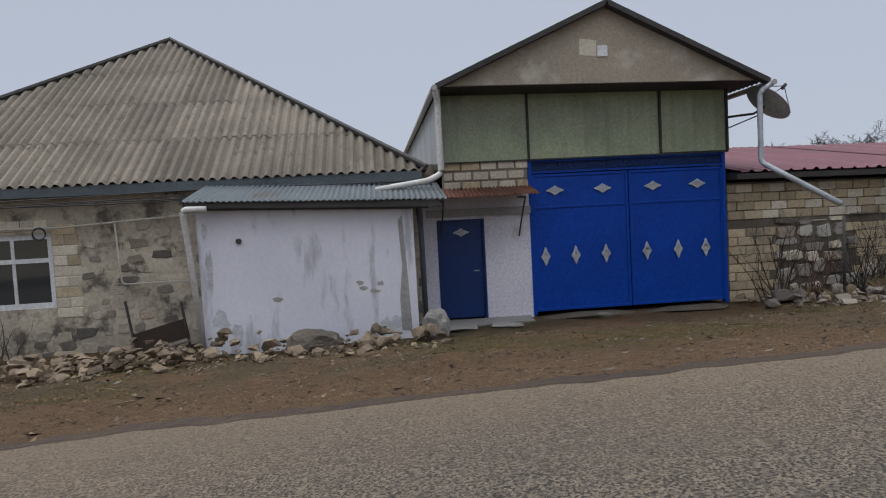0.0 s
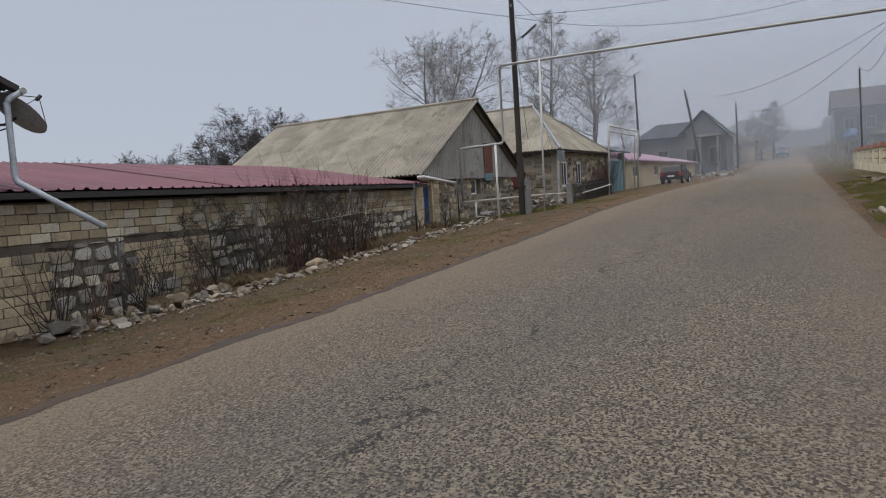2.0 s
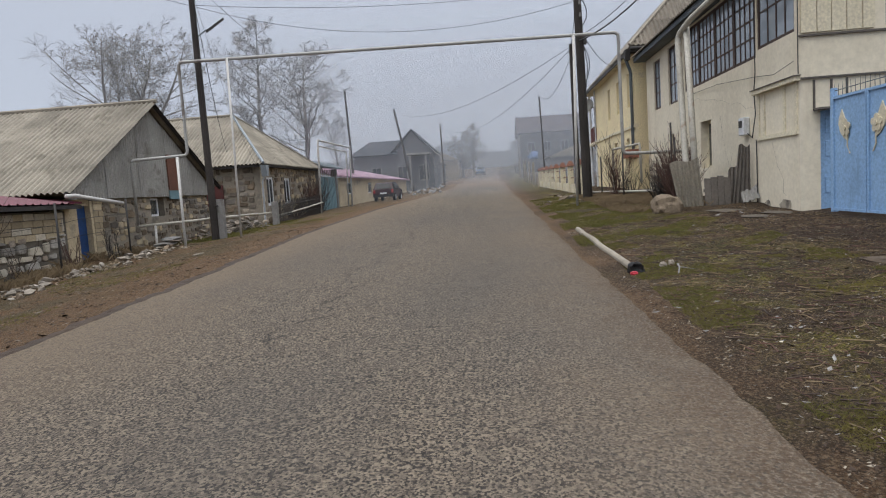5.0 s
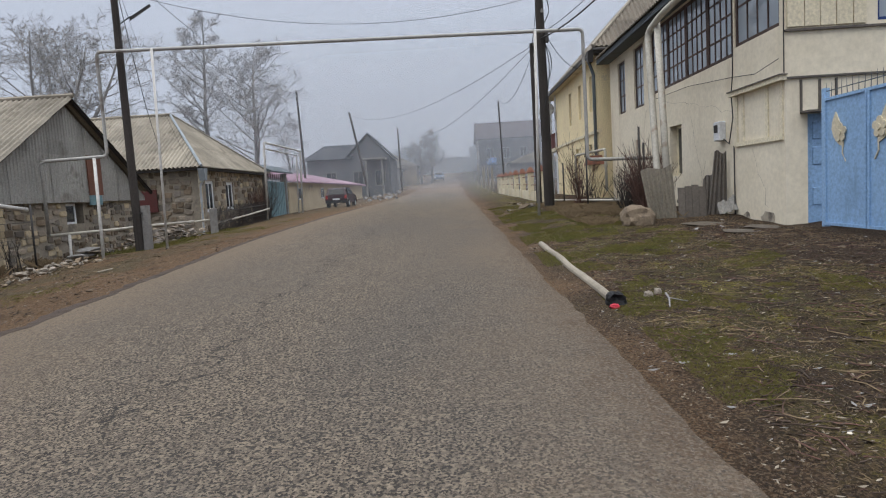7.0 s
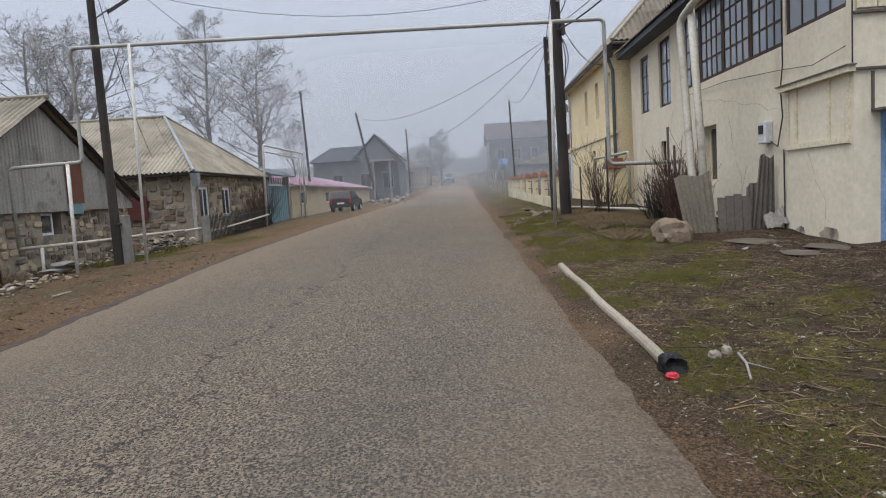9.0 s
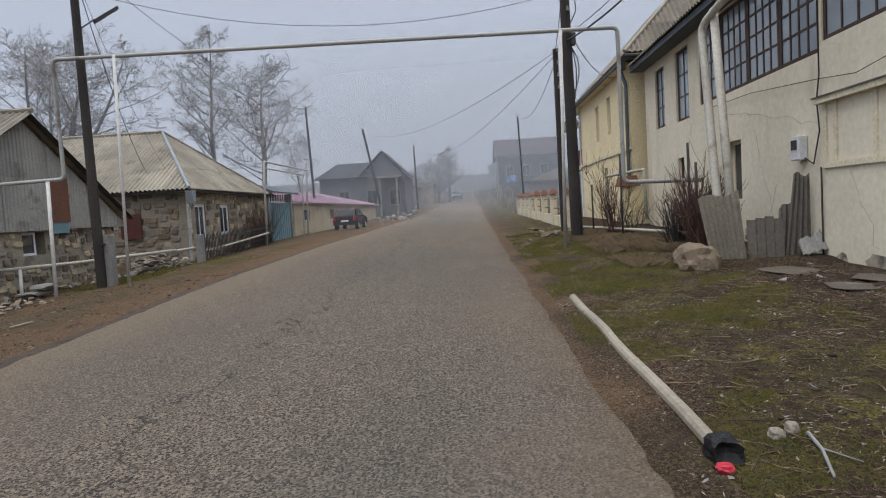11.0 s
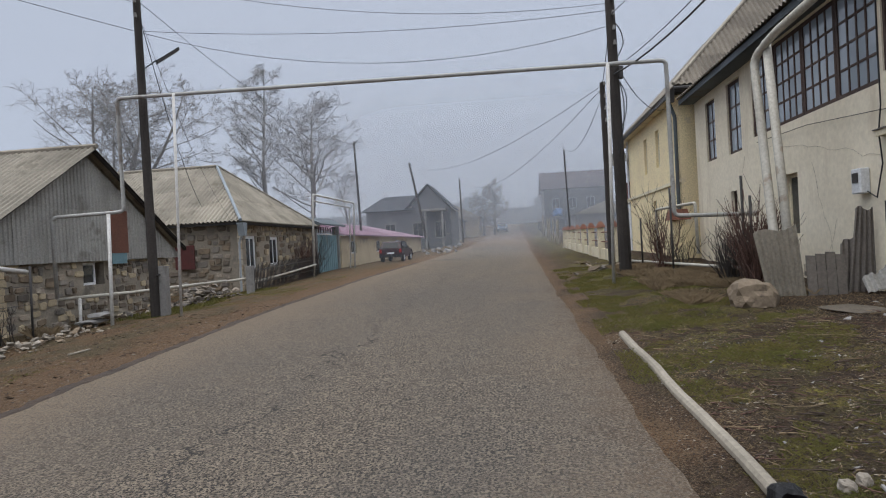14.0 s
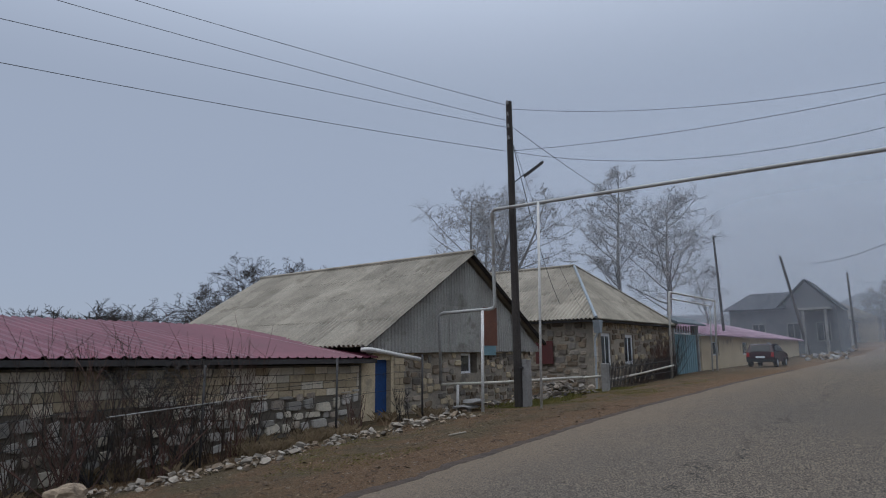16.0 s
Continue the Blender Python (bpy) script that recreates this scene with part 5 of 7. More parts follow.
prism(b, [(TX1 - 0.3, FY, 6.9), (TX1 - 0.3, TB, 6.9), (TX1 - 0.3, RY, RZ - 0.1)], (0.2, 0, 0))
part("gable_wall", b, grey_wood, th)
# blue yard gate beside the house
bg = root("yard_gate", (16.5, -6.5, 0.8), "pale blue metal yard gate with cream flower reliefs and spikes", "gate")
for k, (x0, x1) in enumerate(((17.32, 18.5), (16.1, 17.28), (14.88, 16.06), (13.66, 14.84))):
    zt = 3.16
    leaf = part("gate_leaf", box(bm_new(), x0, -6.56, 0.90, x1, -6.52, zt), sky_blue, bg)
    for a, c_, lo, hi in ((x0, x0 + 0.05, 0.88, zt), (x1 - 0.05, x1, 0.88, zt), (x0 + 0.05, x1 - 0.05, 0.88, 0.93), (x0 + 0.05, x1 - 0.05, zt - 0.05, zt)):
        part("frame_bar", box(bm_new(), a, -6.518, lo, c_, -6.49, hi), sky_blue, leaf)
    sg = -1 if k % 2 else 1
    xc, zc = (x0 + x1) / 2 + (0.12 if sg > 0 else 0.27), 2.51
    b = bm_new()
    prism(b, [(xc + sg * q[0], -6.519, zc + q[1]) for q in ((-0.08, -0.25), (0.06, -0.19), (0.19, -0.06), (0.25, 0.08), (0.23, 0.2), (0.13, 0.37), (0.05, 0.24), (-0.03, 0.1), (-0.08, -0.05))], (0, 0.02, 0))
    tube(b, [(xc - sg * 0.07, -6.505, zc - 0.2), (xc - sg * 0.06, -6.505, zc - 0.36), (xc - sg * 0.15, -6.505, zc - 0.5)], 0.013, 5)
    part("leaf_relief", b, cream_board, leaf, "cream leaf-shaped relief")
    b = bm_new()
    for t in range(5):
        a = t * 1.2566 + 0.3
        tube(b, [(xc - sg * 0.02 + 0.105 * math.cos(a), -6.50, zc + 0.105 * math.sin(a)), (xc - sg * 0.02 + 0.105 * math.cos(a), -6.478, zc + 0.105 * math.sin(a))], 0.068, 10)
    tube(b, [(xc - sg * 0.02, -6.50, zc), (xc - sg * 0.02, -6.462, zc)], 0.05, 10)
    part("flower_relief", b, cream_board, leaf, "cream flower relief")
for k in range(32):
    x = 13.7 + k * 0.155
    part("spike", tube(bm_new(), [(x, -6.54, 3.14), (x + 0.02 * math.sin(k), -6.54, 3.42)], 0.010, 4, 0.003), dull_metal, bg)
part("top_rail", tube(bm_new(), [(13.66, -6.54, 3.30), (18.5, -6.54, 3.28)], 0.008, 4), dull_metal, bg)
for x in (18.54, 13.6):
    part("gate_post", box(bm_new(), x - 0.045, -6.6, 0.6, x + 0.045, -6.5, 3.34), sky_blue, bg)
tagged(thing("yard_wall", holed(bm_new(), "y", -6.8, 0.25, -20, 13.55, -0.6, 2.6), cream_plaster, "plain plastered yard wall", "wall"), kind="structure")

# ---- yellow house further on ----
yh = root("yellow_house", (39.5, -5.9, 1.1), "yellow plastered two-storey house with a veranda", "house")
YX0, YX1, YF = 34.0, 44.6, -5.97
wins = [(34.9, 35.5, 5.0, 6.5), (37.3, 38.0, 4.95, 6.5), (39.8, 40.5, 4.9, 6.5), (35.3, 36.0, 2.0, 3.6), (38.3, 39.0, 2.0, 3.6)]
part("wall", holed(bm_new(), "y", YF - 0.4, 0.4, YX0, YX1, 0.6, 7.1, wins), yellow_plaster, yh)
b = bm_new()
box(b, YX0, -14, 0.6, YX0 + 0.4, YF - 0.4, 7.1)
box(b, YX1 - 0.4, -14, 0.6, YX1, YF - 0.4, 7.1)
box(b, YX0 + 0.4, -14, 0.6, YX1 - 0.4, -13.6, 7.1)
part("side_wall", b, yellow_plaster, yh)
part("string_course", box(bm_new(), YX0 - 0.04, YF, 4.0, YX1 + 0.04, YF + 0.06, 4.12), cream_board, yh)
for u0, u1, z0, z1 in wins:
    window(yh, "y", YF - 0.1, u0, u1, z0, z1, cream_board, sky_toned_glass, 1, 2, 0.08, -0.1)
b = bm_new()
box(b, YX0 - 0.1, YF + 0.34, 7.05, YX1 + 2.6, YF + 0.39, 7.2)
part("eaves_board", b, dark_trim, yh)
b = bm_new()
box(b, YX0 - 0.1, -14.5, 7.1, YX1 + 2.6, YF + 0.335, 7.15)
part("soffit", b, cream_board, yh)
# hipped roof, steep towards the street's near end
RX0, RX1, RE, RB = 33.5, YX1 + 2.6, YF + 0.24, -14.6
part("roof_core", prism(bm_new(), [(RX0 + 4.2, RE - 0.05, 7.38), (RX0 + 4.2, RB, 7.38), (RX0 + 4.2, (RE + RB) / 2, 11.9)], (RX1 - RX0 - 4.2, 0, 0)), asbestos, yh)
Lw, hw = math.hypot(4.2, 4.6), (RE - RB) / 2
sheets(yh, "roof_sheet", asbestos, (RX0, RB, 7.42), (0, 1, 0), (4.2, 0, 4.6), RE - RB, Lw, 0.2, 0.036, 1.1, 1.75, hi=lambda u: Lw * min(u, 2 * hw - u) / hw, n=6, seed=64)
part("hip_cap", tube(bm_new(), [(RX0, RE, 7.47), (RX0 + 4.2, (RE + RB) / 2, 12.06)], 0.07, 6), pale_asbestos, yh)
part("north_slope", prism(bm_new(), [(RX0, RE, 7.38), (RX0 + 4.2, (RE + RB) / 2, 11.96), (RX1, (RE + RB) / 2, 11.96), (RX1, RE, 7.38)], (0, 0, 0.04)), asbestos, yh)
part("gutter", tube(bm_new(), [(RX0 - 0.05, RE, 7.30), (RX0 - 0.05, RB, 7.30)], 0.07, 8), dark_trim, yh)
part("west_soffit", box(bm_new(), RX0, RB, 7.16, YX0 - 0.12, RE - 0.02, 7.24), dark_trim, yh)
part("rain_hopper", prism(bm_new(), [(33.5, YF + 0.2, 7.28), (33.95, YF + 0.2, 7.28), (33.85, YF + 0.2, 6.85), (33.62, YF + 0.2, 6.85)], (0, 0.22, 0)), dark_trim, yh)
part("downpipe", tube(bm_new(), bend([(34.2, YF + 0.3, 7.05), (34.1, YF + 0.1, 6.4), (34.15, YF + 0.1, 1.2)]), 0.07, 8), dull_metal, yh)
part("balcony_floor", box(bm_new(), YX1, -9, 3.9, YX1 + 2.4, YF + 0.1, 4.1), cream_board, yh)
for x in (YX1 + 0.2, YX1 + 2.3):
    part("veranda_post", tube(bm_new(), [(x, YF + 0.0, 0.8), (x, YF + 0.0, 7.1)], 0.08, 8), frame_white, yh)
part("railing", box(bm_new(), YX1, YF - 0.02, 4.1, YX1 + 2.4, YF + 0.02, 5.0), red_paint, yh)

# ---- gas pipe arch and frames ----
ga = pipe("gas_arch", [(26.95, 13.3, 1.22), (26.85, 13.25, 3.56), (27.50, 11.45, 3.66), (27.36, 11.38, 6.95), (26.80, -3.95, 6.58), (26.85, -3.98, 2.62), (26.8, -6.0, 2.56)], 0.055, pipe_grey, "overhead gas pipe arching across the road", rr=0.16)
pipe("gas_pipe", [(26.95, 13.3, 1.20), (28.1, 11.5, 1.26), (28.7, 11.3, 1.28), (33.5, 11.3, 1.24)], 0.05, pipe_cream, "low cream gas pipe along the roadside", rr=0.1)
pipe("pipe_support", [(26.74, 11.50, 0.0), (27.02, 11.62, 3.58)], 0.05, pipe_white, "white steel post under a gas pipe", "pipe posts")
pipe("pipe_support", [(26.74, 9.42, 0.4), (27.02, 9.45, 6.86)], 0.04, pipe_white, "tall white steel post under the overhead gas pipe", "pipe posts")
pipe("pipe_support", [(27.25, 12.85, 0.0), (27.25, 12.82, 1.2)], 0.045, pipe_white, "short white steel post under a gas pipe", "pipe posts")
pipe("pipe_support", [(27.1, -2.42, 0.7), (26.75, -2.5, 6.6)], 0.045, pipe_white, "tall white steel post under the overhead gas pipe", "pipe posts")
pipe("pipe_support", [(12.35, -4.42, 0.4), (12.35, -4.42, 7.6)], 0.055, pipe_cream, "tall grey-cream gas riser by the blue gate", "pipe posts")
pipe("gas_riser", [(12.45, -4.68, 7.6), (12.45, -4.68, 0.98), (11.6, -5.5, 0.95), (9.5, -6.9, 0.9)], 0.065, pipe_cream, "thick cream gas riser with an elbow at its foot", rr=0.3)
pipe("gas_riser", [(22.42, -4.80, 0.7), (22.95, -4.87, 2.4), (24.0, -5.06, 5.72), (23.3, -5.2, 6.0), (19.2, -5.62, 6.47)], 0.085, pipe_cream, "thick leaning cream gas riser before the house", rr=0.25)
pipe("gas_riser", [(22.28, -4.96, 0.7), (23.72, -5.22, 6.0)], 0.085, pipe_cream, "thick leaning cream gas riser before the house", rr=0.25)
pipe("gas_pipe", [(43.5, 11.1, 0.8), (43.7, 11.0, 5.3), (52.4, 11.0, 5.35), (52.2, 11.1, 0.9)], 0.06, pipe_white, "white gas pipe frame over the teal gate", rr=0.12)
pipe("gas_pipe", [(44.1, 11.2, 0.8), (44.2, 11.2, 5.0), (51.6, 11.1, 5.0), (51.5, 11.2, 0.9)], 0.04, pipe_white, "white gas pipe frame over the teal gate", rr=0.12)
pipe("gas_pipe", [(33.5, 11.3, 1.22), (36.0, 11.4, 1.22), (36.1, 11.3, 1.0)], 0.05, pipe_cream, "low cream gas pipe along the roadside", rr=0.1)


# ---- poles and wires ----
def utility_pole(foot, top, r, label):
    p = root("utility_pole", foot, label, "utility pole", "utility poles")
    f, t = V(foot), V(top)
    part("pole", tube(bm_new(), [f - V((0, 0, 0.4)), f * 0.5 + t * 0.5, t], r, 10, r * 0.72), old_wood, p)
    for k in range(4):
        for s in (-1, 1):
            z = t + (f - t).normalized() * (0.2 + 0.42 * k + (0.2 if s > 0 else 0))
            part("hook", tube(bm_new(), [z, z + V((0.16 * s, 0.05 * s, 0)), z + V((0.18 * s, 0.05 * s, 0.12))], 0.012, 5), dark_trim, p)
            part("insulator", tube(tube(bm_new(), [z + V((0.18 * s, 0.05 * s, 0.06)), z + V((0.18 * s, 0.05 * s, 0.12))], 0.045, 8), [z + V((0.18 * s, 0.05 * s, 0.12)), z + V((0.18 * s, 0.05 * s, 0.19))], 0.03, 8), concrete, p)
    return p


p1 = utility_pole((27.95, 10.9, 0.42), (27.75, 10.85, 10.75), 0.145, "dark tarred wooden utility pole with a street lamp arm")
b = bm_new()
tube(b, [(27.85, 10.87, 7.85), (28.25, 10.6, 8.25)], 0.022, 6)
part("lamp_arm", b, dull_metal, p1)
part("lamp_head", hexa(bm_new(), [(28.15, 10.50, 8.12), (28.25, 10.62, 8.10), (28.85, 10.22, 8.66), (28.76, 10.12, 8.68), (28.13, 10.52, 8.22), (28.23, 10.64, 8.20), (28.82, 10.24, 8.74), (28.73, 10.14, 8.76)]), dark_trim, p1, "dark street lamp head")
b = bm_new()
box(b, 27.95, 10.55, 0.2, 28.2, 10.8, 2.0, 0.011)
part("concrete_stub", b, concrete, p1, "concrete footing post strapped to the pole")
part("strap", tube(bm_new(), [(27.78, 10.72, 1.75), (28.24, 10.72, 1.75)], 0.03, 6), dark_trim, p1)
p2 = utility_pole((29.6, -3.15, 0.85), (29.05, -2.98, 9.12), 0.19, "dark tarred wooden utility pole leaning slightly")
for k, (dx, dz, ln) in enumerate(((-0.22, 7.2, 2.6), (-0.28, 6.9, 1.7), (0.2, 7.0, 1.3), (-0.2, 8.4, 1.0))):
    part("hanging_cable", tube(bm_new(), [(29.2 + 0.05 * math.sin(q * 1.7 + k), -3.05 + dx * math.sin(q / 7 * math.pi) - 0.03 * k, dz - ln * q / 7) for q in range(8)], 0.016, 5), wire_mat, p2, "slack black cable hanging along the pole")
part("junction_box", box(bm_new(), 28.98, -3.26, 6.75, 29.2, -3.14, 7.1, 0.011), dark_trim, p2, "small dark junction box")
p3 = utility_pole((33.5, -3.3, 1.0), (33.0, -3.2, 7.6), 0.125, "grey wooden utility pole")
p4 = utility_pole((62.0, 12.9, 1.2), (62.0, 13.2, 11.2), 0.11, "thin far wooden utility pole")
p5 = utility_pole((78.0, 9.6, 1.8), (77.0, 11.14, 11.1), 0.15, "leaning far utility pole")
p6 = utility_pole((92.0, 7.1, 2.2), (92.0, 7.2, 10.6), 0.13, "far wooden utility pole in mist")
p7 = utility_pole((60.0, -4.0, 1.5), (60.0, -3.8, 9.0), 0.07, "far wooden utility pole in mist")


def wire(p, q, sag=0.4, r=0.012):
    p, q = V(p), V(q)
    return thing("overhead_wire", tube(bm_new(), [p.lerp(q, s / 14) - V((0, 0, sag * 4 * (s / 14) * (1 - s / 14))) for s in range(15)], r, 4), wire_mat, "thin dark overhead wire between poles", "wire", "overhead wires")


for k, (z, z1) in enumerate(((10.6, 11.25), (10.05, 10.65), (9.8, 9.3), (8.95, 8.15))):
    wire((27.75 - 0.18, 10.9, z), (0.4, 20.0, z1 + 0.6), 0.35, 0.010)
for k, (z, z1, sag) in enumerate(((10.55, 8.95, 0.6), (9.05, 8.75, 0.32), (9.0, 8.3, 1.0))):
    wire((27.95, 10.85, z), (29.05, -2.95, z1), sag, 0.009)
wire((27.9, 10.85, 9.9), (62, 13.2, 10.9), 0.8)
wire((27.9, 10.85, 9.4), (37.5, 14.2, 4.5), 0.6)
wire((27.95, 10.8, 9.2), (36.6, 12.3, 3.6), 0.7, 0.006)
wire((29.05, -2.98, 8.7), (33.0, -3.2, 7.5), 0.15)
wire((33.0, -3.2, 7.5), (77, 11.14, 10.7), 1.4, 0.011)
wire((33.0, -3.2, 7.4), (92, 7.2, 10.3), 2.0, 0.011)
wire((33.0, -3.2, 7.2), (60, -3.8, 9.2), 1.0)
wire((29.15, -3.0, 6.9), (12.4, -4.5, 7.5), 0.75, 0.024)
wire((29.15, -3.0, 7.05), (12.4, -4.55, 7.55), 0.6, 0.012)
wire((29.1, -3.0, 7.4), (33.6, -5.4, 6.6), 0.5)
wire((29.05, -2.98, 8.95), (-6, -8, 9.2), 0.7)
wire((29.05, -2.98, 8.6), (-6, -8.4, 8.7), 0.7)


# ---- trees ----
def tree(name, foot, height, width, seed, label, limbs=15, start=0.3, r0=None, forks=0, fine=4, mat_=None, thin=0.009, rise=0.45, leanx=0.0):
    """A bare tree: a tapering stem, or forks of it, with limbs, branches and twigs, brought to that height."""
    rnd = random.Random(seed)
    t = root(name, foot, label, "tree", "bare trees")
    r0 = r0 or height * 0.016
    trunk, crown = bm_new(), bm_new()

    def line(p, d, length, n, wob, up):
        pts = [p]
        for k in range(n):
            d = (d + V((rnd.gauss(0, wob), rnd.gauss(0, wob), rnd.gauss(0, wob * 0.6) + up))).normalized()
            pts.append(pts[-1] + d * length / n)
        return pts, d

    def spray(pts, length, r, level):
        if level > fine:
            return
        count = {1: limbs, 2: rnd.randint(6, 8), 3: rnd.randint(5, 7), 4: rnd.randint(3, 4)}[level]
        n = len(pts) - 1
        for k in range(count):
            at = (start if level == 1 else 0.18) + (1 - (start if level == 1 else 0.18)) * (k + rnd.random()) / count
            i = min(n - 1, int(at * n))
            base = pts[i].lerp(pts[i + 1], at * n - i)
            axis = (pts[i + 1] - pts[i]).normalized()
            side = V((rnd.gauss(0, 1), rnd.gauss(0, 1), rnd.gauss(0, 0.35)))
            side = (side - axis * side.dot(axis)).normalized()
            d = (axis * rnd.uniform(0.4, 0.95) + side).normalized()
            if level == 1:
                ln = width * 0.5 * rnd.uniform(0.75, 1.15) * max(0.25, math.sin(math.pi * min(1.0, 0.25 + 0.7 * (at - start) / (1 - start))))
            else:
                ln = length * rnd.uniform(0.38, 0.72) * (1.1 - 0.5 * at)
            rr = max(thin, r * (1 - 0.6 * at) * rnd.uniform(0.26, 0.42))
            q, _ = line(base, d, ln, 4 if level < 3 else 2, 0.13, rise * (0.16 if level < 3 else 0.1))
            tube(crown, q, rr, 5 if level == 1 else 3, max(thin * 0.6, rr * 0.35), cap=False)
            spray(q, ln, rr, level + 1)

    o = V((0, 0, -0.3))
    if not forks:
        pts, _ = line(o, V((leanx, 0, 1)).normalized(), height, 9, 0.05, 0.03)
        tube(trunk, pts, r0, 8, r0 * 0.12, cap=False)
        spray(pts, height, r0, 1)
    else:
        pts, _ = line(o, V((leanx, 0, 1)).normalized(), height * 0.22, 3, 0.06, 0.03)
        tube(trunk, pts, r0, 8, r0 * 0.8, cap=False)
        for k in range(forks):
            an = 6.283 * (k + rnd.uniform(-0.2, 0.2)) / forks
            q, _ = line(pts[-1], V((math.cos(an) * 0.5, math.sin(an) * 0.5, 1)).normalized(), height * rnd.uniform(0.6, 0.8), 7, 0.08, 0.03)
            tube(crown, q, r0 * 0.62, 6, r0 * 0.1, cap=False)
            spray(q, height * 0.7, r0 * 0.62, 1)
    top = max(v.co.z for v in crown.verts)
    s = height / top
    for bm in (trunk, crown):
        for v in bm.verts:
            v.co = V((v.co.x, v.co.y, v.co.z * s)) + V(foot)
    part("trunk", trunk, mat_ or bark, t)
    part("crown", crown, mat_ or bark, t, "bare twiggy crown")
    return t


tree("bare_tree", (62, 20.9, 1.3), 17.6, 8.6, 3, "tall slender bare tree in mist", limbs=26, start=0.32, r0=0.27, rise=0.3, thin=0.014)
tree("bare_tree", (63, 17.2, 1.3), 15.6, 11.5, 4, "bare rounded tree in mist", limbs=28, start=0.28, r0=0.28, rise=0.4, thin=0.014)
tree("bare_tree", (55, 29.3, 1.5), 15.8, 10.0, 5, "broad bare forked tree in mist", limbs=10, start=0.22, r0=0.34, forks=5, rise=0.55, thin=0.013)
tree("bare_tree", (69, 15.6, 1.5), 9.0, 6.0, 8, "small bare tree in mist", limbs=14, r0=0.14)
tree("bare_tree", (112, 3.7, 3.6), 8.8, 6.0, 6, "bare tree by the far road", limbs=22, start=0.12, r0=0.2, thin=0.02)
tree("bare_tree", (113, 5.4, 3.6), 7.2, 5.5, 7, "bare tree by the far road", limbs=22, start=0.12, r0=0.2, thin=0.02)
for k, (x, y, h, w) in enumerate(((36, 34, 8.6, 7), (33.4, 35, 6.8, 6), (38.8, 35, 7.6, 7), (31, 34, 5.0, 5), (26, 34, 4.9, 5), (24, 34.5, 4.9, 5), (22.3, 33, 4.3, 5), (28.5, 35, 4.4, 5))):
    tree("fruit_tree", (x, y, ground_z(x, y)), h, w, 20 + k, "dark bare fruit tree behind the yard", limbs=9, start=0.25, r0=0.13, forks=3, mat_=old_wood, thin=0.012, rise=0.3)

# ---- far street ----
pb = root("pink_roofed_house", (64, 11.5, 1.0), "low limestone house under a faded pink metal roof", "house")
pa_, pq = V((53.0, 12.2, 0)), V((76.5, 10.2, 0))
du = (pq - pa_).normalized()
dn = V((-du.y, du.x, 0))
def pwall(s0, s1, z0, z1, d0, d1, bm):
    c = [pa_ + du * s0 + dn * d0, pa_ + du * s1 + dn * d0, pa_ + du * s1 + dn * d1, pa_ + du * s0 + dn * d1]
    return hexa(bm, [(p.x, p.y, z0) for p in c] + [(p.x, p.y, z1) for p in c])
b = bm_new()
for s0, s1, z0, z1 in ((0, 2, 0.5, 3.2), (2, 3.2, 0.5, 1.9), (3.2, 8, 0.5, 3.2), (8, 9.2, 0.5, 1.9), (9.2, 14, 0.5, 3.2), (14, 15.2, 0.5, 2.0), (15.2, 23.5, 0.5, 3.2), (2, 3.2, 2.8, 3.2), (8, 9.2, 2.8, 3.2), (14, 15.2, 2.85, 3.2)):
    pwall(s0, s1, z0, z1, 0, 0.4, b)
part("wall", b, limestone, pb)
for s0 in (2, 8, 14):
    w = part("window_frame", pwall(s0 + 0.02, s0 + 1.18, 1.92, 2.84, 0.08, 0.16, bm_new()), frame_white, pb)
    for k in (0, 1):
        part("pane", pwall(s0 + 0.12 + 0.52 * k, s0 + 0.56 + 0.52 * k, 2.0, 2.76, 0.06, 0.079, bm_new()), glass, w)
b = bm_new()
c = [pa_ + du * -0.3 + dn * -0.4, pa_ + du * 23.8 + dn * -0.4, pa_ + du * 23.8 + dn * 6, pa_ + du * -0.3 + dn * 6]
hexa(b, [(p.x, p.y, z) for p, z in zip(c, (3.2, 3.0, 4.5, 4.9))] + [(p.x, p.y, z + 0.1) for p, z in zip(c, (3.2, 3.0, 4.5, 4.9))])
part("roof", b, pink_metal, pb, "faded pink metal roof")
rb = bm_new()
for k in range(38):
    p, q = c[0].lerp(c[1], (k + 0.5) / 38), c[3].lerp(c[2], (k + 0.5) / 38)
    s = (k + 0.5) / 38
    tube(rb, [(p.x, p.y, 3.31 - 0.2 * s), (q.x, q.y, 5.01 - 0.4 * s)], 0.025, 4)
part("roof_rib", rb, pink_metal, pb)
for s in (-0.0, 23.2):
    part("end_wall", pwall(s, s + 0.3, 0.5, 3.2, 0.4, 5.8, bm_new()), limestone, pb)

g2 = root("teal_gate", (49.5, 12.1, 0.9), "teal metal gate with a small tiled canopy", "gate")
for x0, x1 in ((47.3, 49.4), (49.45, 51.6)):
    lf = part("gate_leaf", box(bm_new(), x0, 12.1, 0.85, x1, 12.15, 3.2), teal_paint, g2)
    b = bm_new()
    for q in range(5):
        box(b, x0 + 0.05 + q * 0.42, 12.07, 0.9, x0 + 0.12 + q * 0.42, 12.098, 3.15)
    part("rib", b, teal_paint, lf)
part("gate_canopy", hexa(bm_new(), [(46.9, 11.6, 3.75), (52.2, 11.6, 3.75), (52.2, 12.6, 3.9), (46.9, 12.6, 3.9), (46.9, 11.6, 3.85), (52.2, 11.6, 3.85), (52.2, 12.6, 4.3), (46.9, 12.6, 4.3)]), dull_metal, g2)
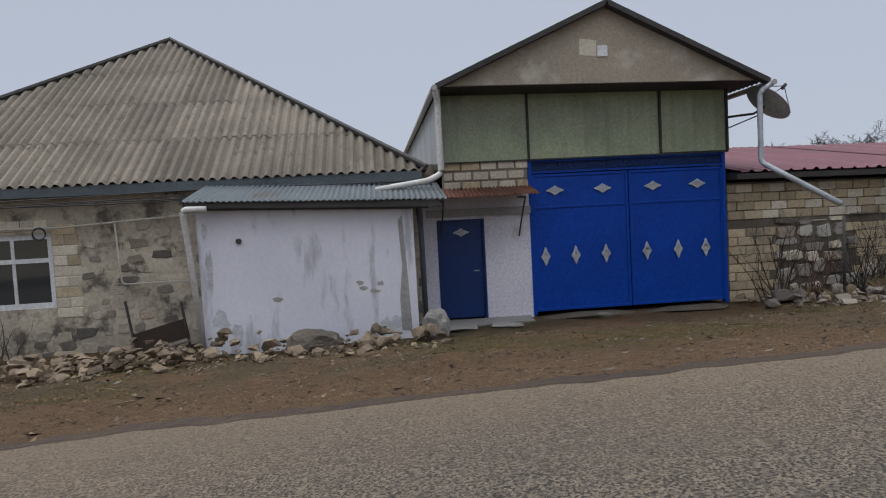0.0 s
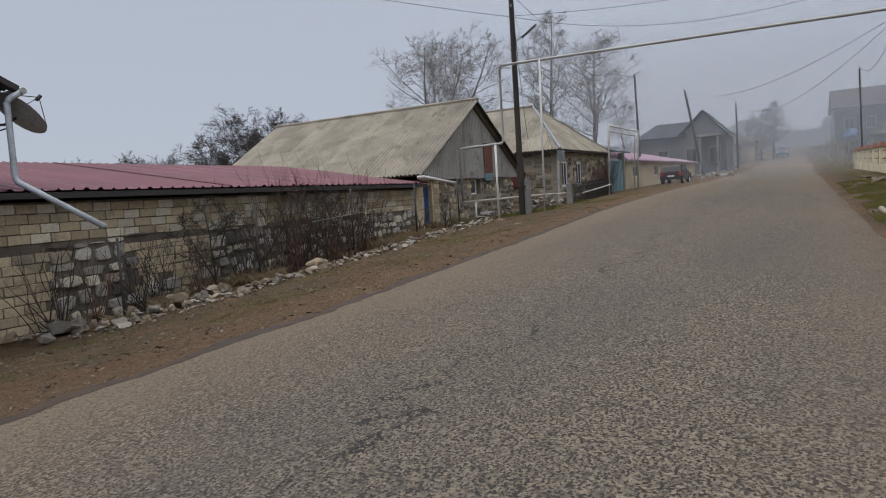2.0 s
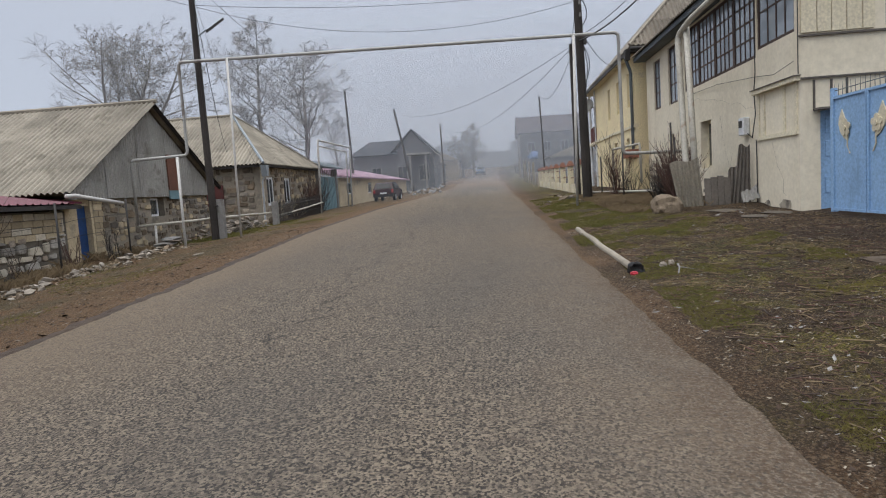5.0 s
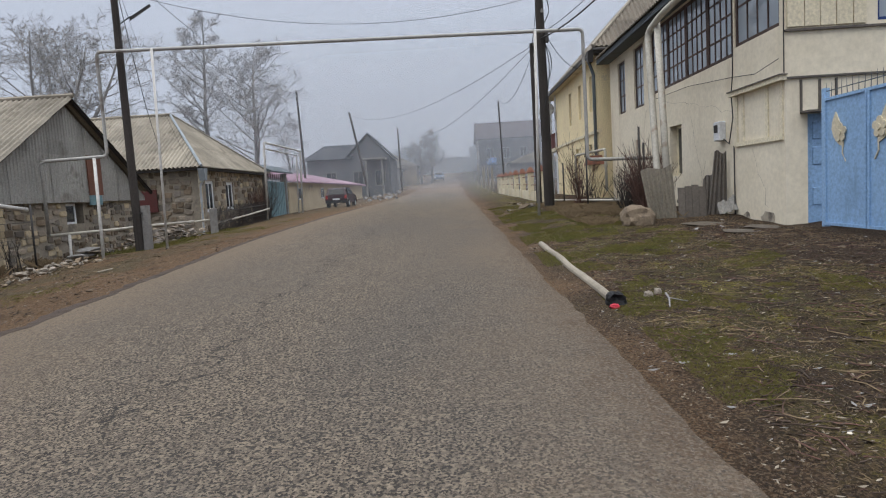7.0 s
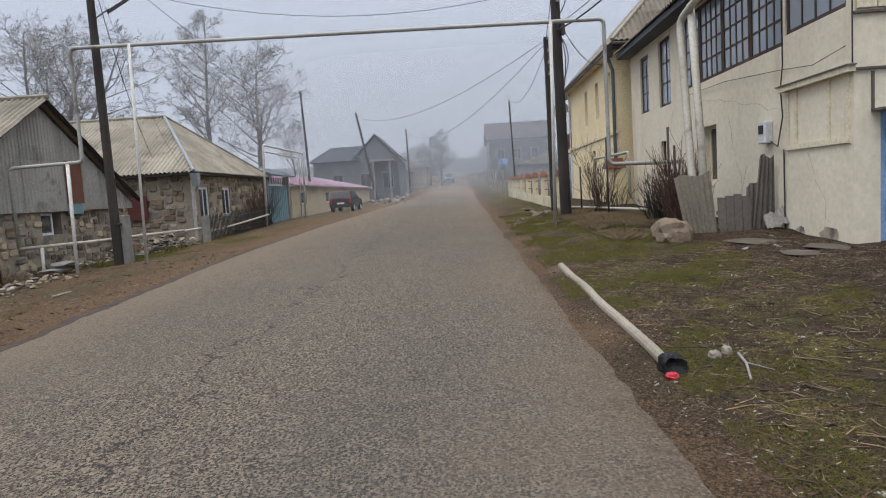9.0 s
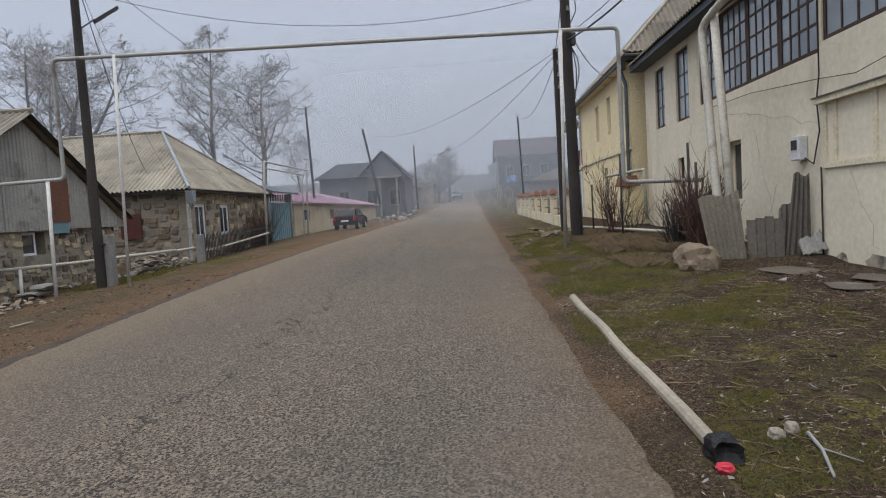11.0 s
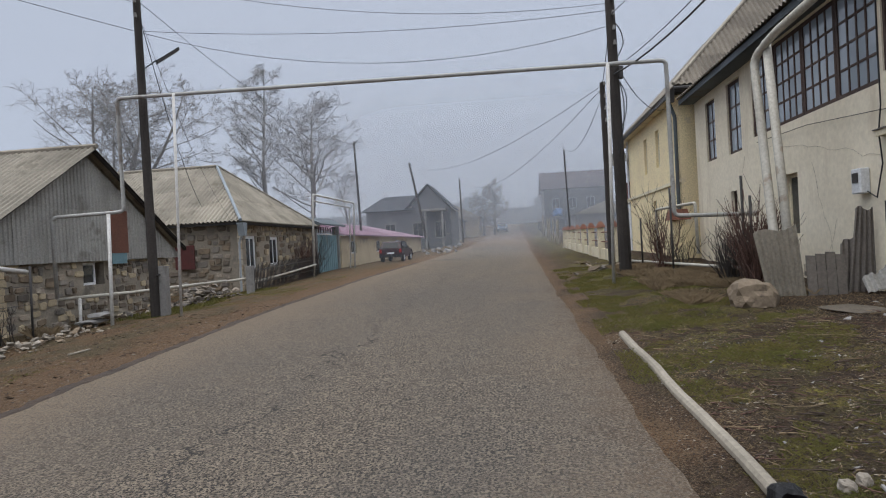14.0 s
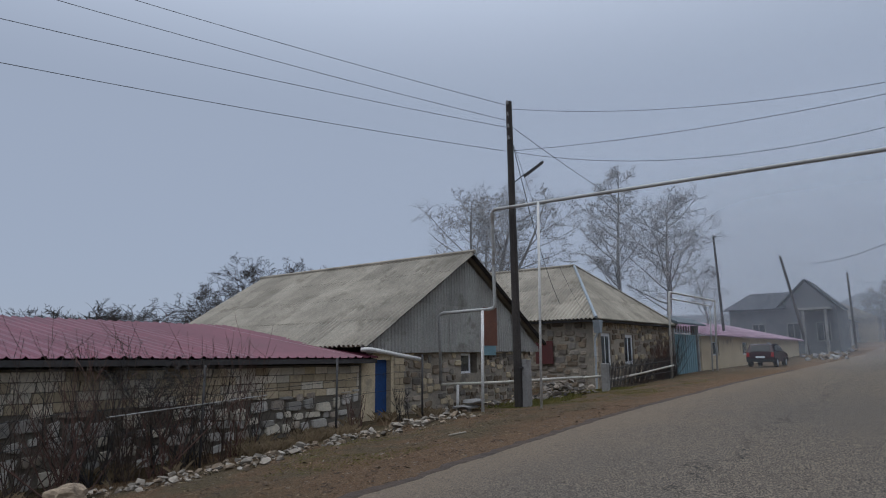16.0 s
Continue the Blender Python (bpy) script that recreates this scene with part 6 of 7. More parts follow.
for x in (47.1, 51.8):
    part("gate_post", box(bm_new(), x - 0.15, 12.0, 0.6, x + 0.15, 12.4, 3.8), concrete, g2)
b = bm_new()
for k in range(9):
    box(b, 47.3 + k * 0.5, 12.1, 3.3, 47.42 + k * 0.5, 12.14, 3.72)
part("fretwork", b, brown_wood, g2)

gr = root("grey_house", (85, 12, 1.9), "grey house with a dark gabled roof in mist", "house")
fx = 80.0
b = bm_new()
box(b, fx, 7.3, 1.0, fx + 9, 16.8, 6.2)
prism(b, [(fx - 0.05, 7.3, 6.2), (fx - 0.05, 12.2, 6.2), (fx - 0.05, 9.7, 8.75)], (5, 0, 0))
part("wall", b, grey_render, gr)
b = bm_new()
prism(b, [(fx - 0.5, 17.3, 6.15), (fx - 0.5, 11.5, 6.15), (fx + 2.5, 11.5, 7.9), (fx + 2.5, 15.2, 7.9)], (0, 0, 0.12))
prism(b, [(fx - 0.4, 6.9, 6.1), (fx - 0.4, 9.7, 8.9), (fx + 6, 9.7, 8.9), (fx + 6, 6.9, 6.1)], (0, 0, 0.14))
prism(b, [(fx - 0.4, 12.5, 6.1), (fx - 0.4, 9.7, 8.9), (fx + 6, 9.7, 8.9), (fx + 6, 12.5, 6.1)], (0, 0, 0.14))
prism(b, [(fx + 2.5, 15.2, 7.9), (fx + 2.5, 9.5, 7.9), (fx + 9, 9.5, 6.2), (fx + 9, 17, 6.2)], (0, 0, 0.1))
part("roof", b, dark_slate, gr)
for y in (8.0, 9.8):
    part("porch_post", tube(bm_new(), [(fx - 2.2, y, 1.6), (fx - 2.2, y, 5.9)], 0.12, 8), concrete, gr)
part("porch_beam", box(bm_new(), fx - 2.4, 7.6, 5.9, fx, 10.2, 6.1), concrete, gr)
for u in (7.9, 10.4, 13.5):
    window(gr, "x", fx - 0.12, u, u + 1.2, 3.0, 4.8, concrete, glass, 2, 1, 0.08, 0.1)

fh = root("far_house", (124, -9.5, 5), "two-storey far house with a dark red roof in mist", "house")
b = bm_new()
box(b, 120, -15.5, 3, 132, -4.6, 10.6)
part("wall", b, concrete, fh)
b = bm_new()
prism(b, [(119.4, -16, 10.5), (119.4, -4.1, 10.5), (124, -4.1, 13.7), (124, -16, 13.7)], (0, 0, 0.15))
prism(b, [(124, -16, 13.7), (124, -4.1, 13.7), (132, -4.1, 10.5), (132, -16, 10.5)], (0, 0, 0.15))
part("roof", b, brown_roof, fh)
for y in (-7.2, -10.0, -13.0):
    window(fh, "x", 119.9, y, y + 1.3, 7.2, 9.0, frame_white, glass, 2, 1, 0.1, 0.1)
for k, (x, y, w, h) in enumerate(((98, 11.5, 7, 4.6), (108, 9.5, 7, 5.0), (146, 10, 9, 6), (150, -10, 12, 7), (100, -12, 8, 4.2))):
    z = ground_z(x, y)
    o = root("village_house", (x, y, z), "small distant village house in mist", "house", "distant houses")
    part("wall", box(bm_new(), x, y - w / 2, z - 0.5, x + 9, y + w / 2, z + h * 0.62), (concrete, limestone)[k % 2], o)
    part("roof", prism(bm_new(), [(x - 0.4, y - w / 2 - 0.4, z + h * 0.6), (x - 0.4, y + w / 2 + 0.4, z + h * 0.6), (x - 0.4, y, z + h)], (9.8, 0, 0)), (dull_metal, pale_asbestos, pink_metal)[k % 3], o)


# ---- cars ----
def car(at, paint, label, yaw=0.0, wagon=True):
    """A small hatchback that points along +x from its rear at x = 0."""
    c = root("car", at, label, "car", "parked cars")
    prof = [(0.02, 0.32), (0.0, 0.62), (0.05, 0.92), (0.32, 1.38), (0.75, 1.45), (1.9, 1.44), (2.55, 0.98), (3.45, 0.84), (3.68, 0.62), (3.7, 0.32)]
    mt = Matrix.Translation(at) @ Matrix.Rotation(yaw, 4, "Z")

    def put(x, y, z):
        return mt @ V((x, y, z))
    b = bm_new()
    rows_ = []
    for s, w in ((-1, 0.80), (-0.97, 0.83), (0.97, 0.83), (1, 0.80)):
        rows_.append([b.verts.new(put(x, (w if abs(s) < 1 else w - 0.03) * (1 if s > 0 else -1) * (0.80 if z > 1.2 else (0.97 if z > 0.85 else 1.0)), z)) for x, z in prof])
    for r0, r1 in zip(rows_, rows_[1:]):
        for k in range(len(prof)):
            j = (k + 1) % len(prof)
            b.faces.new((r0[k], r0[j], r1[j], r1[k]))
    b.faces.new(rows_[0][::-1])
    b.faces.new(rows_[-1])
    bmesh.ops.recalc_face_normals(b, faces=b.faces)
    body = part("body", b, paint, c)

    def quad(name, pts, off, material):
        bb = bm_new()
        prism(bb, [put(*p) for p in pts], mt.to_3x3() @ V(off))
        part(name, bb, material, body)
    quad("rear_window", [(0.075, -0.58, 0.96), (0.075, 0.58, 0.96), (0.285, 0.53, 1.33), (0.285, -0.53, 1.33)], (-0.03, 0, 0.02), car_glass)
    quad("windscreen", [(2.50, -0.6, 1.02), (2.50, 0.6, 1.02), (1.96, 0.56, 1.40), (1.96, -0.56, 1.40)], (0.03, 0, 0.03), car_glass)
    for s in (-1, 1):
        quad("side_window", [(0.5, s * 0.775, 0.97), (2.35, s * 0.775, 0.97), (1.85, s * 0.675, 1.36), (0.62, s * 0.675, 1.36)], (0, s * 0.03, 0.01), car_glass)
        quad("tail_lamp", [(0.0, s * 0.62, 0.64), (0.0, s * 0.80, 0.64), (0.02, s * 0.79, 0.90), (0.02, s * 0.64, 0.90)], (-0.03, 0, 0), lamp_red)
        quad("headlight", [(3.66, s * 0.5, 0.6), (3.66, s * 0.78, 0.6), (3.6, s * 0.78, 0.74), (3.6, s * 0.5, 0.74)], (0.05, 0, 0), frame_white)
        for x in (0.62, 2.95):
            w = part("wheel", tube(bm_new(), [put(x, s * 0.64, 0.29), put(x, s * 0.84, 0.29)], 0.29, 16), rubber, c)
            part("rim", tube(bm_new(), [put(x, s * 0.80, 0.29), put(x, s * 0.855, 0.29)], 0.18, 12), silver, w)
    quad("bumper", [(-0.03, -0.8, 0.34), (-0.03, 0.8, 0.34), (-0.03, 0.8, 0.52), (-0.03, -0.8, 0.52)], (0.06, 0, 0), rubber)
    quad("number_plate", [(-0.035, -0.26, 0.56), (-0.035, 0.26, 0.56), (-0.03, 0.26, 0.67), (-0.03, -0.26, 0.67)], (-0.01, 0, 0), frame_white)
    return c


car((54.2, 9.0, ground_z(56, 9.0) + 0.02), maroon_car, "dark maroon hatchback parked on the verge", radians(-2))
car((118.5, 2.6, ground_z(117, 2.6) + 0.03), blue_car, "blue car standing on the far unpaved road", radians(180))

# ---- roadside debris on the south side ----
tb = root("fallen_beam", (16.5, -1.75, 0.6), "long pale painted post lying on the grass verge", "post")
b = bm_new()
p, q = V((19.9, -1.50, 0.69)), V((14.22, -1.555, 0.495))
tube(b, [p.lerp(q, k / 10) + V((0, 0.013 * math.sin(k * 1.3), 0.006 * math.sin(k * 2.1))) for k in range(11)], 0.06, 10, 0.055)
part("shaft", b, beam_paint, tb)
rn = random.Random(3)
black_plastic = M("black_plastic", (0.007, 0.007, 0.008), (0.012, 0.012, 0.013), 0.65, bump=0.6, bump_scale=14, spec=0.25)
cap = rock(5.7, (14.03, -1.555, 0.51), 0.40, 0.24, 0.24)
for v in cap.verts:
    d = V((13.84, -1.54, 0.56)) - v.co
    if d.length < 0.13:
        v.co += V((1, 0, -0.1)) * (0.13 - d.length) * 1.3
part("wrapped_end", cap, black_plastic, tb, "crumpled black plastic wrapped over the end")
thing("red_wrapper", rock(9.2, (13.84, -1.49, 0.485), 0.12, 0.12, 0.07), red_plastic, "crumpled red plastic wrapper by the post", "litter")
thing("boulder", rock(4.2, (21.5, -3.95, 0.98), 1.05, 0.85, 0.72), rubble_stone, "pale boulder on the grass", "boulder")


def corrugated_piece(name, corners, waves, amp, material, label):
    """A loose corrugated sheet spanned by four corners: foot left, foot right, top right, top left."""
    a, b_, c_, d_ = [V(p) for p in corners]
    nrm = (b_ - a).cross(d_ - a).normalized()
    bm = bm_new()
    prev = None
    n = waves * 5
    for k in range(n + 1):
        s = k / n
        h = nrm * amp * math.sin(2 * math.pi * waves * s)
        p, q = a.lerp(b_, s) + h, d_.lerp(c_, s) + h + V((0, 0, 0.04 * math.sin(7 * s)))
        cur = [bm.verts.new(x) for x in (p, q, q - nrm * 0.01, p - nrm * 0.01)]
        if prev:
            for e in range(4):
                bm.faces.new((prev[e], cur[e], cur[(e + 1) % 4], prev[(e + 1) % 4]))
        prev = cur
    bmesh.ops.recalc_face_normals(bm, faces=bm.faces)
    return thing(name, bm, material, label, "sheet", "propped sheets")


corrugated_piece("roofing_sheet", ((22.05, -4.45, 0.76), (21.95, -5.04, 0.76), (22.0, -4.92, 2.20), (22.05, -4.20, 2.10)), 7, 0.026, pale_asbestos, "grey corrugated asbestos sheet propped upright as fencing")
corrugated_piece("roofing_sheet", ((22.1, -5.78, 0.80), (22.05, -6.24, 0.85), (22.1, -6.26, 2.44), (22.15, -6.0, 2.46)), 4, 0.026, grey_wood, "tall broken dark corrugated sheet standing upright")
corrugated_piece("roofing_sheet", ((22.15, -5.66, 0.80), (22.15, -5.98, 0.80), (22.2, -6.02, 2.02), (22.2, -5.74, 1.82)), 3, 0.026, grey_wood, "short broken dark corrugated sheet standing upright")
corrugated_piece("roofing_sheet", ((21.7, -5.92, 0.98), (21.6, -6.30, 1.10), (21.9, -6.32, 1.42), (21.95, -5.95, 1.20)), 3, 0.026, grey_cladding, "piece of grey corrugated sheet lying aslant")
wd = root("board_panel", (22.0, -5.4, 0.8), "low panel of dark weathered boards", "boards")
for k in range(4):
    y0, y1 = -5.07 - 0.165 * k, -5.07 - 0.165 * k - 0.155
    zt = 1.66 + 0.025 * (k % 3)
    part("board", hexa(bm_new(), [(21.95, y0, 0.72), (21.95, y1, 0.72), (21.98, y1, 0.72), (21.98, y0, 0.72), (22.02, y0, zt), (22.02, y1, zt - 0.01), (22.05, y1, zt - 0.01), (22.05, y0, zt)]), grey_wood, wd)
part("batten", box(bm_new(), 22.0, -5.74, 1.3, 22.06, -5.05, 1.38), grey_wood, wd)
for k, (x, y, sx, sy) in enumerate(((20.3, -5.0, 1.3, 0.9), (19.2, -5.7, 1.4, 0.8), (18.7, -5.0, 0.9, 0.7))):
    l_ = lump(random.Random(70 + k), sx, sy, 0.05, 2)
    bmesh.ops.translate(l_, verts=l_.verts, vec=V((x, y, ground_z(x, y) + 0.01)))
    thing("paving_slab", l_, dirty_concrete, "cracked dirty concrete slab before the house", "slab", "slabs")
# front-garden fence with low posts beyond the pole
for k in range(8):
    x = 35.0 + 3.7 * k
    o = root("fence_pillar", (x, -3.6, ground_z(x, -3.6)), "short cream fence pillar with a red tiled cap", "pillar", "fence pillars")
    z = ground_z(x, -3.6)
    part("shaft", box(bm_new(), x - 0.14, -3.74, z - 0.2, x + 0.14, -3.46, z + 1.35, 0.02), cream_board, o)
    part("cap", hexa(bm_new(), [(x - 0.22, -3.82, z + 1.35), (x + 0.22, -3.82, z + 1.35), (x + 0.22, -3.38, z + 1.35), (x - 0.22, -3.38, z + 1.35), (x - 0.06, -3.66, z + 1.62), (x + 0.06, -3.66, z + 1.62), (x + 0.06, -3.54, z + 1.62), (x - 0.06, -3.54, z + 1.62)]), rust_metal, o)
for k in range(7):
    x = 35.2 + 3.7 * k
    z = ground_z(x + 1.8, -3.6)
    part_ = root("garden_fence", (x + 1.8, -3.6, z), "low cream fence wall with iron rails", "fence", "fence panels")
    part("plinth", box(bm_new(), x, -3.66, z - 0.3, x + 3.3, -3.54, z + 0.45), cream_board, part_)
    for q in (0.75, 1.15):
        part("rail", tube(bm_new(), [(x - 0.02, -3.6, z + q), (x + 3.3, -3.6, z + q)], 0.025, 5), rust_metal, part_)

# ---- mist ----
for k, (x, a) in enumerate(((48.5, 0.06), (60, 0.05), (70, 0.04), (78.3, 0.04), (92.5, 0.14), (104, 0.10), (111, 0.08), (119, 0.10), (137, 0.55))):
    bm = bm_new()
    vv = [bm.verts.new(p) for p in ((x, -70, -4), (x, 70, -4), (x, 70, 50), (x, -70, 50))]
    bm.faces.new(vv)
    tagged(mesh_ob("mist_bank", bm, fog_material("mist", a)), "thin drifting mist across the far street", "mist", kind="structure")


# ---- stonework of the courtyard wall ----
def patch(u, z):
    """Where the lower wall is coursed block rather than rubble."""
    return u < 8.95 or (10.9 < u < 13.2 and z < 1.2 and z > -0.1 + 0.3 * math.sin(u * 5))


top_z = lambda u: 2.04 - 0.0089 * (u - 7.82)
blocks(cw, "y", 13.7, 7.86, 23.5, 1.22, 4, [limestone, limestone, pale_block], 71, 0.41, 0.20, slope=-0.0089, depth=0.03)
blocks(cw, "y", 13.7, 7.86, 13.3, -0.78, 9, [limestone], 72, 0.41, 0.20, keep=patch, depth=0.03)
stones(cw, "y", 13.7, 8.95, 23.5, lambda u: wz(u) - 0.1, lambda u: 1.2 + 0.06 * math.sin(u * 3), [wall_stone, wall_stone, pale_block, wall_stone, field_stone], 73, 0.42, 0.09, keep=lambda u, z: not patch(u, z), fill=0.98, rough=0.7)


# ---- loose stone ----
def stone_bank(name, label, count, place, seed, mats, smin, smax):
    """Loose stones heaped along a line; place(s, r) gives x, y and the height above the ground of the heap."""
    rnd = random.Random(seed)
    o = root(name, (*place(0.5, rnd)[:2], 0), label, "stones")
    shapes = []
    for k in range(14):
        bm = lump(rnd, 1.0, rnd.uniform(0.6, 1.0), rnd.uniform(0.4, 0.75), 1)
        me = bpy.data.meshes.new("stone")
        bm.to_mesh(me)
        bm.free()
        me.materials.append(mats[k % len(mats)])
        shapes.append(me)
    for k in range(count):
        x, y, dz = place(rnd.random(), rnd)
        s = smin + (smax - smin) * rnd.random() ** 2.2
        ob = new("stone", rnd.choice(shapes))
        ob.parent = o
        ob.matrix_parent_inverse = o.matrix_basis.inverted()
        ob.matrix_basis = Matrix.Translation((x, y, ground_h(x, y) + dz + s * 0.12)) @ Euler((rnd.uniform(-0.35, 0.35), rnd.uniform(-0.35, 0.35), rnd.uniform(0, 6.3))).to_matrix().to_4x4() @ Matrix.Diagonal((s, s, s, 1))
    return o


def west(s, r):
    x = -9.5 + 10.6 * s
    y0 = 11.15 if x > -3.3 else 11.5 - 0.22 * (-3.3 - x)
    off = abs(r.gauss(0, 0.75))
    return x, y0 - off + 0.1, max(0.0, 0.42 - 0.40 * off) * r.uniform(0.0, 1.0) * (1.0 if x < -2 else 0.7)


stone_bank("rubble_bank", "bank of broken pale stones along the house front", 290, west, 81, [rubble_stone], 0.10, 0.42)
stone_bank("rubble_bank", "heap of broken brown stones below the house wall", 280, lambda s, r: (-9.5 + 6.6 * s, 11.2 - abs(r.gauss(0, 0.7)) + 0.1, 0.3 * r.random()), 80, [rubble_stone], 0.08, 0.34)
stone_bank("rubble_bank", "small broken stones scattered before the shed", 240, lambda s, r: (-9 + 10.2 * s, 10.6 - abs(r.gauss(0, 0.45)), 0.0), 82, [rubble_stone], 0.04, 0.14)


def east(s, r):
    x = 8.3 + 17.4 * s
    y0 = 11.75 - 0.45 * min(1.0, (x - 8.3) / 3) + 0.05 * math.sin(x)
    off = r.gauss(0, 0.32)
    return x, y0 + off, max(0.0, 0.14 - 0.3 * abs(off)) * r.uniform(0, 1)


stone_bank("stone_row", "low row of rough pale stones edging the verge", 295, east, 83, [row_stone, rubble_stone, row_stone], 0.09, 0.34)
stone_bank("stone_row", "small rough stones edging the verge", 295, east, 183, [rubble_stone, row_stone], 0.06, 0.24)
stone_bank("stone_row", "broken bits of stone between the edging stones", 290, east, 283, [row_stone, rubble_stone], 0.05, 0.16)
stone_bank("stone_row", "bigger rough stones at the wall foot by the gate", 64, lambda s, r: (8.0 + 4.2 * s, 12.9 - 0.7 * s + r.gauss(0, 0.3), 0.12 * r.random()), 84, [rubble_stone, dark_stone, dark_stone], 0.2, 0.6)
stone_bank("stone_heap", "heap of dark building stones beside the cottage", 130, lambda s, r: (31.4 + 3.2 * s + r.gauss(0, 0.2), 12.1 + r.gauss(0, 0.45), max(0.0, 0.75 - abs(s - 0.5) * 1.4) * r.random()), 85, [dark_stone, field_stone], 0.15, 0.5)
stone_bank("fallen_stones", "fallen stones at the foot of the barn wall", 60, lambda s, r: (25.3 + 7 * s, 12.9 + r.gauss(0, 0.3), 0.0), 86, [dark_stone, field_stone], 0.12, 0.5)
stone_bank("yard_stones", "small stones trodden into the yard", 70, lambda s, r: (10 + 11 * s, -5.4 + r.gauss(0, 1.0), -0.03), 87, [rubble_stone, concrete], 0.04, 0.16)
stone_bank("far_rubble", "rubble and rocks along the far verge", 90, lambda s, r: (66 + 22 * s, 7.4 + r.gauss(0, 0.7), 0.1 * r.random()), 88, [rubble_stone, concrete], 0.2, 0.9)
stone_bank("verge_stones", "stones in the grass by the fence", 30, lambda s, r: (28 + 9 * s, -2.7 + r.gauss(0, 0.4), 0.0), 89, [rubble_stone, dark_stone], 0.1, 0.5)
thing("boulder", rock(1.5, (-1.2, 11.15, -0.42), 1.1, 0.7, 0.52), field_stone, "large grey boulder against the white shed", "boulder")
thing("pale_stone", rock(7.5, (0.95, 11.3, -0.30), 0.5, 0.4, 0.66), concrete, "whitewashed stone at the shed corner", "boulder")
thing("boulder", rock(3.1, (14.6, 11.35, ground_z(14.6, 11.35) + 0.12), 0.7, 0.5, 0.42), rubble_stone, "brown boulder in the row of stones", "boulder")
for k, (x, y) in enumerate(((27.4, 12.6), (27.7, 12.5))):
    bs = lump(random.Random(30 + k), 1.2, 0.7, 0.2, 2)
    bmesh.ops.translate(bs, verts=bs.verts, vec=V((x, y, ground_z(x, y) + 0.12 + 0.16 * k)))
    thing("paving_slab", bs, concrete, "flat grey slab stacked by the barn", "slab", "slabs")


# ---- shrubs, weeds and grass ----
def shrub(x, y, h, n, seed, mat_, label, spread=0.45, name="shrub"):
    rnd = random.Random(seed)
    bm = bm_new()
    z = ground_z(x, y) - 0.05
    for k in range(n):
        p = V((x + rnd.gauss(0, spread * 0.4), y + rnd.gauss(0, spread * 0.22), z))
        d = V((rnd.gauss(0, spread), rnd.gauss(0, spread * 0.6), 1)).normalized()
        hh_ = h * rnd.uniform(0.5, 1.0)
        pts = [p]
        for s in range(4):
            d = (d + V((rnd.gauss(0, 0.12), rnd.gauss(0, 0.12), 0.05))).normalized()
            pts.append(pts[-1] + d * hh_ / 4)
        tube(bm, pts, 0.014 * rnd.uniform(0.6, 1.25), 4, 0.004, cap=False)
        for s in range(rnd.randint(2, 5)):
            i = rnd.randint(1, 3)
            q = pts[i].lerp(pts[i + 1], rnd.random())
            e = (d + V((rnd.gauss(0, 0.6), rnd.gauss(0, 0.6), rnd.gauss(0.2, 0.3)))).normalized()
            m_ = q + e * hh_ * rnd.uniform(0.1, 0.22)
            tube(bm, [q, m_, m_ + (e + V((0, 0, 0.4))).normalized() * hh_ * rnd.uniform(0.06, 0.16)], 0.006, 3, 0.003, cap=False)
    return thing(name, bm, mat_, label, "shrub", "bare shrubs")


spots = ((8.8, 13.3, 1.9, 48), (9.5, 13.2, 1.7, 30), (10.6, 13.0, 1.7, 60), (11.2, 12.9, 1.9, 26), (12.0, 12.8, 1.7, 34), (13.4, 12.8, 2.3, 40), (14.3, 12.7, 2.5, 60), (15.0, 12.5, 2.2, 60), (15.6, 12.9, 2.4, 60), (16.2, 12.8, 2.6, 60), (16.8, 12.5, 2.0, 50), (17.4, 12.7, 2.5, 60), (18.1, 12.6, 2.0, 40), (18.6, 12.8, 2.4, 40), (19.4, 12.8, 1.7, 30), (20.4, 12.9, 1.3, 20), (22.6, 12.9, 1.2, 26), (24.3, 12.7, 1.2, 26), (-7.3, 12.9, 1.1, 14))
for k, (x, y, h, n) in enumerate(spots):
    shrub(x, y, h * (1.25 if 13 < x < 19 else 1.0), max(9, n * 2 // 5), 100 + k, (twig, red_twig, old_wood)[k % 3], "bare brown shrub against the stone wall", 0.42)
for k, x in enumerate((12.6, 16.9)):
    tree("young_tree", (x, 12.9, ground_z(x, 12.9)), 2.4, 1.7, 130 + k, "dark bare sapling by the courtyard wall", limbs=8, start=0.15, r0=0.04, forks=3, fine=3, mat_=old_wood, thin=0.005)
for k, (x, y, h, n) in enumerate(((23.6, -4.8, 1.9, 110), (24.2, -5.0, 1.7, 100), (24.8, -4.7, 1.3, 80), (29.8, -4.3, 2.6, 26), (31.3, -4.6, 2.4, 24), (28.9, -4.6, 1.3, 20), (43.2, 11.6, 2.4, 50), (44.6, 11.7, 2.2, 50), (45.8, 11.7, 2.5, 40), (40.5, 11.7, 1.2, 30))):
    shrub(x, y, h, n, 150 + k, (red_twig, twig, old_wood)[k % 3], "bare tangled shrub in the front garden", 0.42)


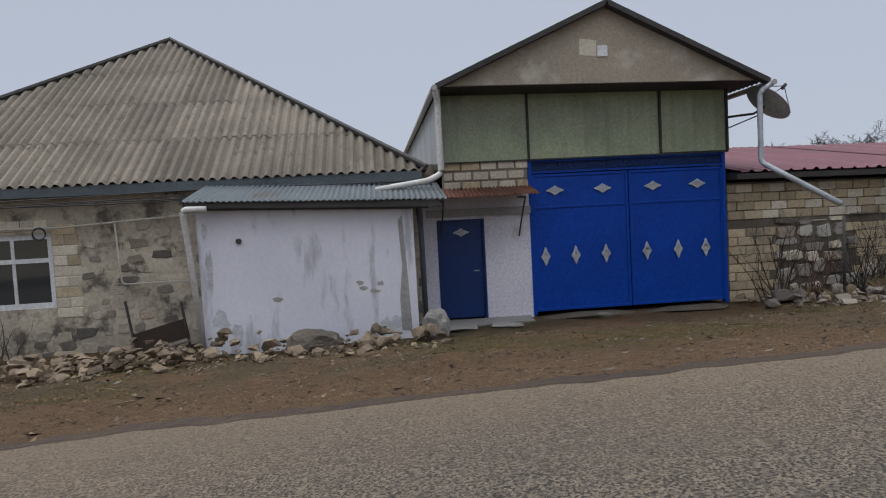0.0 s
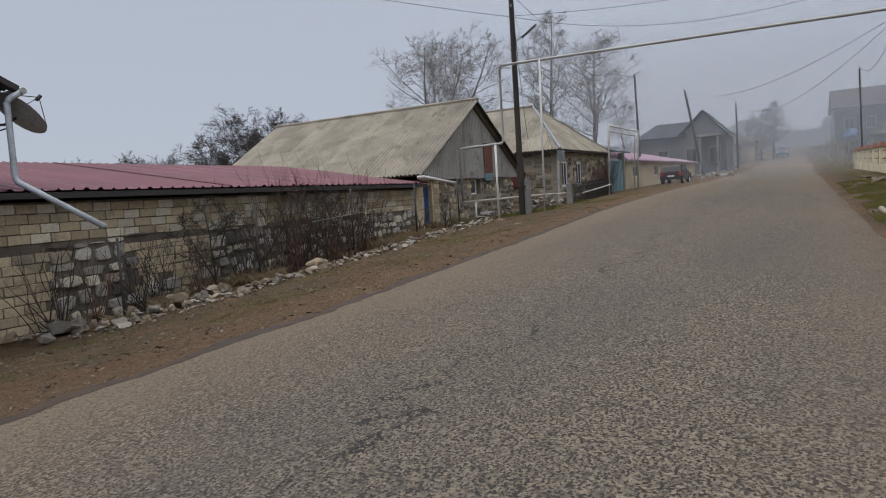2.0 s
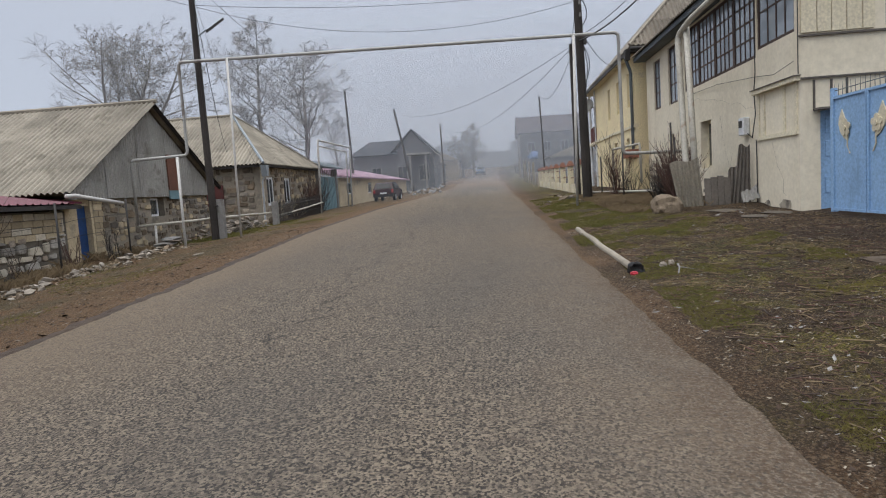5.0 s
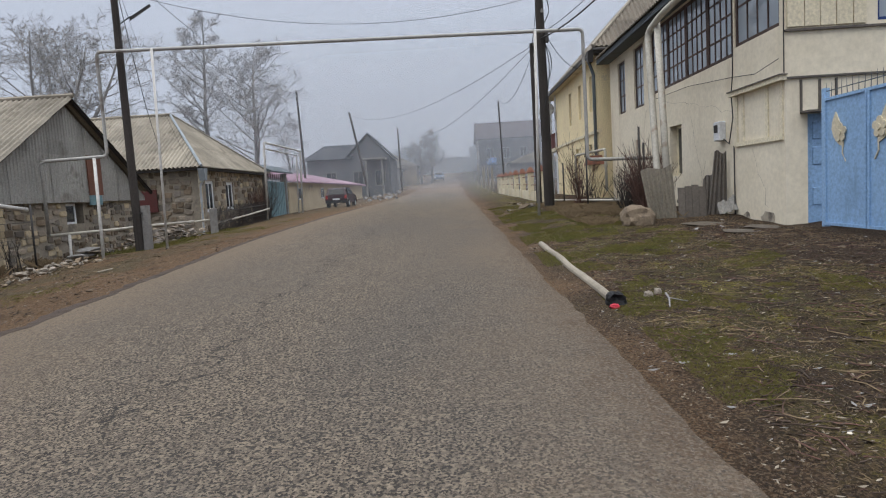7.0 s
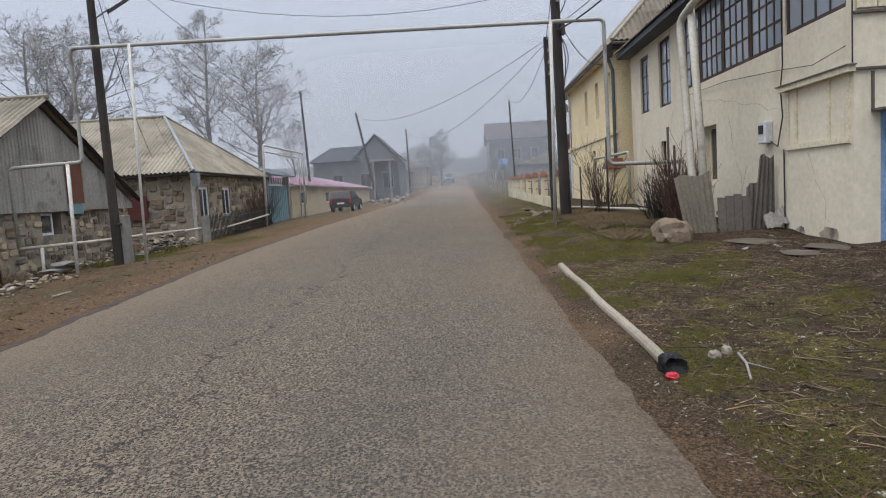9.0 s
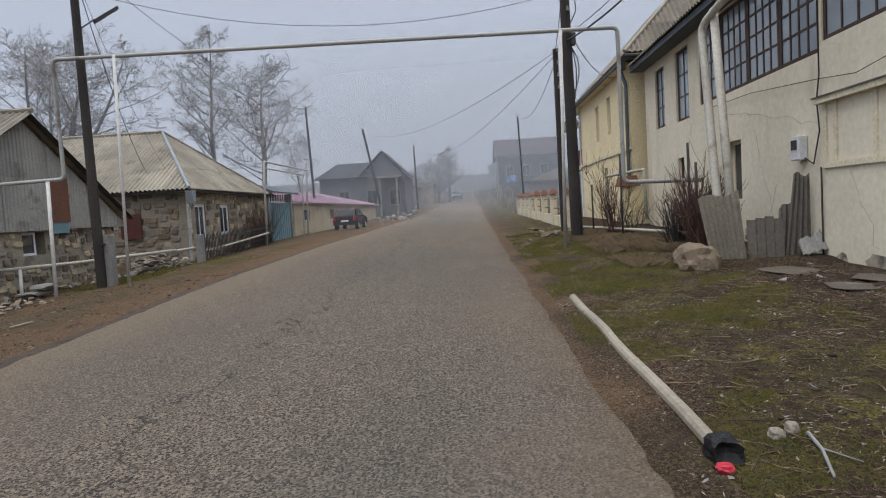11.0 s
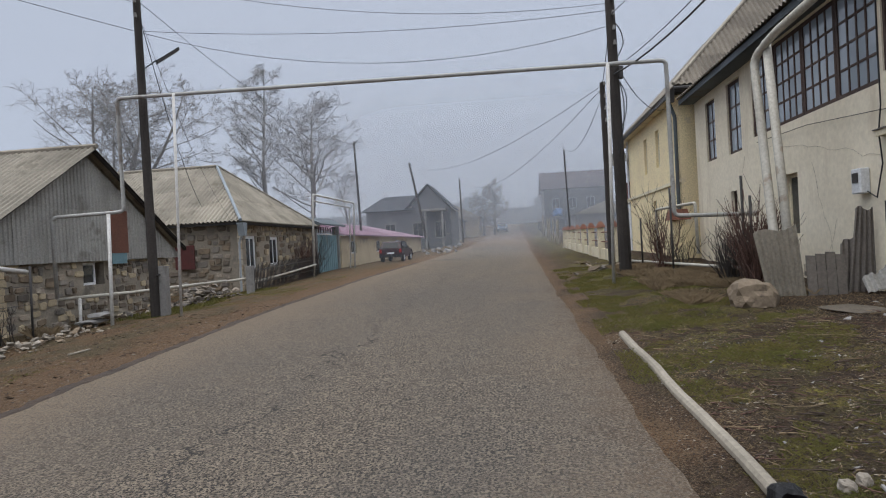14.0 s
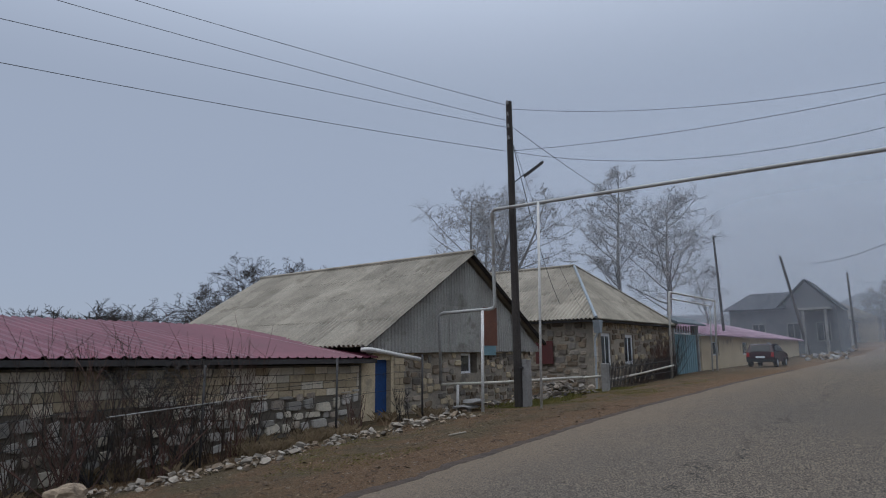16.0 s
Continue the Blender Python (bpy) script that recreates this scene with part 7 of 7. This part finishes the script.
def blades(name, count, place, seed, mat_, label, h0, h1, w=0.006, lean=0.5):
    """Grass as one sheet of single tapering blades."""
    rnd = np.random.RandomState(seed)
    verts, faces = [], []
    for k in range(count):
        x, y = place(rnd)
        z = ground_h(x, y) - 0.008
        a, h = rnd.uniform(0, 6.283), rnd.uniform(h0, h1)
        c_, s_ = math.cos(a), math.sin(a)
        lx, ly = rnd.normal(0, lean) * h, rnd.normal(0, lean) * h
        i = len(verts)
        verts += [(x - c_ * w, y - s_ * w, z), (x + c_ * w, y + s_ * w, z), (x + lx * 0.5, y + ly * 0.5, z + h * 0.65), (x + lx, y + ly, z + h * 0.9)]
        faces += [(i, i + 1, i + 2), (i + 1, i + 3, i + 2)]
    me = bpy.data.meshes.new(name)
    me.from_pydata(verts, [], faces)
    me.materials.append(mat_)
    return tagged(new(name, me), label, "grass", kind="stuff")


def clumps(x0, x1, y0, y1, scale, cut, seed):
    def place(r):
        while True:
            x, y = r.uniform(x0, x1), r.uniform(y0, y1)
            if noise.noise(V((x * scale, y * scale, seed))) + 0.35 * noise.noise(V((x * 3.3, y * 3.3, seed))) > cut:
                return x, y
    return place


blades("young_grass", 105000, clumps(5, 30, -4.4, -1.5, 0.9, 0.16, 3), 1, blade, "patches of young green grass and moss", 0.012, 0.045, 0.0026, 0.8)
blades("young_grass", 20000, clumps(17, 34, -3.3, -1.2, 0.7, 0.02, 4), 2, blade, "thicker green grass along the verge", 0.02, 0.08, 0.0035, 0.7)
blades("dry_grass", 42000, clumps(22, 32, -5.2, -3.0, 0.6, -0.05, 6), 3, straw, "tufts of dry straw-coloured grass", 0.05, 0.20, 0.0022, 0.7)
blades("dry_grass", 6000, clumps(9, 26, 12.2, 13.4, 0.9, 0.12, 7), 4, straw, "dry grass under the courtyard wall", 0.08, 0.36, 0.0025, 0.5)
blades("weeds", 26000, clumps(-8, 40, 7.6, 11.0, 0.4, 0.12, 8), 5, blade, "thin worn grass on the verge", 0.012, 0.045, 0.003, 0.9)
blades("grass_litter", 45000, clumps(5, 24, -6.2, -1.5, 0.5, -0.25, 9), 6, straw, "flattened straw and leaf litter", 0.010, 0.034, 0.0034, 1.4)
blades("young_grass", 6000, clumps(28, 36, 10.2, 12.6, 0.6, 0.0, 5), 7, blade, "grass at the foot of the stone heap", 0.04, 0.14, 0.008, 0.6)


def twigs(count, x0, x1, y0, y1, seed):
    rnd = random.Random(seed)
    bm = bm_new()
    for k in range(count):
        x, y = rnd.uniform(x0, x1), rnd.uniform(y0, y1)
        a, ln = rnd.uniform(0, 6.3), rnd.uniform(0.08, 0.5) * rnd.random() ** 2.0 + 0.03
        p = V((x, y, ground_h(x, y) + 0.008))
        m_ = p + V((math.cos(a) * ln * 0.5, math.sin(a) * ln * 0.5, 0.01))
        a += rnd.gauss(0, 0.5)
        tube(bm, [p, m_, m_ + V((math.cos(a) * ln * 0.5, math.sin(a) * ln * 0.5, rnd.uniform(-0.01, 0.015)))], rnd.uniform(0.0025, 0.008), 4, 0.002)
    return bm


for k, mm in enumerate((twig, straw, red_twig)):
    tagged(mesh_ob("fallen_twigs", twigs((2600, 1300, 1500)[k], 4.5, 20, -6.0, -1.6, 200 + k), mm), "broken twigs and sticks strewn over the yard", "twigs", kind="stuff")
tagged(mesh_ob("fallen_twigs", twigs(160, -8, 26, 7.0, 11.0, 210), straw), "bits of straw and stick on the verge", "twigs", kind="stuff")
rnd_ = random.Random(77)
for k in range(9):
    x, y = rnd_.uniform(6, 24), rnd_.uniform(-4.5, -1.8)
    l_ = lump(rnd_, rnd_.uniform(0.03, 0.06), rnd_.uniform(0.02, 0.045), 0.008)
    bmesh.ops.translate(l_, verts=l_.verts, vec=V((x, y, ground_h(x, y) + 0.006)))
    thing("paper_scrap", l_, pale_block, "scrap of white paper on the ground", "litter", "litter")
for k, (x, y, a) in enumerate(((20.8, 8.3, 0.1),)):
    l_ = box(bm_new(), x, y, ground_z(x, y) + 0.02, x + 0.6, y + 0.05, ground_z(x, y) + 0.05, 0.008)
    thing("wooden_lath", l_, beam_paint, "pale wooden lath lying on the verge", "lath", "laths")

# ---- fences ----
for k, (x, y, h) in enumerate(((9.75, 12.5, 1.75), (13.6, 12.45, 2.0), (17.6, 12.4, 2.1), (21.4, 12.4, 2.0), (25.05, 12.55, 1.9))):
    z = ground_z(x, y)
    pipe("fence_post", [(x, y, z - 0.2), (x + 0.02, y, z + h)], 0.028, dark_trim, "thin dark iron fence post", "iron posts")
for z in (1.0, 1.5):
    thing("fence_wire", tube(bm_new(), [(9.75 + 15.3 * s / 12, 12.45, ground_z(9.75 + 15.3 * s / 12, 12.45) + z * 0.95 + 0.03 * math.sin(s * 2)) for s in range(13)], 0.006, 4), wire_mat, "slack wire between the iron posts", "wire", "fence wires")
pipe("rail", [(15.6, 12.3, 1.12), (19.2, 12.35, 1.32)], 0.011, pipe_grey, "thin pale rail leaning among the shrubs", rr=0.02)
fc = root("garden_fence", (39.5, 11.1, 0.7), "rusty iron picket fence before the cottage", "fence")
for k in range(56):
    x = 35.4 + 0.155 * k
    part("picket", tube(bm_new(), [(x, 11.1, ground_z(x, 11.1)), (x, 11.1, ground_z(x, 11.1) + 1.05 + 0.05 * (k % 3))], 0.018, 4), dark_trim, fc)
for z in (0.35, 0.9):
    part("rail", tube(bm_new(), [(35.3, 11.1, ground_z(35.3, 11.1) + z), (44.2, 11.1, ground_z(44.2, 11.1) + z)], 0.02, 5), dark_trim, fc)
pipe("gas_pipe", [(35.9, 11.4, 1.05), (36.4, 11.3, 1.05), (39.2, 10.95, 1.25), (43.5, 10.95, 1.5)], 0.045, pipe_cream, "low cream gas pipe by the picket fence", rr=0.08)
b = bm_new()
box(b, 35.05, 10.95, 0.3, 35.35, 11.2, 1.75, 0.02)
thing("concrete_post", b, concrete, "grey concrete gatepost by the picket fence", "post")
for k, (x, y, h) in enumerate(((28.6, -4.3, 2.4), (24.4, -5.0, 1.9), (25.5, -5.2, 2.4), (31.5, -4.0, 1.6))):
    z = ground_z(x, y)
    pipe("fence_post", [(x, y, z - 0.2), (x + 0.04, y, z + h)], 0.03, dark_trim, "thin dark iron fence post", "iron posts")
pipe("gas_pipe", [(34.2, -4.0, 1.25), (24.3, -4.8, 1.35)], 0.04, pipe_cream, "low cream pipe along the front garden", rr=0.05)
pipe("gas_pipe", [(31.0, -4.4, 0.9), (31.0, -4.4, 2.95), (27.6, -4.7, 2.95), (27.5, -4.7, 1.6)], 0.045, pipe_cream, "grey gas pipe frame in the front garden", rr=0.1)
for k in range(18):
    x = 70 + 2.6 * k
    y = -3.6 - 0.3 * math.sin(k)
    z = ground_z(x, y)
    o = tagged(mesh_ob("fence_stake", tube(bm_new(), [(x, y, z - 0.2), (x + 0.1 * math.sin(k), y, z + 2.3 + 0.3 * math.sin(3 * k))], 0.07, 5), beam_paint), "pale wooden fence stake along the far street", "fence stake", "fence stakes")
b = lump(random.Random(2), 3.0, 2.2, 2.0, 2)
bmesh.ops.translate(b, verts=b.verts, vec=V((112, -6.2, ground_z(112, -6.2) + 2.6)))
o = thing("tarpaulin", b, tarp, "blue tarpaulin over a stack of stakes", "tarpaulin")
thing("timber_stack", hexa(bm_new(), [(111, -7.4, 2.5), (113.4, -7.4, 2.5), (113.4, -5.2, 2.5), (111, -5.2, 2.5), (111.2, -7.2, 5.2), (113.2, -7.2, 5.2), (113.2, -5.4, 5.2), (111.2, -5.4, 5.2)]), grey_wood, "stack of grey stakes under a tarpaulin", "timber")

ob_ = root("dark_shed", (48, 15, 1.0), "dark shed roof behind the teal gate", "shed")
part("wall", box(bm_new(), 47.2, 14.2, 0.6, 53.5, 19, 4.3), grey_wood, ob_)
part("roof", hexa(bm_new(), [(46.9, 13.6, 4.3), (54, 13.6, 4.2), (54, 19.3, 5.3), (46.9, 19.3, 5.4), (46.9, 13.6, 4.5), (54, 13.6, 4.4), (54, 19.3, 5.5), (46.9, 19.3, 5.6)]), dark_trim, ob_)


def clods(name, count, x0, x1, y0, y1, seed, mat_, label):
    """Crumbs of earth and gravel as one sheet of small lumps."""
    r = np.random.RandomState(seed)
    verts, faces = [], []
    for k in range(count):
        x, y = r.uniform(x0, x1), r.uniform(y0, y1)
        if lerp_table(SIDE_R, x) - 0.05 < y < lerp_table(SIDE_L, x) + 0.05:
            continue
        s = 0.004 + 0.016 * r.rand() ** 3
        z, a, i = ground_h(x, y), r.uniform(0, 6.28), len(verts)
        for q in range(4):
            verts.append((x + s * math.cos(a + q * 1.57) * r.uniform(0.6, 1.2), y + s * math.sin(a + q * 1.57) * r.uniform(0.6, 1.2), z - 0.006))
        verts.append((x + s * 0.2 * r.randn(), y + s * 0.2 * r.randn(), z + s * r.uniform(0.2, 0.55)))
        faces += [(i + q, i + (q + 1) % 4, i + 4) for q in range(4)]
    me = bpy.data.meshes.new(name)
    me.from_pydata(verts, [], faces)
    me.materials.append(mat_)
    return tagged(new(name, me), label, "earth", kind="stuff")


clods("earth_clods", 26000, 3.5, 20, -6.2, -1.2, 11, clod_mat, "crumbs of dark earth and gravel in the yard")
clods("gravel", 9000, 5, 20, -5.5, -1.2, 12, rubble_stone, "fine pale gravel trodden into the yard")
clods("gravel", 16000, -8, 26, 5.4, 11.0, 13, clod_mat, "crumbs of earth and gravel on the verge")


# ---- litter and dark edge of earth ----
wet_earth = M("wet_earth", (0.030, 0.018, 0.011), (0.048, 0.029, 0.017), 0.8, big=2.0, bump=0.5)
pale_chip = M("bleached_chips", (0.34, 0.29, 0.22), (0.22, 0.185, 0.14), 0.95, big=9.0, bump=0.0)
dark_chip = M("rotting_leaves", (0.030, 0.019, 0.012), (0.060, 0.036, 0.021), 0.95, big=9.0, bump=0.0)


def chips(name, count, x0, x1, y0, y1, seed, mat_, label, size):
    """Flat scraps of bark, leaf and straw lying every way, as one sheet of small wedges."""
    r = np.random.RandomState(seed)
    verts, faces = [], []
    for k in range(count):
        x, y = r.uniform(x0, x1), r.uniform(y0, y1)
        if lerp_table(SIDE_R, x) - 0.12 < y < lerp_table(SIDE_L, x) + 0.1 or noise.noise(V((x * 1.4, y * 1.4, seed))) < r.uniform(-0.5, 0.25):
            continue
        z, a, i = ground_h(x, y), r.uniform(0, 6.28), len(verts)
        ln = size * r.uniform(0.4, 1.0) * (1 + 1.6 * r.rand() ** 4)
        w = ln * r.uniform(0.18, 0.5)
        c_, s_ = math.cos(a), math.sin(a)
        up = r.uniform(0.002, 0.5 * ln)
        verts += [(x - c_ * ln - s_ * w * 0.3, y - s_ * ln + c_ * w * 0.3, z), (x + s_ * w, y - c_ * w, z - 0.003), (x + c_ * ln, y + s_ * ln, z + up), (x - s_ * w, y + c_ * w, z + 0.5 * up), (x, y, z - 0.006)]
        faces += [(i, i + 1, i + 2), (i, i + 2, i + 3), (i, i + 4, i + 1), (i + 1, i + 4, i + 2)]
    me = bpy.data.meshes.new(name)
    me.from_pydata(verts, [], faces)
    me.materials.append(mat_)
    return tagged(new(name, me), label, "litter", kind="stuff")


chips("bark_chips", 15000, 4.0, 21, -6.3, -1.2, 31, pale_chip, "bleached scraps of bark and straw strewn over the yard", 0.016)
chips("leaf_litter", 26000, 4.0, 21, -6.3, -1.2, 32, dark_chip, "dark rotting leaves trodden into the yard", 0.024)
chips("bark_chips", 1500, 4.0, 19, -6.0, -1.2, 33, concrete, "pale pebbles and flakes in the yard", 0.03)

chips("leaf_litter", 16000, -9, 27, 5.6, 11.4, 34, dark_chip, "dark leaf scraps trodden into the verge", 0.034)
chips("bark_chips", 6000, -9, 27, 5.6, 11.4, 35, straw, "straw and bark scraps on the verge", 0.022)
chips("pebbles", 4000, -9, 27, 5.6, 11.2, 36, row_stone, "flat pebbles scattered over the verge", 0.03)


def dark_strip():
    """The dark narrow edge of earth beside the asphalt on the wall side."""
    verts, faces = [], []
    n = 900
    for k in range(n):
        x = -14 + 62.0 * k / n
        e = lerp_table(SIDE_L, x) + 0.10 * noise.noise(V((x * 0.7, 3, 0))) + 0.05 * noise.noise(V((x * 2.9, 7, 0)))
        w = 0.16 + 0.14 * noise.noise(V((x * 0.8, 31, 0))) + 0.07 * noise.noise(V((x * 3.7, 37, 0)))
        w = max(0.015, w)
        z = lerp_table(ROAD_Z, x) - 0.026
        verts += [(x, e - 0.02, z - 0.004), (x, e + 0.03, z + 0.006 + 0.02 * noise.noise(V((x * 5.1, 3, 0)))), (x, e + 0.03 + w, z + 0.004 + 0.02 * noise.noise(V((x * 4.3, 9, 0)))), (x, e + 0.06 + 1.2 * w, z - 0.06)]
    for k in range(n - 1):
        i = 4 * k
        faces += [(i + j, i + 4 + j, i + 5 + j, i + 1 + j) for j in range(3)]
    me = bpy.data.meshes.new("wet_earth")
    me.from_pydata(verts, [], faces)
    me.materials.append(wet_earth)
    return tagged(new("wet_earth", me), "dark lip of earth along the asphalt", "earth", kind="stuff")


dark_strip()
for k, (x, y, sx, sy) in enumerate(((14.27, -2.0, 0.13, 0.11), (14.33, -2.13, 0.12, 0.10))):
    thing("field_stone", rock(11.3 + k, (x, y, ground_h(x, y) + 0.03), sx, sy, 0.10), row_stone, "pale fist-sized stone by the lying post", "stone", "small stones")
b = bm_new()
tube(b, [(14.25, -2.2, ground_h(14.25, -2.2) + 0.02), (13.98, -2.15, ground_h(13.98, -2.15) + 0.03), (13.66, -2.05, ground_h(13.66, -2.05) + 0.015)], 0.014, 6, 0.009)
tube(b, [(14.0, -2.15, ground_h(14.0, -2.15) + 0.03), (13.8, -2.3, ground_h(13.8, -2.3) + 0.02)], 0.008, 5, 0.004)
thing("broken_branch", b, bark, "pale forked broken branch on the ground", "branch")
b = lump(random.Random(5), 0.10, 0.07, 0.02, 2)
bmesh.ops.translate(b, verts=b.verts, vec=V((7.61, -1.75, ground_h(7.61, -1.75) + 0.012)))
thing("paper_scrap", b, frame_white, "crumpled scrap of white paper on the moss", "litter", "litter")
b = lump(random.Random(6), 0.95, 0.6, 0.10, 2)
bmesh.ops.translate(b, verts=b.verts, vec=V((13.2, -4.5, ground_h(13.2, -4.5) - 0.01)))
thing("paving_slab", b, clod_mat, "dark sunken slab in the yard", "slab", "slabs")

# satellite dish on the veranda of the yellow house
vd = root("satellite_dish", (44.6, -5.55, 6.2), "grey satellite dish on the veranda post", "satellite dish")
b = bm_new()
cdir = V((-0.80, 0.45, 0.35)).normalized()
ax = cdir.cross(V((0, 0, 1))).normalized()
ay = cdir.cross(ax)
ctr = V((44.6, -5.45, 6.2))
rings = [[b.verts.new(ctr + ax * 0.46 * r / 4 * math.cos(t / 12 * math.pi) + ay * 0.46 * r / 4 * math.sin(t / 12 * math.pi) + cdir * 0.1 * (r / 4) ** 2) for t in range(24)] for r in range(1, 5)]
b.faces.new(rings[0])
for r0_, r1_ in zip(rings, rings[1:]):
    for t in range(24):
        b.faces.new((r0_[t], r0_[(t + 1) % 24], r1_[(t + 1) % 24], r1_[t]))
bmesh.ops.solidify(b, geom=b.faces[:], thickness=0.012)
part("reflector", b, grey_cladding, vd)
part("feed_arm", tube(tube(bm_new(), [ctr + ay * 0.44 + cdir * 0.1, ctr + cdir * 0.5], 0.012, 5), [ctr + cdir * 0.46, ctr + cdir * 0.58], 0.04, 8), dark_trim, vd)
part("bracket", tube(bm_new(), [ctr - cdir * 0.02, (44.75, -5.75, 6.15), (44.8, -5.97, 6.15)], 0.025, 6), dark_trim, vd)
# tiled pier in the front garden
gp = root("garden_pier", (32.9, -5.5, 1.0), "cream garden pier with a red painted cap", "pillar")
part("shaft", box(bm_new(), 32.6, -5.7, 0.8, 33.1, -5.3, 2.62, 0.02), yellow_plaster, gp)
part("cap", hexa(bm_new(), [(32.45, -5.85, 2.62), (33.25, -5.85, 2.62), (33.25, -5.15, 2.62), (32.45, -5.15, 2.62), (32.55, -5.75, 2.98), (33.15, -5.75, 2.98), (33.15, -5.25, 2.98), (32.55, -5.25, 2.98)]), rust_metal, gp, "red tiled cap")

# broken concrete apron below the blue gate and the door
for k, (x, y, sx, sy, sz) in enumerate(((4.4, 13.1, 2.3, 0.75, 0.16), (6.6, 13.12, 2.3, 0.7, 0.15))):
    b = lump(random.Random(40 + k), sx, sy, sz, 2)
    bmesh.ops.translate(b, verts=b.verts, vec=V((x, y, -0.62)))
    thing("threshold_slab", b, dirty_concrete, "worn brown concrete threshold below the blue gate", "slab", "slabs")
for k, (x, y, sx, sy) in enumerate(((1.5, 12.55, 1.0, 0.6), (2.5, 12.6, 0.8, 0.5))):
    b = lump(random.Random(46 + k), sx, sy, 0.14, 2)
    bmesh.ops.translate(b, verts=b.verts, vec=V((x, y, ground_h(x, y) + 0.03)))
    thing("paving_slab", b, concrete, "pale broken slab before the blue door", "slab", "slabs")

# cracks in the plaster of the cream house
for k, (u, z, du_, dz_, n) in enumerate(((26.9, 4.3, -5.0, -0.9, 16), (24.6, 3.6, -0.8, -2.0, 10), (23.6, 2.3, 0.6, -1.3, 8), (20.9, 2.4, -0.7, -1.2, 8), (28.6, 4.2, 0.8, -1.8, 9))):
    rr = random.Random(500 + k)
    face_y = FY + (0.032 if u < 21.75 else 0.002)
    pts = [(u + du_ * q / n + rr.gauss(0, 0.035), face_y, z + dz_ * q / n + rr.gauss(0, 0.05)) for q in range(n + 1)]
    pts = [p for p in pts if (p[0] < 21.7) == (u < 21.75)]
    part("plaster_crack", tube(bm_new(), pts, 0.0035, 4), old_plaster, th, "hairline crack in the plaster")
